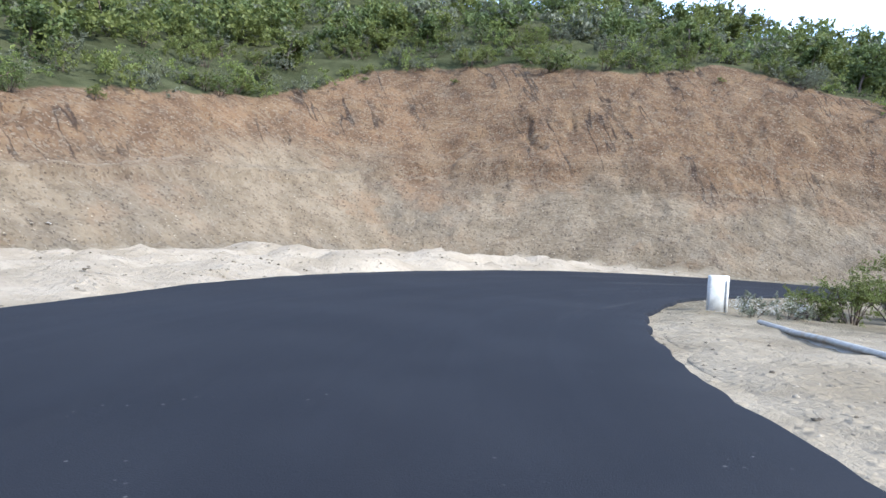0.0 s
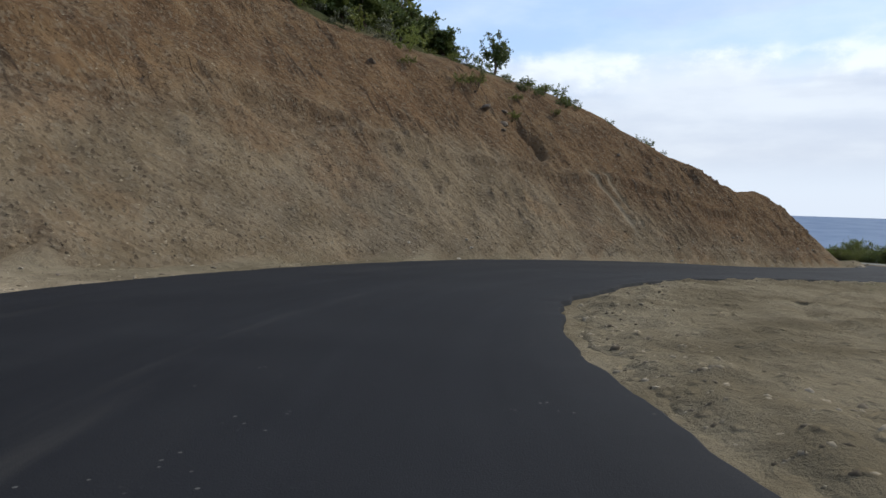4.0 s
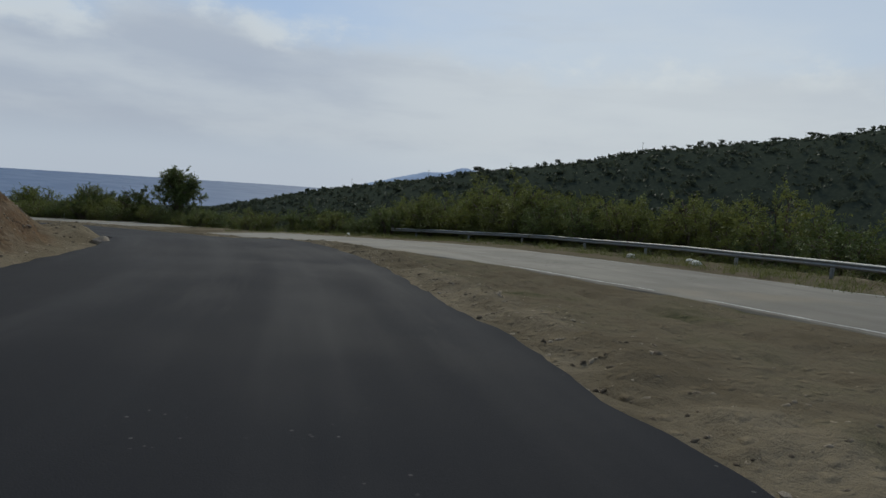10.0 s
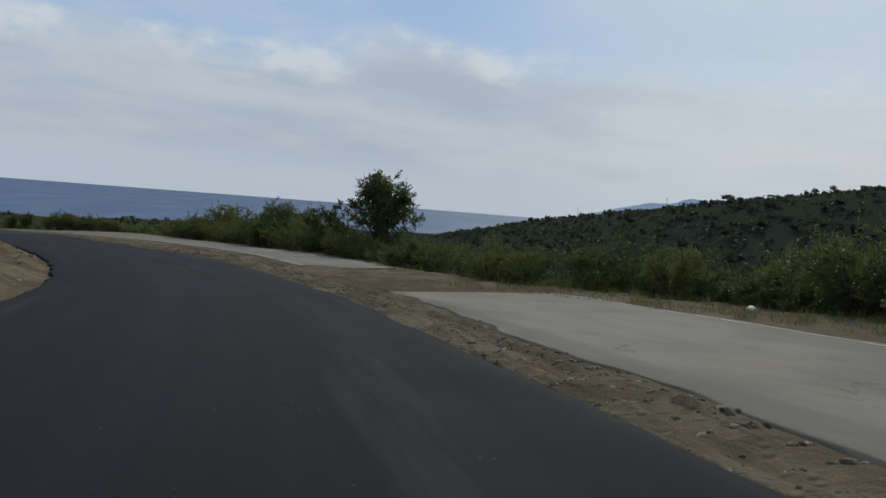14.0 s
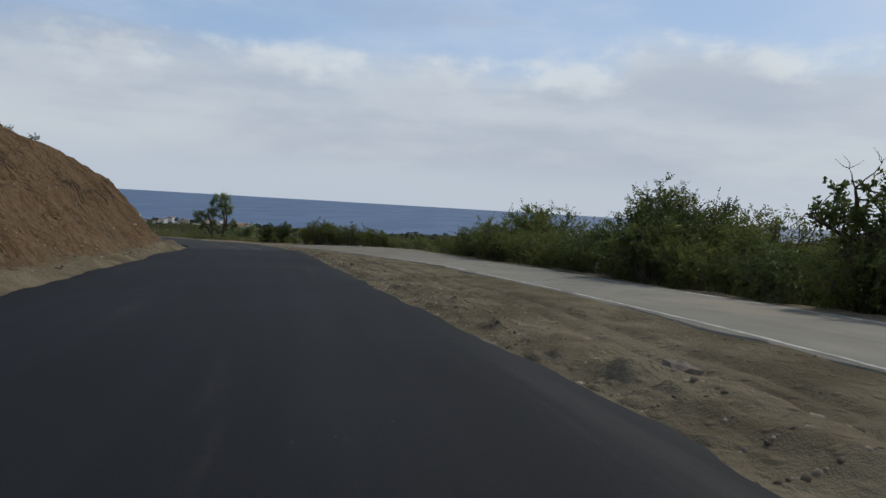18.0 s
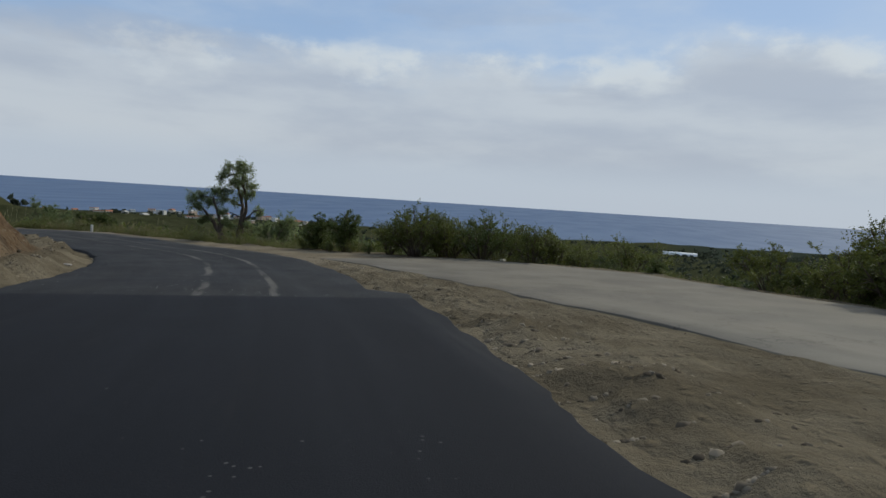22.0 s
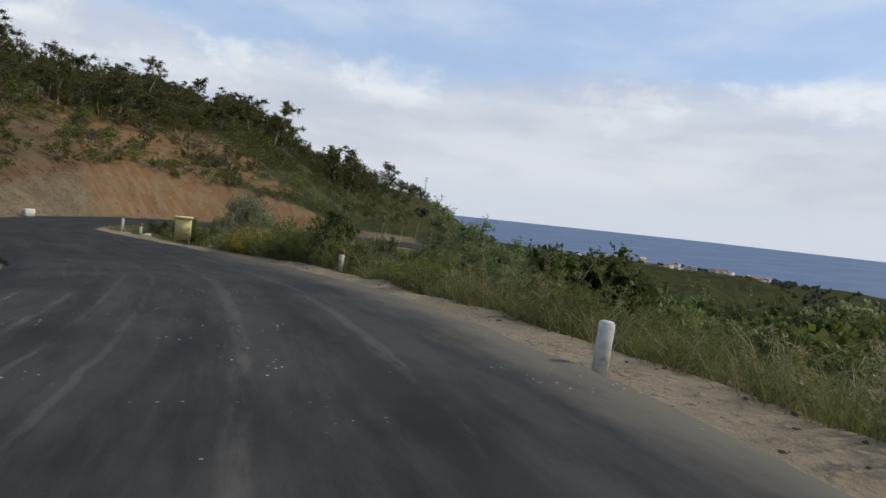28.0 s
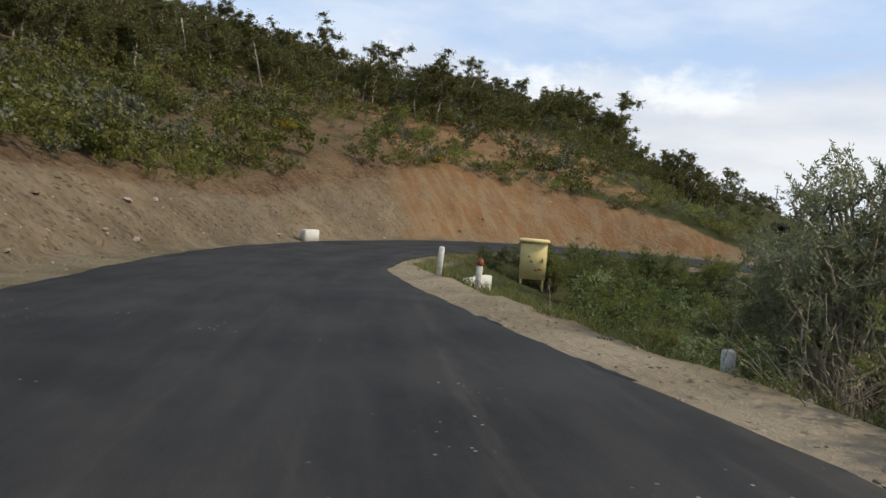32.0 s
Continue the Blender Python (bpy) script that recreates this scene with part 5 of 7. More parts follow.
# big round bushes at the end of the old road
for x, y, h, i in ((166.9, 40.4, 2.5, 0), (167.6, 41.9, 1.8, 3), (168.2, 40.6, 2.5, 1), (167.7, 38.9, 2.4, 3), (169.2, 39.4, 2.8, 1), (167.0, 37.2, 2.2, 2), (168.6, 36.6, 2.7, 0), (166.6, 34.8, 2.2, 1), (167.9, 33.8, 2.6, 3), (165.9, 32.6, 1.4, 0)):
    plant("bush" if i == 2 else "feathery_bush", (RIM_BUSH if i == 2 else RIM_FEATHER)[i % 4], x, y, h / 3.4, x * 91 % 360, "big rounded bush at the end of the old road", group="bushes along the rim")
# undergrowth round the feet of the olives
for x, y, h, i in ((167.7, 44.0, 0.6, 0), (168.0, 45.1, 0.55, 2), (168.6, 45.7, 0.5, 1), (168.9, 46.9, 0.6, 2), (167.4, 42.9, 0.5, 3), (175.6, 53.4, 1.1, 0), (177.0, 52.6, 0.8, 1), (174.6, 55.6, 0.9, 2), (177.4, 50.2, 0.6, 3), (175.4, 56.8, 0.8, 1), (176.8, 54.6, 0.9, 2)):
    plant("bush" if i % 2 else "feathery_bush", (BUSH if i % 2 else FEATHER)[i], x, y, h / 1.9, x * 83 % 360, "low green bush at the foot of the small trees", group="bushes along the rim")
# tall feathery bushes behind the long guard rail
for x, y, s in ((80.5, -4.2, 2.7), (83.6, -4.0, 2.4), (87.0, -2.8, 2.3), (77.6, -5.6, 2.5), (91.0, -1.4, 1.8), (86.0, -6.6, 2.6), (73.0, -6.4, 2.0), (68.5, -6.0, 1.5)):
    plant("feathery_bush", RIM_FEATHER[int(x) % 4], x, y, s * 0.58, x * 33 % 360, "tall feathery bush behind the guard rail", group="bushes behind the rail")
# dense bushes on the inner side of the next bend
for i in range(34):
    t = 35.6 + 3.8 * i / 33
    x, y = at(t, -(float(rim(t)) + 1.2 + 3.5 * ((i * 37) % 10) / 10))
    plant("bush", (FEATHER if i % 3 else BUSH)[i % 4], x, y, 0.55 + 0.35 * ((i * 13) % 7) / 7, i * 71 % 360, "green bush on the inner side of the bend", group="bushes below the shoulder")
# leafy bushes in the weeds of the last stretch
for i in range(30):
    t = 29.4 + 2.8 * i / 29
    x, y = at(t, -(float(rim(t)) + 1.0 + 2.6 * ((i * 29) % 10) / 10))
    s = 0.42 + 0.3 * ((i * 17) % 9) / 9
    if math.hypot(x - 179.9, y - 77.4) < 2.2:
        continue
    plant("feathery_bush" if i % 4 else "bush", (FEATHER if i % 4 else BUSH)[i % 4], x, y, s, i * 61 % 360, "leafy green bush among tall weeds by the shoulder", group="bushes below the shoulder")
# tall dry-stemmed bush and broom near the end
plant("tall_bush", WILLOWY[0], 182.2, 90.95, 1.38, 40, "tall grey-green bush with dry stems at its foot", tall=1.16)
plant("tall_bush", WILLOWY[1], 183.1, 92.1, 1.3, 140, "tall grey-green bush with dry stems at its foot", tall=1.1)
for x, y, s in ((180.2, 85.6, 0.9), (180.6, 86.3, 1.0), (181.4, 87.4, 0.9), (182.3, 84.6, 1.0), (180.9, 75.9, 0.75), (176.6, 56.8, 0.7), (184.4, 88.2, 1.1), (181.7, 83.2, 0.8)):
    plant("broom", BROOM[int(x * 7) % 2], x, y, s, x * 51 % 360, "yellow-flowering broom beside the shoulder", group="broom bushes", flowers=YELLOW)
r4 = np.random.default_rng(57)
for x, y, reach in ((181.1, 89.9, 1.7), (182.1, 89.8, 1.8)):
    tangle = tagged(new("dry_bush"), "tangle of dry grey twigs at the foot of a tall bush", "bush")
    tangle.location = (x, y, ground_z(x, y) - 0.05)
    lines = []
    for _ in range(46):
        p, d = limb(r4, (r4.normal() * 0.15, r4.normal() * 0.15, 0), (r4.normal() * 0.75, r4.normal() * 0.75, 1.0), reach * r4.uniform(0.5, 1.0), 6, droop=0.05, wander=0.2)
        lines.append(tube(p, np.linspace(0.012, 0.004, len(p)), 4))
        for _k in range(5):
            q, _ = limb(r4, p[r4.integers(2, len(p))], d + r4.normal(size=3) * 0.7, reach * r4.uniform(0.12, 0.3), 3, droop=0.1, wander=0.3)
            lines.append(tube(q, np.linspace(0.005, 0.002, len(q)), 3))
    tagged(part("twig_tangle", *join(*lines), TWIG, tangle), kind="stuff")
plant("feathery_bush", FEATHER[1], 182.2, 86.4, 1.15, 20, "round leafy green bush among tall weeds", group="bushes below the shoulder")
for x, y, s in ((182.8, 88.4, 0.9), (183.6, 87.4, 0.95), (183.2, 89.7, 0.95)):
    plant("feathery_bush", FEATHER[int(y) % 4], x, y, s, x * 45 % 360, "tall leafy green bush among the weeds", group="bushes below the shoulder")
plant("feathery_bush", FEATHER[3], 181.6, 84.2, 0.8, 70, "round leafy green bush among tall weeds", group="bushes below the shoulder")
dome_tree("round_small_tree", 181.2, 81.3, 2.9, 0.8, 0.25, LEAF_DARK, 0.085, 0.55, 24, "dark dense small tree standing out of the weeds", 41, per=10, low=0.15, sink=0.1)
plant("bush", BUSH[0], 183.6, 82.2, 0.95, 210, "dark tall bush standing out of the weeds", group="bushes below the shoulder")
# oleander and bush inside the first bend
for x, y, s, i in ((9.5, 16.4, 0.48, 3), (10.4, 16.2, 0.62, 0), (11.8, 16.6, 0.84, 1), (13.2, 18.2, 0.95, 2), (10.9, 13.6, 0.55, 3), (14.8, 14.5, 0.9, 0), (14.2, 11.2, 0.8, 1), (11.6, 10.6, 0.55, 2)):
    plant("feathery_bush", FEATHER[i], x, y, s, x * 40 % 360, "light green feathery bush behind the guard rail", group="bushes by the first bend")
plant("flowering_weed", SCRUB_GREY[0], 7.6, 15.7, 0.42, 10, "white-flowered weed at the foot of the post", flowers=blossom_mesh(1.5, 1.2, 60, 0.06, PALE_FLOWER, 8))
plant("flowering_weed", SCRUB_GREY[1], 8.6, 15.9, 0.42, 70, "white-flowered weed at the foot of the post", flowers=blossom_mesh(1.5, 1.2, 60, 0.06, PALE_FLOWER, 9))


# dark laying mix smeared over the shoulder beside the last stretch
def tar_smear(x, y, length, width, turn, seed):
    rng = np.random.default_rng(seed)
    a = np.linspace(0, 2 * math.pi, 36, endpoint=False)
    r = 1 + 0.22 * np.sin(3 * a + rng.uniform(0, 6)) + 0.16 * np.sin(5 * a + rng.uniform(0, 6)) + rng.normal(size=36) * 0.06
    c, sn = math.cos(radians(turn)), math.sin(radians(turn))
    rings = []
    for f, lift in ((1.0, -0.01), (0.93, 0.012), (0.55, 0.02), (0.2, 0.022)):
        u, w = f * r * np.cos(a) * length / 2, f * r * np.sin(a) * width / 2
        px, py = x + c * u - sn * w, y + sn * u + c * w
        rings.append(np.column_stack([px, py, surface_z(px, py) + lift]))
    verts = np.vstack(rings + [np.mean(rings[-1], axis=0)[None]])
    faces = [(k * 36 + i, k * 36 + (i + 1) % 36, k * 36 + 36 + (i + 1) % 36, k * 36 + 36 + i) for k in range(3) for i in range(36)]
    faces += [(108 + i, 108 + (i + 1) % 36, 144) for i in range(36)]
    tagged(new("asphalt_smear", mesh_from("asphalt_smear", verts, faces, TAR)), "dark asphalt mix smeared over the pale shoulder", "asphalt", "asphalt smears")


TAR = plain("spilt_asphalt", (0.022, 0.021, 0.021), 0.9, 0.15, vary=0.4, scale=14.0)
for i, (t, past_edge, length, width) in enumerate(((32.7, 0.1, 1.1, 0.4), (32.3, 0.15, 2.0, 0.7), (31.9, 0.2, 1.7, 0.8), (31.5, 0.0, 1.5, 0.4), (33.0, 0.1, 0.9, 0.35), (30.6, 0.05, 1.4, 0.4))):
    x, y = at(t, -(float(right_edge(t)) + past_edge))
    x2, y2 = at(t + 0.1, -(float(right_edge(t + 0.1)) + past_edge))
    tar_smear(x, y, length, width, math.degrees(math.atan2(y2 - y, x2 - x)) - 5, 810 + i)


# ---- scrub on the slopes ----
STOCK = {}


def scatter_leaves(places, rng, height, spread, stems, per, leaf, slim):
    """Many shrubs joined: places of x, y, z, scale; each is a turned copy out of a small stock."""
    key = (height, spread, stems, per, leaf, slim)
    if key not in STOCK:
        r = np.random.default_rng(int(1000 * leaf) + stems)
        STOCK[key] = [bushy(r, height, spread, stems, 3, 3, per, leaf, slim)[0][0] for _ in range(7)]
    vs = []
    for x, y, z, s in places:
        a = rng.uniform(0, 6.283)
        c, sn = math.cos(a) * s, math.sin(a) * s
        v = STOCK[key][rng.integers(7)]
        vs.append(np.column_stack([v[:, 0] * c - v[:, 1] * sn + x, v[:, 0] * sn + v[:, 1] * c + y, v[:, 2] * s * rng.uniform(0.8, 1.2) + z]))
    v = np.vstack(vs)
    return v, np.arange(len(v)).reshape(-1, 4)


def slope_places(rng, n, t0, t1, lo, hi, keep=lambda t, o, x, y: True):
    out = []
    while len(out) < n:
        t, o = rng.uniform(t0, t1), rng.uniform(0, 1)
        o = lo + (hi - lo) * o ** 1.3
        high = float(cut_height(t))
        off = float(foot_line(t)) + high / float(steepness(t)) + o
        x, y = at(t, off)
        if keep(t, o, x, y):
            out.append((x, y, t, o))
    return out


rng = np.random.default_rng(17)
# shrubs along the crest of the first cut
for k, (x, y, t, o) in enumerate(slope_places(rng, 150, 0.5, 8.4, 0.3, 16)):
    roll = rng.uniform()
    pair = (SCRUB if roll < 0.5 else SCRUB_GREY if roll < 0.75 else SCRUB_DARK)
    s = rng.uniform(0.55, 1.15) * (0.6 if t > 7.4 else 1.0)
    plant("shrub", pair[rng.integers(len(pair))], x, y, s, rng.uniform(0, 360), ("green" if roll < 0.5 else "grey-green" if roll < 0.75 else "dark green") + " shrub on the hillside above the cut", "shrub", "shrubs above the cut")
for mat, n, seed in ((LEAF_BRIGHT, 130, 11), (LEAF_MID, 120, 12), (LEAF_GREY, 110, 13), (LEAF_DARK, 60, 14)):
    r2 = np.random.default_rng(seed)
    pl = [(x, y, ground_z(x, y) - 0.1, r2.uniform(0.5, 1.25)) for x, y, t, o in slope_places(r2, n, -1.0, 8.6, 0.2, 20)]
    v, q = scatter_leaves(pl, r2, 1.6, 1.35, 7, 7, 0.16, 0.55)
    tagged(new("crest_scrub", fast_mesh("crest_scrub", v, q, mat)), "mixed bushes covering the brow of the hillside", "scrub", kind="stuff")
for mat, n, seed, name in ((LEAF_MID, 430, 1, "hillside_scrub"), (LEAF_GREY, 230, 2, "hillside_scrub"), (LEAF_DARK, 330, 3, "hillside_scrub")):
    r2 = np.random.default_rng(seed)
    pl = [(x, y, ground_z(x, y) - 0.1, r2.uniform(0.8, 1.9)) for x, y, t, o in slope_places(r2, n, -1.0, 9.2, 10, 62)]
    v, q = scatter_leaves(pl, r2, 1.7, 1.5, 6, 5, 0.26, 0.6)
    tagged(new(name, fast_mesh(name, v, q, mat)), "dense mixed scrub covering the hillside", "scrub", kind="stuff")
# a few trees out of the scrub on the first hill
for i in range(26):
    t, o = rng.uniform(2.5, 9.0), rng.uniform(4, 34)
    if t > 7.2:
        o = rng.uniform(2, 12)
    x, y = at(t, float(foot_line(t)) + float(cut_height(t)) / float(steepness(t)) + o)
    h = rng.uniform(2.6, 4.6)
    tree("hillside_tree", x, y, [(0.1, 0, h, 0.09), (0.3, 0.2, h * 0.8, 0.06)], LEAF_DARK if i % 3 else LEAF_MID, BARK, 0.30, 0.65, 12, "small dark tree among hillside scrub", 500 + i, clump=0.42, limbs=4, twigs=4)
# trees on the brow east of the high cut
for i in range(30):
    t = 7.7 + 2.1 * (i + rng.uniform(0, 1)) / 30
    x, y = at(t, float(foot_line(t)) + float(cut_height(t)) / float(steepness(t)) + rng.uniform(4, 15) + (4 if t > 9 else 0))
    h = rng.uniform(2.2, 3.6) * (1.25 if i % 5 == 0 else 1.0) * (1.0 if t < 9.2 else 0.75)
    tree("hillside_tree", x, y, [(0.1, 0, h, 0.09), (0.35, 0.25, h * 0.85, 0.06), (-0.35, 0.1, h * 0.8, 0.05)], (LEAF_DARK, LEAF_MID, LEAF_DARK)[i % 3], BARK, 0.24, 0.65, 22, "dark leafy tree on the brow above the cut", 560 + i, clump=0.36, limbs=5, twigs=5)
tree("hillside_tree", 53.5, 46.6, [(0.1, 0, 3.6, 0.09), (-0.3, 0.1, 2.8, 0.05)], LEAF_DARK, BARK, 0.16, 0.65, 30, "lone small tree on the bare brow", 599, clump=0.26, limbs=6, twigs=5, low=0.6)
for i in range(34):
    t = rng.uniform(7.6, 10.1)
    x, y = at(t, float(foot_line(t)) + float(cut_height(t)) / float(steepness(t)) + rng.uniform(0.5, 9))
    plant("shrub", (SCRUB, SCRUB_DARK, SCRUB_GREY)[i % 3][i % 3], x, y, rng.uniform(0.2, 0.6), i * 47 % 360, "small shrub on the bare brow of the hill", "shrub", "shrubs above the cut")
# single tufts on the cut face
for t, up, s in ((0.9, 4.0, 0.45), (2.9, 7.4, 0.5), (4.5, 13.2, 0.35), (5.0, 13.8, 0.3), (8.6, 9.0, 0.55), (8.75, 9.3, 0.6), (9.0, 8.2, 0.4), (9.2, 9.4, 0.35), (9.5, 8.8, 0.3), (6.5, 14.6, 0.3), (8.2, 9.9, 0.4)):
    x, y = at(t, float(foot_line(t)) + up / float(steepness(t)))
    plant("tuft", SCRUB[int(up) % 4], x, y, s, up * 50 % 360, "small green tuft on the bare cut face", "shrub", "tufts on the cut face")
for i in range(30):
    t = rng.uniform(8.8, 10.8) if i < 18 else rng.uniform(18.5, 24)
    x, y = at(t, float(foot_line(t)) + float(cut_height(t)) / float(steepness(t)) + rng.uniform(0.2, 1.5))
    plant("tuft", SCRUB_DARK[i % 3], x, y, rng.uniform(0.12, 0.34), i * 40 % 360, "low tuft on the crest of the slope", "shrub", "tufts on the crest")

# weeds, grass and straw on the verges
def blades(places, rng, height, per, mat, name, label, width=0.018, lean=0.45):
    width = width * 0.45
    vs = []
    for x, y, z in places:
        n = per
        b = np.column_stack([rng.normal(x, 0.16, n), rng.normal(y, 0.16, n), np.full(n, z - 0.04)])
        h = height * rng.uniform(0.45, 1.15, (n, 1))
        d = np.column_stack([rng.normal(size=n) * lean, rng.normal(size=n) * lean, np.ones(n)])
        d /= np.linalg.norm(d, axis=1)[:, None]
        s = np.cross(d, rng.normal(size=(n, 3)))
        s *= width / (np.linalg.norm(s, axis=1)[:, None] + 1e-9)
        m = b + d * h * 0.55
        tip = m + (d * np.array([1.9, 1.9, 0.75])) * h * 0.45
        vs.append(np.stack([b - s, b + s, m + s * 0.8, m - s * 0.8, m - s * 0.8, m + s * 0.8, tip + s * 0.1, tip - s * 0.1], 1).reshape(-1, 3))
    v = np.vstack(vs)
    tagged(new(name, fast_mesh(name, v, np.arange(len(v)).reshape(-1, 4), mat)), label, "grass", kind="stuff")


def verge(rng, n, t0, t1, lo, hi):
    out = []
    for _ in range(n):
        t = rng.uniform(t0, t1)
        x, y = at(t, -(float(rim(t)) + lo + ((hi if t < 30.8 else min(hi, 3.0)) - lo) * rng.uniform() ** 1.5))
        if math.hypot(x - 179.7, y - 77.5) > 1.25:
            out.append((x, y, ground_z(x, y)))
    return out


def verge_at(rng, n, t0, t1, lo, hi):
    out = []
    for _ in range(n):
        t = rng.uniform(t0, t1)
        x, y = at(t, -(float(rim(t)) + lo + ((hi if t < 30.8 else min(hi, 3.0)) - lo) * rng.uniform() ** 1.5))
        if math.hypot(x - 179.9, y - 77.4) > 2.0:
            out.append((t, x, y, ground_z(x, y)))
    return out


r3 = np.random.default_rng(33)
blades(verge(r3, 700, 32.3, 36.5, 0.1, 7), r3, 0.32, 16, LEAF_GRASS, "verge_grass", "short grass at the inner bend", 0.016)
blades(verge(r3, 2000, 25.2, 32.3, 0.0, 7), r3, 0.62, 16, LEAF_GRASS, "verge_grass", "green weeds and grass below the shoulder", 0.016)
blades(verge(r3, 900, 25.2, 32.4, 0.0, 8), r3, 1.05, 9, STRAW, "dry_grass", "dry straw-coloured grass among the weeds", 0.012)
blades(verge(r3, 700, 9.5, 25.2, -0.1, 3.5), r3, 0.45, 14, LEAF_GRASS, "verge_grass", "green weeds along the old road", 0.016)
blades(verge(r3, 700, 11.0, 16.6, -4.6, 0.5), r3, 0.4, 12, LEAF_GRASS, "verge_grass", "low weeds between old road and rail", 0.016)
blades(verge(r3, 400, 9.0, 25.2, 0.0, 6), r3, 0.6, 9, STRAW, "dry_grass", "dry grass along the old road", 0.012)
blades(verge(r3, 260, 0.5, 4.5, 0.3, 6), r3, 0.6, 12, LEAF_GRASS, "verge_grass", "grass inside the first bend", 0.014)
# mixed weeds on the first metres below the shoulder
for mat, n, seed in ((LEAF_GRASS, 300, 3), (LEAF_MID, 220, 4), (STRAW, 90, 5), (LEAF_BRIGHT, 200, 6)):
    r2 = np.random.default_rng(900 + seed)
    pl = [(x, y, z - 0.05, r2.uniform(0.5, 1.25) * (0.75 + 0.35 * min(1.0, max(0.0, (tw - 28) / 3)))) for tw, x, y, z in verge_at(r2, n, 26.2, 34.6, 0.25, 9.0) if tw < 32.3 or math.hypot(x - 183.5, y - 107.0) > 18.5]
    v, q = scatter_leaves(pl, r2, 1.2, 0.8, 9, 11, 0.075, 0.26)
    tagged(new("roadside_weeds", fast_mesh("roadside_weeds", v, q, mat)), "tangled weeds below the gravel shoulder", "weeds", kind="stuff")
# tall dry stalks that stand out of the weeds
for i in range(64):
    t = r3.uniform(25.8, 33.6) if i < 46 else r3.uniform(30.2, 31.6)
    x, y = at(t, -(float(rim(t)) + (r3.uniform(0.5, 5) if i < 46 else r3.uniform(0.3, 2.2))))
    p, _ = limb(r3, (0, 0, -0.1), (r3.normal() * 0.25, r3.normal() * 0.25, 1), r3.uniform(0.9, 1.9) * (1.0 if i < 46 else 1.25), 4, wander=0.12)
    st = tagged(new("dry_stalk"), "tall dry stalk standing in the weeds", "plant", "dry stalks")
    st.location = (x, y, ground_z(x, y))
    part("stem", *tube(p, np.linspace(0.010, 0.004, len(p)), 4), TWIG, st)
    c = p[-1] + r3.normal(size=(26, 3)) * np.array([0.03, 0.03, 0.12])
    tagged(link_part("seed_head", fast_mesh("seed_head", *leaf_quads(c, 0.05, 0.02, r3), STRAW), st), kind="stuff")


# ---- the wooded hill beyond the next bend ----
def gum_variant(seed, h):
    """A eucalyptus: a bare pale stem, steep limbs and round hanging clumps of leaves high up."""
    rng = np.random.default_rng(seed)
    p, _ = limb(rng, (0, 0, -0.4), (rng.normal() * 0.08, rng.normal() * 0.08, 1), h * 0.86, 8, wander=0.08)
    wood, cs = [tube(p, np.linspace(0.015 * h, 0.005 * h, len(p)), 6)], [p[-1]]
    for i in range(10):
        b = p[rng.integers(3, len(p))]
        q, _ = limb(rng, b, (rng.normal(), rng.normal(), rng.uniform(0.5, 1.4)), h * rng.uniform(0.14, 0.27), 4, wander=0.2)
        wood.append(tube(q, np.linspace(0.006 * h, 0.002 * h, len(q)), 4))
        cs += [q[-1], q[2]]
    c = np.repeat(np.array(cs), 20, 0)
    d = rng.normal(size=c.shape) + np.array([0, 0, -0.15])
    v, q = sprays(rng, c, d, 0.078 * h * rng.uniform(0.4, 1.4, len(c)), 6, 0.032 * h, 0.5)
    return mesh_from("gum_trunk", *join(*wood), PALE_BARK), fast_mesh("gum_crown", v, q, LEAF_GUM)


GUMS = [gum_variant(700 + i, 8.0) for i in range(8)]
EYE_END = np.array([175.0, 84.0])
near_d = table("-60:40 -35:42 -12:46 0:56 8:64 14:66 20:70 26:88 32:118 38:160 41:196 44:220")
rng = np.random.default_rng(71)
placed = 0
while placed < 298:
    az = rng.uniform(-42, 41.5) if rng.uniform() < 0.72 else rng.uniform(12, 41.5)
    if az < -18 and rng.uniform() < 0.4:
        continue
    d = float(near_d(az)) + 58 * rng.uniform() ** 1.2
    x, y = EYE_END[0] + d * math.sin(radians(az)), EYE_END[1] + d * math.cos(radians(az))
    s = rng.uniform(0.40, 0.60) * (1.0 if az < 22 else 1.35)
    if rng.uniform() < 0.09:
        s *= 1.6
    trunk, crown = GUMS[rng.integers(8)]
    root = tagged(new("eucalyptus"), "slender pale-trunked eucalyptus on the wooded hill", "tree", "eucalyptus wood")
    root.matrix_world = pose(x, y, ground_z(x, y), 0, 0, rng.uniform(0, 360)) @ Matrix.Diagonal((s * 1.35, s * 1.35, s, 1))
    link_part("trunk", trunk, root)
    link_part("crown", crown, root)
    placed += 1
# pale dead trunks leaning among the trees
for i in range(16):
    az, d = -30 + 3.2 * i + rng.uniform(-1, 1), rng.uniform(4, 22)
    d += float(near_d(az))
    x, y = EYE_END[0] + d * math.sin(radians(az)), EYE_END[1] + d * math.cos(radians(az))
    p, _ = limb(rng, (0, 0, -0.3), (rng.normal() * 0.35, rng.normal() * 0.35, 1), rng.uniform(3.5, 6), 5, wander=0.1)
    dead = tagged(new("dead_trunk", mesh_from("dead_trunk", *tube(p, np.linspace(0.11, 0.04, len(p)), 6), PALE_BARK)), "bare pale trunk leaning on the wooded hill", "trunk", "dead trunks")
    dead.location = (x, y, ground_z(x, y))
r2 = np.random.default_rng(72)
pl = []
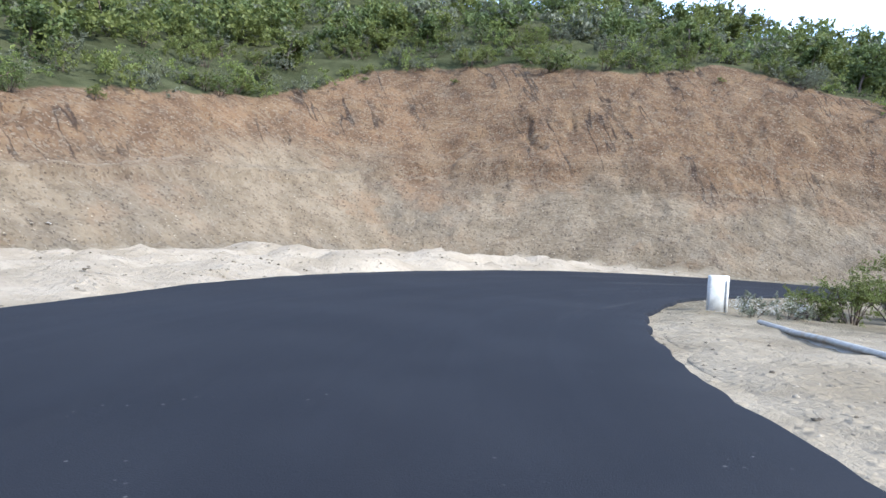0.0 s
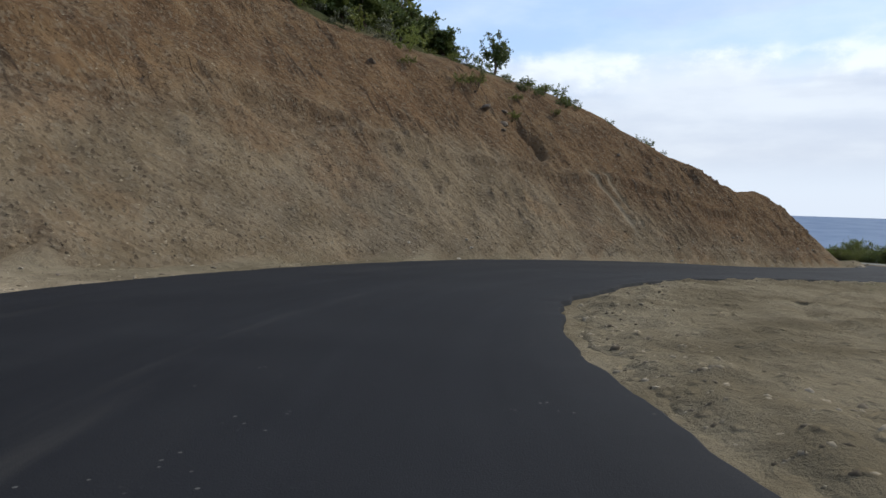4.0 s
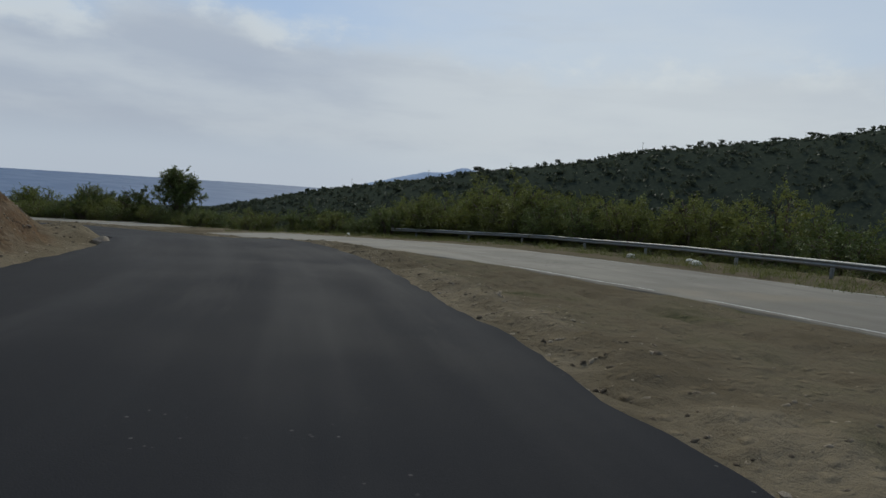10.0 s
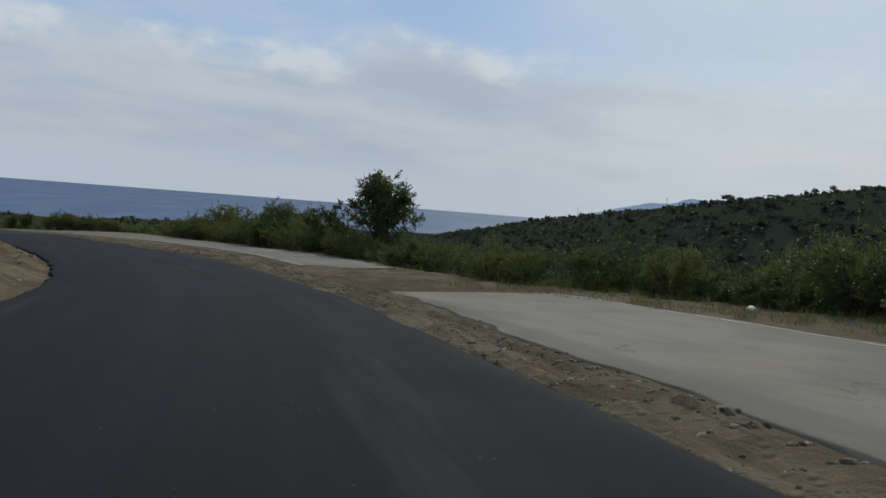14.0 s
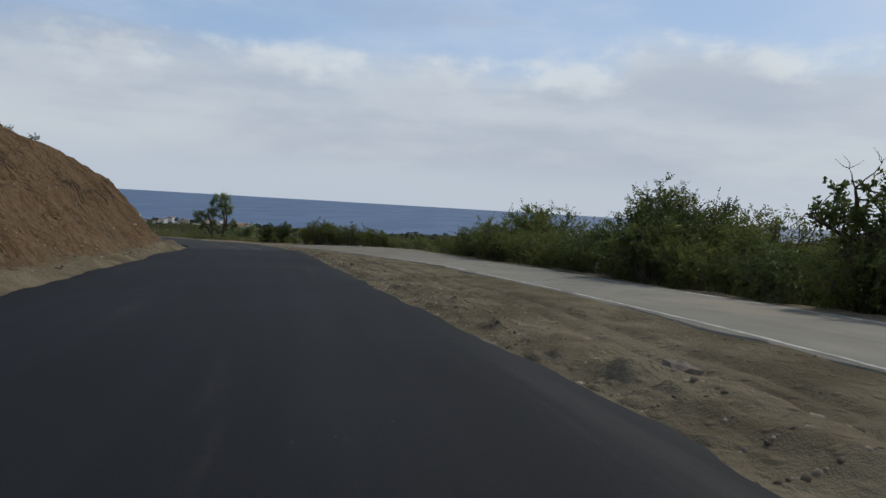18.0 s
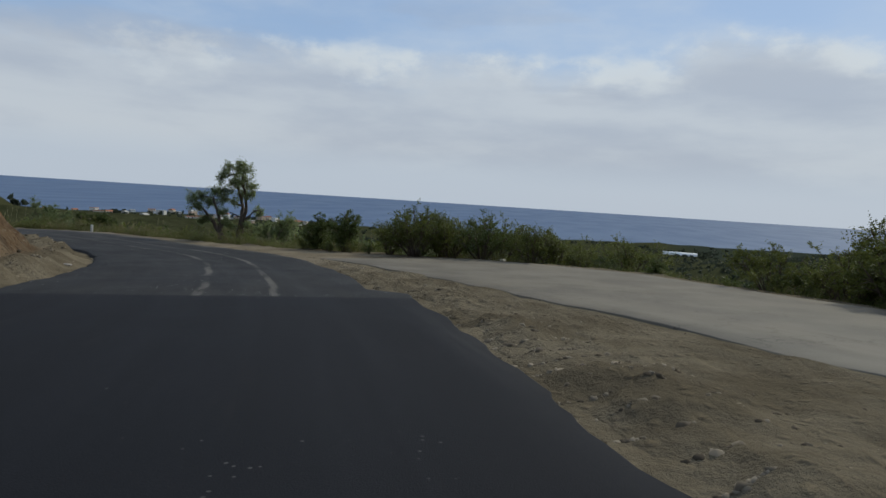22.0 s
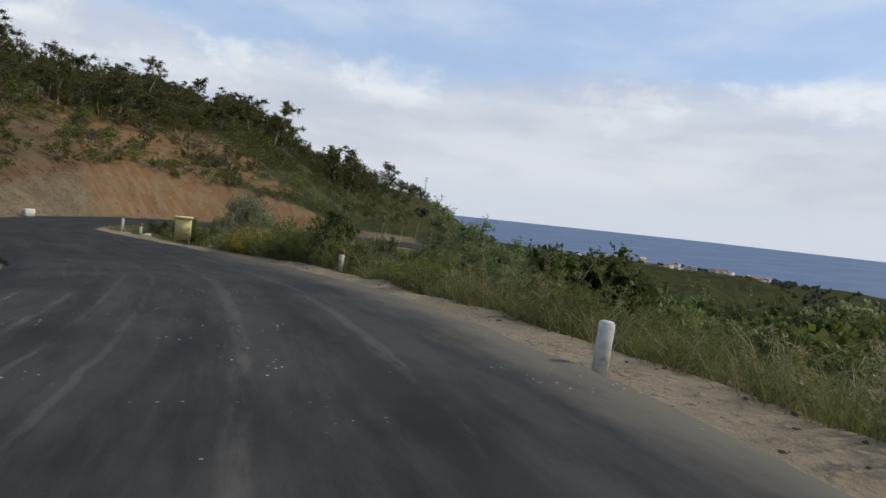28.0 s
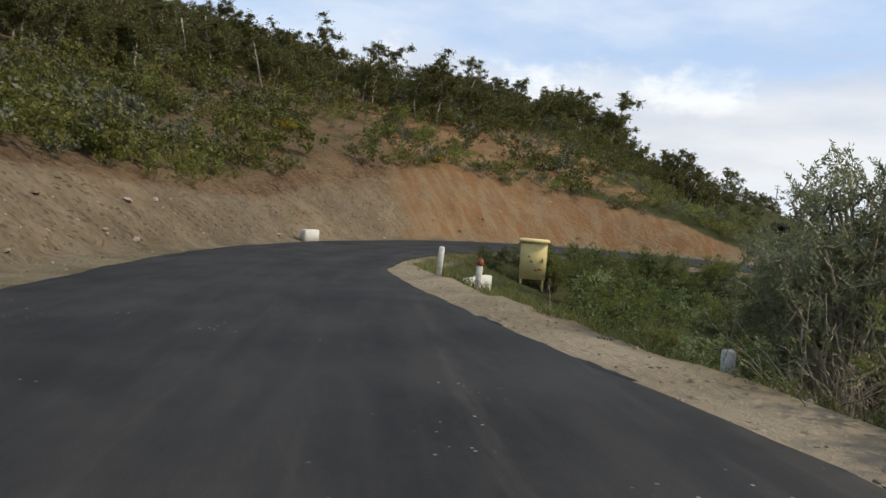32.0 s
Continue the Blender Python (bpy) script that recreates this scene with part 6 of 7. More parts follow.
for _ in range(1000):
    az = r2.uniform(-45, 41.5)
    d = float(near_d(az)) + 3 + 72 * r2.uniform() ** 1.2
    x, y = EYE_END[0] + d * math.sin(radians(az)), EYE_END[1] + d * math.cos(radians(az))
    pl.append((x, y, ground_z(x, y) + r2.uniform(0.7, 1.7) * (1.0 if az < 22 else 1.5), r2.uniform(0.7, 1.1) * (1.0 if az < 22 else 1.4)))
v, q = scatter_leaves(pl, r2, 1.9, 1.6, 8, 5, 0.22, 0.5)
tagged(new("wood_canopy", fast_mesh("wood_canopy", v, q, LEAF_GUM)), "dark canopy of the eucalyptus wood", "trees", kind="stuff")
# undergrowth of the wood and of the slope below it
for mat, n, seed, low in ((LEAF_HILL, 980, 41, 0), (LEAF_GUM, 560, 42, 6), (LEAF_GREY, 340, 43, 0)):
    r2 = np.random.default_rng(seed)
    pl = []
    while len(pl) < n:
        az = r2.uniform(-50, 44)
        d = float(near_d(az)) + r2.uniform(-34, 50)
        x, y = EYE_END[0] + d * math.sin(radians(az)), EYE_END[1] + d * math.cos(radians(az))
        t, o, _, _ = nearest(np.array([x]), np.array([y]))
        run = o[0] - float(foot_line(t[0])) - float(cut_height(t[0])) / float(steepness(t[0]))
        if run < 1.0 + low or (2 < az < 24 and d < float(near_d(az)) - 2 and r2.uniform() < 0.8):
            continue
        pl.append((x, y, ground_z(x, y) - 0.1, r2.uniform(0.5, 1.5)))
    v, q = scatter_leaves(pl, r2, 1.3, 1.25, 9, 5, 0.18, 0.55)
    tagged(new("hill_undergrowth", fast_mesh("hill_undergrowth", v, q, mat)), "scrub and undergrowth on the wooded hill", "scrub", kind="stuff")
for k, (x, y, t, o) in enumerate(slope_places(rng, 110, 31.5, 38.5, 0.2, 12)):
    if 35.4 < t < 36.4 and o < 5:
        continue
    pair = (SCRUB, SCRUB_GREY, SCRUB_DARK)[k % 3]
    plant("shrub", pair[k % 3], x, y, rng.uniform(0.25, 0.8), k * 37 % 360, "mixed shrub on the bank above the bend", "shrub", "shrubs above the bend", flowers=YELLOW if k % 11 == 0 else None)
for mat, n, seed in ((LEAF_BRIGHT, 170, 44), (LEAF_HILL, 330, 45), (LEAF_GREY, 130, 46)):
    r2 = np.random.default_rng(seed)
    pl = [(x, y, ground_z(x, y) - 0.1, r2.uniform(0.35, 1.15)) for x, y, t, o in slope_places(r2, n, 31.0, 38.8, 0.2, 26) if not (35.2 < t < 36.5 and o < 6)]
    v, q = scatter_leaves(pl, r2, 1.3, 1.2, 9, 6, 0.14, 0.5)
    tagged(new("bank_scrub", fast_mesh("bank_scrub", v, q, mat)), "bushes and scrub on the bank above the bend", "scrub", kind="stuff")
# scrub on the ground inside the long left bend
r2 = np.random.default_rng(47)
pl = []
for _ in range(260):
    t = r2.uniform(23.5, 32)
    x, y = at(t, float(foot_line(t)) + float(cut_height(t)) + 3 + 34 * r2.uniform())
    pl.append((x, y, ground_z(x, y) - 0.1, r2.uniform(0.25, 0.8)))
v, q = scatter_leaves(pl, r2, 1.3, 1.2, 5, 6, 0.22, 0.6)
tagged(new("inner_scrub", fast_mesh("inner_scrub", v, q, LEAF_MID)), "low scrub on the ground inside the bend", "scrub", kind="stuff")

# ---- scrub of the valley and of the far ridge ----
for mat, n, seed in ((LEAF_MID, 600, 51), (LEAF_DARK, 700, 52), (LEAF_OLIVE, 260, 53)):
    r2 = np.random.default_rng(seed)
    near_by, far_off = [], []
    for _ in range(n):
        t = r2.uniform(9, 38)
        out = 5 + 120 * r2.uniform() ** 1.7
        x, y = at(t, -(float(rim(t)) + out))
        if nearest(np.array([x]), np.array([y]))[1][0] > -float(rim(t)):
            continue
        (near_by if out < 30 else far_off).append((x, y, ground_z(x, y) - 0.1, r2.uniform(0.5, 1.3) if out < 30 else r2.uniform(0.8, 1.9)))
    v1, _q = scatter_leaves(near_by, r2, 1.3, 1.2, 7, 7, 0.14, 0.5)
    v2, _q = scatter_leaves(far_off, r2, 1.5, 1.4, 5, 3, 0.36, 0.65)
    v = np.vstack([v1, v2])
    tagged(new("valley_scrub", fast_mesh("valley_scrub", v, np.arange(len(v)).reshape(-1, 4), mat)), "dark scrub falling away into the valley", "scrub", kind="stuff")
r2 = np.random.default_rng(61)
pl = []
for _ in range(9000):
    x, y = r2.uniform(60, 760), r2.uniform(-420, 30)
    z = ground_z(x, y)
    if z < -40 and r2.uniform() < 0.5 or y < float(np.interp(x, (40, 230, 312, 395, 478, 560, 712), (-430, -385, -331, -252, -216, -205, -180))) - 30:
        continue
    if np.min(np.hypot(LINE[:, 0] - x, LINE[:, 1] - y)) < 110:
        continue
    pl.append((x, y, z - 0.3, r2.uniform(0.8, 2.1)))
v, q = scatter_leaves(pl, r2, 0.8, 2.3, 2, 2, 0.8, 0.8)
tagged(new("ridge_scrub", fast_mesh("ridge_scrub", v, q, LEAF_FAR)), "dark scrub covering the ridge across the valley", "scrub", kind="stuff")
pl = []
for _ in range(2600):
    x, y = r2.uniform(220, 1050), r2.uniform(-260, 760)
    z = ground_z(x, y)
    if z < SEA + 1 or np.min(np.hypot(LINE[:, 0] - x, LINE[:, 1] - y)) < 110 or vnoise(x / 80, y / 80, 5) < -0.08:
        continue
    pl.append((x, y, z - 0.3, r2.uniform(1.0, 2.6)))
v, q = scatter_leaves(pl, r2, 1.3, 1.6, 3, 2, 0.9, 0.8)
tagged(new("coastal_scrub", fast_mesh("coastal_scrub", v, q, LEAF_FAR)), "hedges and scrub on the coastal plain", "scrub", kind="stuff")


def pine_variant(seed):
    rng = np.random.default_rng(seed)
    p, _ = limb(rng, (0, 0, -0.5), (rng.normal() * 0.1, rng.normal() * 0.1, 1), 6.0, 6, wander=0.08)
    wood = [tube(p, np.linspace(0.22, 0.10, len(p)), 6)]
    cs = []
    for i in range(9):
        a = i * 0.7 + rng.uniform(0, 0.5)
        q, _ = limb(rng, p[-1 - (i % 2)], (math.cos(a), math.sin(a), rng.uniform(0.25, 0.8)), rng.uniform(1.4, 2.8), 4, wander=0.15)
        wood.append(tube(q, np.linspace(0.08, 0.03, len(q)), 4))
        cs += [q[-1], q[-2]]
    c = np.repeat(np.array(cs), 22, 0) + rng.normal(size=(len(cs) * 22, 3)) * np.array([0.65, 0.65, 0.32])
    v, q = leaf_quads(c, 0.7, 0.5, rng)
    wv, wf = join(*wood)
    return mesh_from("pine_trunk", wv, wf, BARK), fast_mesh("pine_crown", v, q, LEAF_FAR)


PINES = [pine_variant(800 + i) for i in range(4)]
rng = np.random.default_rng(81)
for az, dist, s in ((127.6, 452, 1.3), (128.3, 456, 0.9), (129.6, 450, 0.7), (130.6, 450, 0.9), (133.2, 450, 0.8), (134.2, 446, 0.9), (136.0, 446, 0.8), (138.6, 440, 0.6), (123.6, 470, 0.7), (143.4, 450, 0.7),
                    (144.6, 448, 0.8), (145.4, 452, 1.1), (146.1, 446, 0.8), (147.0, 448, 0.9), (148.6, 446, 0.8), (149.3, 450, 0.9), (150.6, 452, 1.0), (152.0, 452, 0.9), (153.2, 455, 1.2), (153.9, 452, 1.3), (155.2, 450, 0.9),
                    (156.3, 450, 0.8), (158.0, 450, 1.0), (160.5, 455, 1.1), (163.0, 455, 1.0), (166.0, 460, 1.2)):
    x, y = 40 + dist * math.sin(radians(az)), 27 + dist * math.cos(radians(az))
    # stand on the crest along this bearing
    best = max((ground_z(40 + d * math.sin(radians(az)), 27 + d * math.cos(radians(az))) / d, d) for d in range(330, 620, 10))
    x, y = 40 + best[1] * math.sin(radians(az)), 27 + best[1] * math.cos(radians(az))
    root = tagged(new("umbrella_pine"), "dark umbrella pine on the far ridge", "tree", "pines on the ridge")
    root.matrix_world = pose(x, y, ground_z(x, y) - 1.7 * s, 0, 0, rng.uniform(0, 360)) @ Matrix.Diagonal((s * rng.uniform(0.7, 1.1), s * rng.uniform(0.7, 1.1), s * rng.uniform(0.55, 0.95), 1))
    k = rng.integers(4)
    link_part("trunk", PINES[k][0], root)
    link_part("crown", PINES[k][1], root)

# ---- poles ----
STEEL = plain("galvanised_steel", (0.21, 0.215, 0.205), 0.6, 0.4, 0.4, vary=0.15, scale=8.0, grime=(0.25, 0.22, 0.18))
POLE = plain("weathered_pole", (0.22, 0.20, 0.18), 0.9, 0.2, vary=0.2)


def utility_pole(x, y, h, label, arms=1):
    root = tagged(new("utility_pole"), label, "pole", "utility poles")
    root.location = (x, y, ground_z(x, y))
    part("mast", *tube([(0, 0, -0.5), (0, 0, h * 0.5), (0, 0, h)], [0.16, 0.13, 0.10], 8), POLE, root)
    for i in range(arms):
        part("crossarm", *box(0, 0, h - 0.5 - i * 0.9, 1.9, 0.12, 0.12, 0.02), POLE, root)
        for sx in (-0.85, 0.0, 0.85):
            part("insulator", *tube([(sx, 0, h - 0.38 - i * 0.9), (sx, 0, h - 0.15 - i * 0.9)], [0.05, 0.03], 6), STEEL, root)


utility_pole(312, 241, 9.0, "tall utility pole on the end of the wooded ridge", 2)
for az in (116.8, 123.3, 141.0):
    best = max((ground_z(40 + d * math.sin(radians(az)), 27 + d * math.cos(radians(az))) / d, d) for d in range(330, 700, 10))
    utility_pole(40 + best[1] * math.sin(radians(az)), 27 + best[1] * math.cos(radians(az)), 7.0, "thin utility pole on the far ridge")

# ---- village on the coast ----
WALLS = [plain("village_wall", c, 0.9, 0.2, vary=0.08, scale=0.8) for c in ((0.62, 0.58, 0.52), (0.70, 0.68, 0.64), (0.52, 0.40, 0.30), (0.58, 0.50, 0.40))]
ROOFS = [plain("village_roof", c, 0.9, 0.2, vary=0.15, scale=0.8) for c in ((0.36, 0.16, 0.09), (0.45, 0.42, 0.38))]
DARK_GLASS = plain("dark_window", (0.03, 0.035, 0.04), 0.2, 0.5, vary=0.1)


def house(x, y, w, d, h, turn, wall, roof, pitched):
    root = tagged(new("village_house"), ("small pale house with a tiled roof" if pitched else "flat-roofed pale house") + " in the coastal village", "house", "village houses")
    root.matrix_world = pose(x, y, ground_z(x, y) - 0.6, 0, 0, turn)
    part("wall", *box(0, 0, 0, w, d, h), wall, root, shade=False)
    if pitched:
        v = [(-w / 2 - .3, -d / 2 - .3, h), (w / 2 + .3, -d / 2 - .3, h), (w / 2 + .3, d / 2 + .3, h), (-w / 2 - .3, d / 2 + .3, h), (-w / 2 - .3, 0, h + d * 0.28), (w / 2 + .3, 0, h + d * 0.28)]
        part("roof", v, [(0, 1, 5, 4), (2, 3, 4, 5), (0, 4, 3), (1, 2, 5), (3, 2, 1, 0)], roof, root, shade=False)
    else:
        part("roof", *box(0, 0, h, w + 0.3, d + 0.3, 0.35), roof, root, shade=False)
    n = max(2, int(w // 3))
    for fl in range(max(1, int(h // 3))):
        for i in range(n):
            for side in (-1, 1):
                part("window", *box((i + 0.5) * w / n - w / 2, side * d / 2, 1.3 + fl * 3.0, 1.1, 0.12, 1.3), DARK_GLASS, root, shade=False)


rng = np.random.default_rng(91)
for i in range(46):
    az = 40 + 27 * (i + rng.uniform(0, 1)) / 46
    dist = rng.uniform(560, 700) if az < 52 else rng.uniform(600, 790)
    x, y = 162 + dist * math.sin(radians(az)), 50 + dist * math.cos(radians(az))
    big = rng.uniform() < 0.2
    house(x, y, rng.uniform(4.5, 8) * (1.3 if big else 1), rng.uniform(4, 6.5), 4.6 if (big or rng.uniform() < 0.3) else 2.9, rng.uniform(0, 180), WALLS[rng.integers(4)], ROOFS[rng.integers(2)], rng.uniform() < 0.45)
gh_x, gh_y = 137 + 760 * math.sin(radians(98.3)), 33 + 760 * math.cos(radians(98.3))
green_house = tagged(new("greenhouse"), "long white greenhouse on the coastal plain", "greenhouse")
green_house.matrix_world = pose(gh_x, gh_y, ground_z(gh_x, gh_y) - 0.5, 0, 0, 84)
part("tunnel", *tube([(-18, 0, 0), (18, 0, 0)], [4.0, 4.0], 12), plain("white_sheeting", (0.72, 0.72, 0.70), 0.6, 0.3, vary=0.05), green_house)

# ---- guard rails ----
DULL_STEEL = plain("dusty_steel", (0.30, 0.28, 0.24), 0.75, 0.3, 0.2, vary=0.15, scale=8.0, grime=(0.26, 0.21, 0.15))


def guard_rail(places, label, height=0.62, steel=STEEL):
    """A steel beam on posts along places (x, y), with the wave of its section."""
    places = [np.array((x, y, ground_z(x, y))) for x, y in places]
    root = tagged(new("guard_rail"), label, "guard rail")
    root.location = places[0]
    p = np.array(places) - places[0]
    zs = p[:, 2].copy()
    for _ in range(3):
        zs[1:-1] = (zs[:-2] + zs[1:-1] * 2 + zs[2:]) / 4
    d = np.gradient(p[:, :2], axis=0)
    d /= np.linalg.norm(d, axis=1)[:, None]
    nrm = np.column_stack([-d[:, 1], d[:, 0]])
    prof = [(0.0, 0.115), (0.02, 0.105), (0.06, 0.075), (0.06, 0.04), (0.02, 0.015), (0.0, 0.0), (0.02, -0.015), (0.06, -0.04), (0.06, -0.075), (0.02, -0.105), (0.0, -0.115)]
    v, f, m = [], [], len(prof)
    for i in range(len(p)):
        for o, h in prof + [(o - 0.006, h) for o, h in prof[::-1]]:
            v.append((p[i, 0] + nrm[i, 0] * o, p[i, 1] + nrm[i, 1] * o, zs[i] + height - 0.115 + h))
    k = 2 * m
    for i in range(len(p) - 1):
        f += [(i * k + j, i * k + (j + 1) % k, (i + 1) * k + (j + 1) % k, (i + 1) * k + j) for j in range(k)]
    f += [tuple(range(k - 1, -1, -1)), tuple((len(p) - 1) * k + j for j in range(k))]
    part("beam", v, f, steel, root)
    for i in range(0, len(p), 2):
        x, y = p[i, 0] - nrm[i, 0] * 0.07, p[i, 1] - nrm[i, 1] * 0.07
        part("post", *box(x, y, zs[i] - 0.4, 0.10, 0.12, height + 0.36, 0.01), steel, root)


def beside(t0, t1, off, n):
    return [at(t, off(t)) for t in np.linspace(t0, t1, n)]


rail_line = table("8.4:18.3 10:17.4 11.5:16.6 12.2:17.2 13:18.2 14.1:18.5 15.5:16.6 16.3:13.6")
guard_rail(beside(8.6, 15.6, lambda t: -float(rail_line(t)), 28), "long galvanised guard rail beyond the old road")
guard_rail(beside(0.6, 2.35, lambda t: -5.9 + 0.9 * max(0.0, t - 1.4), 9), "dusty guard rail inside the first bend", 0.13, DULL_STEEL)

# ---- posts, cabinet, blocks ----
CONCRETE = plain("weathered_concrete", (0.50, 0.48, 0.43), 0.9, 0.2, vary=0.15, scale=5.0, grime=(0.30, 0.27, 0.22))
WHITE = plain("chipped_white_paint", (0.54, 0.52, 0.46), 0.7, 0.3, vary=0.10, scale=7.0, grime=(0.42, 0.38, 0.31))
RED = plain("faded_red_paint", (0.26, 0.085, 0.055), 0.85, 0.2, vary=0.3, scale=12.0, grime=(0.20, 0.12, 0.085))
CREAM = plain("rusting_cream_paint", (0.62, 0.50, 0.22), 0.6, 0.35, vary=0.08, scale=3.0, grime=(0.40, 0.30, 0.14))
RUST = plain("rust_edge", (0.20, 0.09, 0.04), 0.9, 0.2, vary=0.3)
ROCK = [plain("rubble", c, 0.95, 0.15, vary=0.3, scale=7.0) for c in ((0.215, 0.180, 0.135), (0.28, 0.245, 0.195), (0.145, 0.115, 0.088))]


POST_PAINT = plain("flaking_white_paint", (0.50, 0.48, 0.42), 0.9, 0.2, vary=0.2, scale=9.0, grime=(0.20, 0.17, 0.12))


def marker_post(x, y, h, turn, lean, capped):
    root = tagged(new("marker_post"), "small white roadside post with a faded red top" if capped else "worn white concrete roadside post", "post", "roadside posts")
    root.matrix_world = pose(x, y, ground_z(x, y) - 0.1, lean, lean * 0.6, turn)
    part("shaft", *box(0, 0, 0, 0.16, 0.14, h * (0.78 if capped else 1.0) + 0.1, 0.025), POST_PAINT, root)
    if capped:
        part("cap", *box(0, 0, h * 0.78 + 0.1, 0.175, 0.155, h * 0.24, 0.045), RED, root)


for x, y, h, turn, lean, capped in ((136.4, 17.2, 0.62, 20, 2, False), (174.9, 65.0, 0.6, 60, 4, False), (180.1, 78.8, 0.76, 80, 3, True), (180.7, 91.4, 0.5, 85, -4, False),
                                    (179.0, 100.4, 0.75, 70, 3, False), (179.5, 98.6, 0.72, 75, 2, True), (171.4, 49.3, 0.55, 40, 5, False)):
    marker_post(x, y, h, turn, lean, capped)
# tall concrete post with a notch at the first bend
big_post = tagged(new("concrete_post"), "upright pale concrete block post at the first bend", "post")
big_post.matrix_world = pose(7.16, 16.66, ground_z(7.16, 16.66) - 0.22, 0, 0, 6)
part("shaft", *box(0, 0, 0, 0.52, 0.16, 1.14, 0.018), CONCRETE, big_post)
part("rib", *box(0.19, -0.095, 0.02, 0.05, 0.035, 1.02, 0.010), CONCRETE, big_post)
# cream cabinet on legs
cabinet = tagged(new("roadside_cabinet"), "large cream metal cabinet on short legs inside the bend", "cabinet")
cabinet.matrix_world = pose(186.0, 111.1, ground_z(186.0, 111.1), 0, 0, -20) @ Matrix.Diagonal((1.55, 1.6, 1.78, 1.0))
part("body", *box(0, 0, 0.18, 0.74, 0.42, 0.92, 0.012), CREAM, cabinet)
part("roof", *box(0, -0.02, 1.10, 0.86, 0.54, 0.07, 0.02), CREAM, cabinet)
door = part("door", *box(0, -0.222, 0.24, 0.66, 0.02, 0.80, 0.006), CREAM, cabinet)
part("latch", *box(0.26, -0.24, 0.62, 0.03, 0.025, 0.10, 0.006), RUST, door)
for i, (dx, dz) in enumerate(((-0.12, 0.72), (-0.05, 0.60), (0.1, 0.40), (0.2, 0.42))):
    part("rust_patch", *box(dx, -0.2345, dz, 0.05 + 0.02 * i, 0.004, 0.05), RUST, door)
for dx in (-0.31, 0.31):
    for dy in (-0.15, 0.15):
        part("leg", *box(dx, dy, -0.12, 0.06, 0.06, 0.31, 0.008), CREAM, cabinet)
# white block on the far side of the bend
block = tagged(new("concrete_block", mesh_from("concrete_block", *box(0, 0, 0, 0.75, 0.45, 0.62, 0.03), WHITE)), "white painted concrete block past the bend", "block")
bx, by = at(35.3, float(left_edge(35.3)) + 0.45)
block.matrix_world = pose(bx, by, ground_z(bx, by) - 0.05, 0, 0, 30)
slab = tagged(new("concrete_slab", mesh_from("concrete_slab", *box(0, 0, 0, 1.25, 0.45, 0.22, 0.03), WHITE)), "pale broken slab lying by the bushes", "slab")
slab.matrix_world = pose(167.3, 36.7, ground_z(167.3, 36.7) + 0.03, 4, 3, 60)


parapet = tagged(new("concrete_parapet", mesh_from("concrete_parapet", *box(0, 0, 0, 2.3, 0.26, 0.55, 0.03), CONCRETE)), "low pale concrete parapet at the inner bend", "parapet")
parapet.matrix_world = pose(180.6, 102.5, ground_z(180.6, 102.5) - 0.08, 0, 0, 48)


# ---- stones and rubble ----
def stone_mesh(seed, mat):
    rng = np.random.default_rng(seed)
    bm = bmesh.new()
    bmesh.ops.create_icosphere(bm, subdivisions=1, radius=0.5)
    for v in bm.verts:
        v.co *= rng.uniform(0.58, 1.25)
        v.co.z *= 0.62
    me = bpy.data.meshes.new("stone")
    bm.to_mesh(me)
    bm.free()
    me.materials.append(mat)
    return me


STONES = [stone_mesh(i, ROCK[i % 3]) for i in range(9)]
rng = np.random.default_rng(101)


def lay_stone(x, y, s, label="loose stone in the roadside dirt", dark=False):
    pick = rng.integers(9)
    ob = tagged(new("stone", STONES[pick - pick % 3 + 2 if dark else pick]), label, "stone", "loose stones")
    ob.matrix_world = pose(x, y, ground_z(x, y) + s * 0.02, rng.uniform(-15, 15), rng.uniform(-15, 15), rng.uniform(0, 360)) @ Matrix.Diagonal((s, s * rng.uniform(0.6, 1), s * rng.uniform(0.6, 1), 1))


for i in range(70):
    t = rng.uniform(2.0, 31)
    gap = float(old_inner(t)) if 8 < t < 25 else float(rim(t))
    lo = float(right_edge(t)) + 0.25
    x, y = at(t, -(lo + (max(gap, lo + 0.6) - lo) * rng.uniform() ** 2.2))
    lay_stone(x, y, rng.uniform(0.04, 0.10) * (1.6 if rng.uniform() < 0.1 else 0.9))
for i in range(120):
    t = rng.choice([rng.uniform(0.5, 6), rng.uniform(6, 13), rng.uniform(13, 33)])
    lo, hi = float(left_edge(t)) + 0.15, float(foot_line(t)) + 1.4
    x, y = at(t, lo + (hi - lo) * rng.uniform() ** 0.8)
    lay_stone(x, y, rng.uniform(0.07, 0.30), "loose stone at the foot of the cut")
for t, up, s in ((8.7, 7.9, 0.9), (8.85, 7.3, 0.75), (8.95, 8.3, 0.6), (8.8, 6.8, 0.5), (9.05, 6.4, 0.4), (9.9, 6.5, 0.4), (10.0, 5.6, 0.3), (7.9, 9.4, 0.6)):
    x, y = at(t, float(foot_line(t)) + up / float(steepness(t)))
    lay_stone(x, y, s, "broken rock sticking out of the cut face", True)
for i in range(20):
    t = rng.uniform(1.0, 12.5)
    x, y = at(t, float(foot_line(t)) + float(cut_height(t)) / float(steepness(t)) * rng.uniform(0.05, 0.9))
    lay_stone(x, y, rng.uniform(0.12, 0.3), "stone lodged in the cut face", True)
for i in range(40):
    t = rng.uniform(32, 38)
    x, y = at(t, float(foot_line(t)) + float(cut_height(t)) / float(steepness(t)) * rng.uniform(0.0, 0.9))
    lay_stone(x, y, rng.uniform(0.1, 0.35), "stone lodged in the bank above the bend")
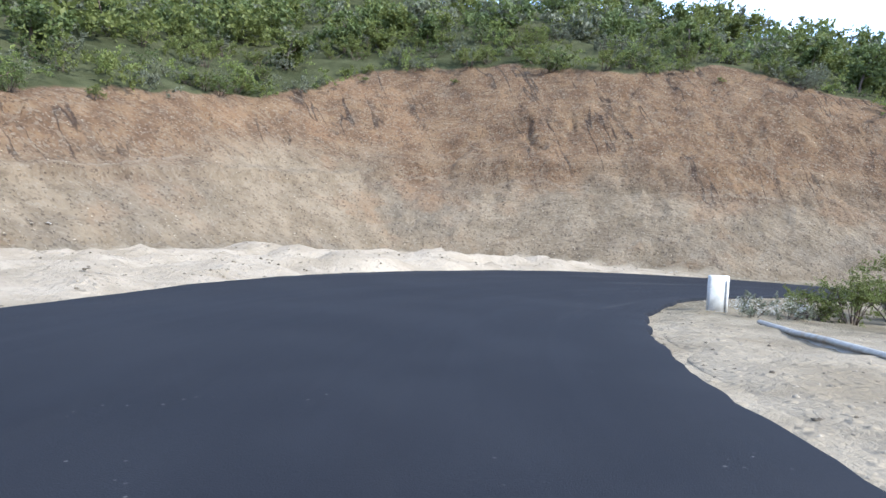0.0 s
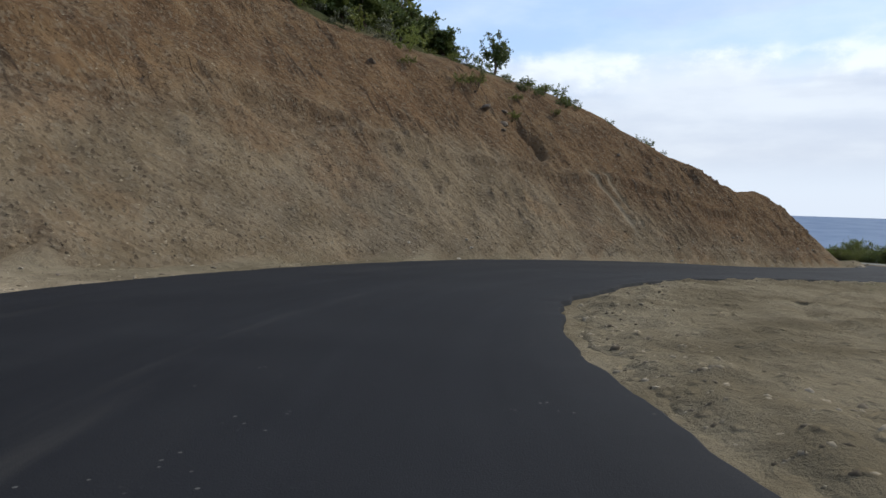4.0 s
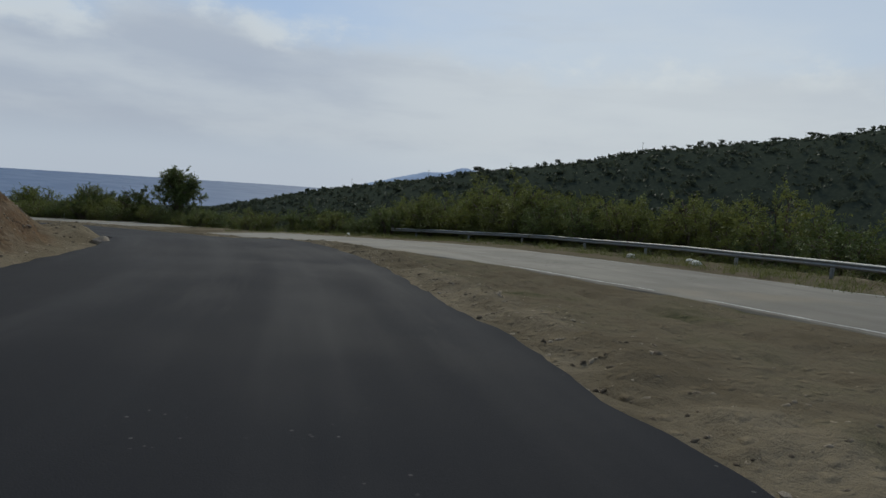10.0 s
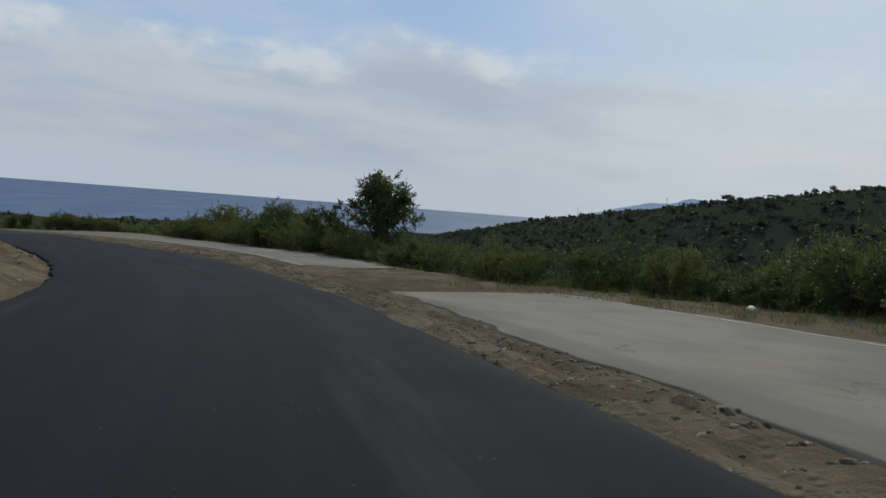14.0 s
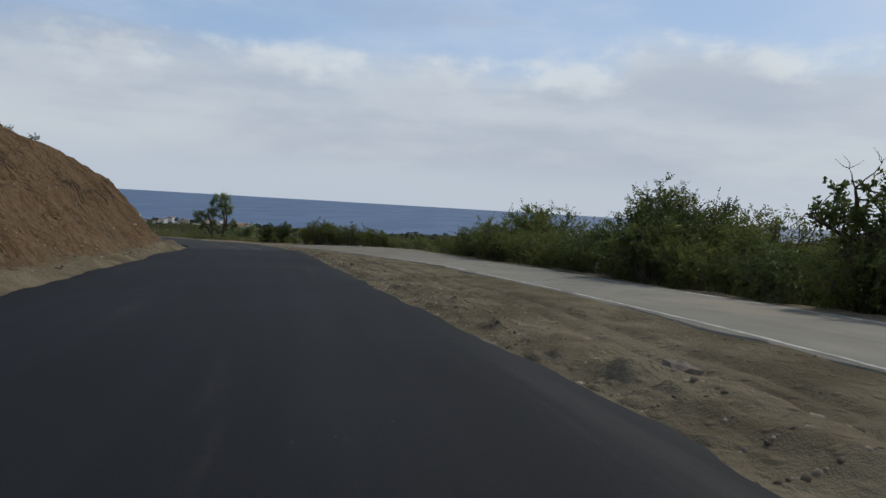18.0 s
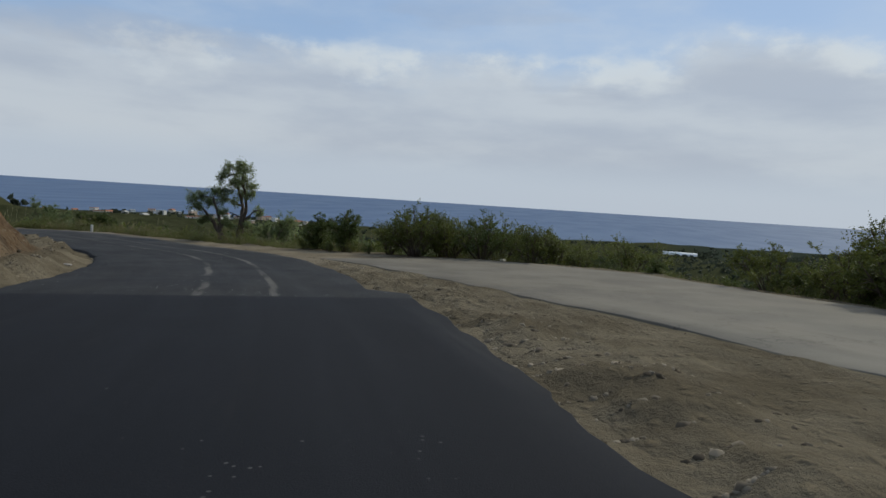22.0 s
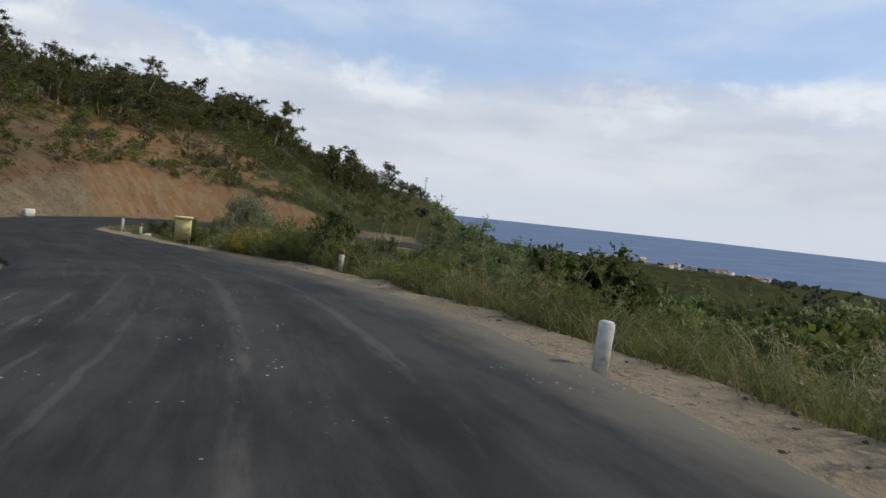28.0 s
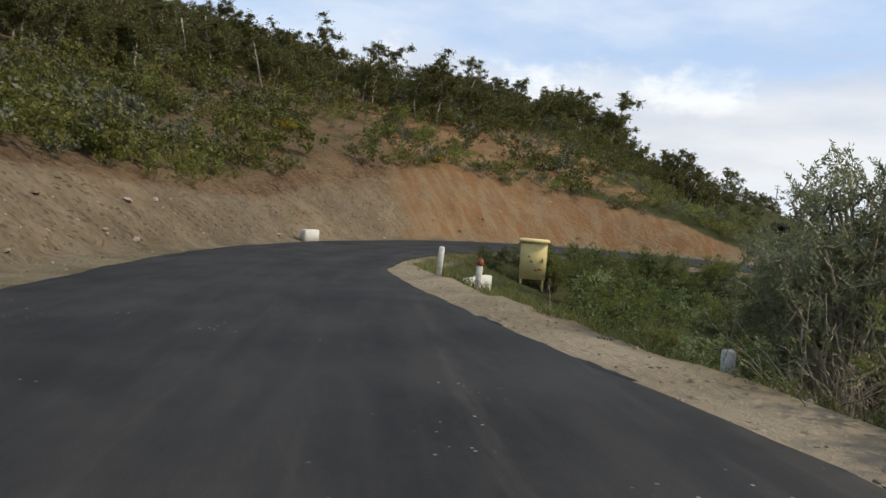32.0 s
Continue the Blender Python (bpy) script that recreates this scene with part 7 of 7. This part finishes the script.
lay_stone(113.0, 18.87, 0.6, "dark lump of broken asphalt on the dirt strip", True)
lay_stone(156.9, 39.6, 0.34, "reddish rock at the edge of the dirt")
lay_stone(123.1, 24.6, 0.2, "stone at the asphalt edge")
lay_stone(79.2, -0.3, 0.55, "pale boulder behind the old road")
for x, y in ((64.7, 2.1), (61.3, 2.4), (61.8, 2.1), (89.6, 3.0)):
    bit = tagged(new("white_rubble", mesh_from("white_rubble", *box(0, 0, 0, 0.34, 0.24, 0.2, 0.05), WHITE)), "broken white painted concrete beside the old road", "rubble", "broken concrete")
    bit.matrix_world = pose(x, y, ground_z(x, y) - 0.03, 12, 8, x * 50 % 360)
lay_stone(69.8, 21.8, 0.9, "pale flat boulder on the dirt shoulder")


def gravel(name, places, rng, label):
    """Tiny stones joined: squashed four-sided lumps."""
    turn5 = np.arange(5) * 2 * np.pi / 5
    base = np.vstack([np.column_stack([np.cos(turn5), np.sin(turn5), np.full(5, -0.2)]), np.column_stack([0.75 * np.cos(turn5 + 0.5), 0.75 * np.sin(turn5 + 0.5), np.full(5, 0.5)]), [(0, 0, 0.72)]])
    tri = np.array([f for n in range(5) for f in ((n, (n + 1) % 5, 5 + n), ((n + 1) % 5, 5 + (n + 1) % 5, 5 + n), (5 + n, 5 + (n + 1) % 5, 10))])
    vs, fs = [], []
    zs = surface_z([p[0] for p in places], [p[1] for p in places])
    for i, (x, y, sunk, s) in enumerate(places):
        z = zs[i] + sunk - 0.28 * s
        a = rng.uniform(0, 6.28)
        c, sn = math.cos(a), math.sin(a)
        b = base * s * rng.uniform(0.45, 1.35, (11, 3)) * np.array([1.0, rng.uniform(0.6, 1.0), rng.uniform(0.6, 1.1)])
        vs.append(np.column_stack([x + b[:, 0] * c - b[:, 1] * sn, y + b[:, 0] * sn + b[:, 1] * c, z + b[:, 2]]))
        fs.append(tri + 11 * i)
    me = fast_mesh(name, np.vstack(vs), np.vstack(fs), ROCK_MIX)
    tagged(new(name, me), label, "gravel", kind="stuff")


def rock_mix():
    k = Mat("mixed_gravel", 0.95, 0.15)
    r = k.island()
    col = k.mix(k.ramp(r, 0.2, 0.95), rgb(0.070, 0.054, 0.036), rgb(0.255, 0.210, 0.148))
    return k.done(col)


ROCK_MIX = rock_mix()
rng = np.random.default_rng(111)
pl = []
for i in range(9000):
    t = rng.uniform(0.2, 33)
    lo = float(right_edge(t)) + 0.05
    hi = lo + 1.5 if t > 8 else lo + 2.2
    x, y = at(t, -(lo + (hi - lo) * rng.uniform() ** 2.0))
    pl.append((x, y, -0.005, rng.uniform(0.012, 0.05)))
for i in range(5200):
    t = rng.uniform(14.0, 23.2)
    lo = float(right_edge(t)) + 0.04
    f = rng.uniform() ** 1.6
    x, y = at(t, -(lo + 1.5 * f))
    if float(fbm(np.array([x / 1.4]), np.array([y / 1.4]), 3, 93)[0]) > -0.05 + 0.25 * f:
        pl.append((x, y, -0.005, rng.uniform(0.02, 0.065) * (1.7 if rng.uniform() < 0.07 else 1)))
gravel("edge_gravel", pl, rng, "gravel and clods along the asphalt edge")
pl = []
for i in range(5000):
    t = rng.uniform(0.2, 35)
    lo, hi = float(left_edge(t)) + 0.05, float(foot_line(t)) + 1.6
    x, y = at(t, lo + (hi - lo) * rng.uniform())
    pl.append((x, y, -0.01, rng.uniform(0.015, 0.075)))
for i in range(4000):
    t = rng.uniform(-1, 6)
    lo, hi = float(left_edge(t)) + 0.05, float(foot_line(t)) + 0.8
    x, y = at(t, lo + (hi - lo) * rng.uniform())
    pl.append((x, y, -0.01, rng.uniform(0.015, 0.06) * (1.8 if rng.uniform() < 0.08 else 1)))
gravel("foot_gravel", pl, rng, "broken stone at the foot of the cut")
pl = []
for i in range(10000):
    t = rng.uniform(0.5, 13) if i < 7500 else rng.uniform(17, 24)
    x, y = at(t, float(foot_line(t)) + rng.uniform(0.2, float(cut_height(t)) / float(steepness(t))) ** 1.0)
    pl.append((x, y, -0.01, rng.uniform(0.012, 0.05) * (1.7 if rng.uniform() < 0.06 else 1)))
gravel("face_stones", pl, rng, "small stones sticking out of the cut face")
pl = []
for i in range(1600):
    t = rng.uniform(8, 25.2)
    a, b = float(right_edge(t)) + 0.3, float(old_inner(t)) - 0.1
    x, y = at(t, -(a + max(0.1, b - a) * rng.uniform()))
    pl.append((x, y, -0.005, rng.uniform(0.012, 0.04)))
for i in range(6500):
    t = rng.uniform(3.0, 24)
    a = float(right_edge(t)) + 0.2
    x, y = at(t, -(a + 1.7 * rng.uniform() ** 1.3))
    pl.append((x, y, -0.01, rng.uniform(0.015, 0.055) * (1.7 if rng.uniform() < 0.1 else 1)))
gravel("strip_gravel", pl, rng, "loose stones on the dirt strip between the roads")

pl = []
rng = np.random.default_rng(77)
while len(pl) < 6000:
    t = rng.uniform(0.5, 12.8)
    f = rng.uniform() ** 1.7
    x, y = at(t, float(foot_line(t)) + float(cut_height(t)) / float(steepness(t)) * (0.01 + 0.85 * f))
    if rng.uniform() < 0.5 + 1.6 * float(fbm(np.array([x / 2.2]), np.array([y / 2.2]), 3, 91)[0]):
        pl.append((x, y, -0.01, rng.uniform(0.025, 0.06) * (1.5 if rng.uniform() < 0.06 else 1)))
gravel("cut_rubble", pl, rng, "loose clods and stones caught on the cut face")

# ---- lines on the old road ----
LINE_PAINT = plain("worn_white_line", (0.38, 0.365, 0.325), 0.85, 0.2, vary=0.25, scale=3.0, grime=(0.17, 0.155, 0.125))
for t0, t1, side in ((9.2, 10.3, 0), (10.5, 11.6, 0), (11.75, 12.4, 0), (17.75, 18.2, 0), (18.4, 19.9, 0), (20.05, 21.1, 0), (21.3, 22.2, 0), (10.2, 12.0, 1), (12.6, 13.4, 1), (14.2, 15.9, 1), (19.0, 20.2, 1), (20.6, 21.3, 1)):
    edge_of = (lambda t: -(old_inner(t) + 0.22)) if side == 0 else (lambda t: -(old_outer(t) - 0.35))
    far_of = (lambda t: -(old_inner(t) + 0.33)) if side == 0 else (lambda t: -(old_outer(t) - 0.24))
    n = max(6, int((t1 - t0) * 12))
    ts = np.linspace(t0, t1, n)
    a = np.array([at(t, float(edge_of(t))) for t in ts])
    b = np.array([at(t, float(far_of(t))) for t in ts])
    za, zb = nearest(a[:, 0], a[:, 1])[3] + 0.011, nearest(b[:, 0], b[:, 1])[3] + 0.011
    v = np.vstack([np.column_stack([a, za]), np.column_stack([b, zb])])
    part("edge_line", v, [(i, i + 1, n + i + 1, n + i) for i in range(n - 1)], LINE_PAINT, old_road if t0 > 17 else old_stretch)
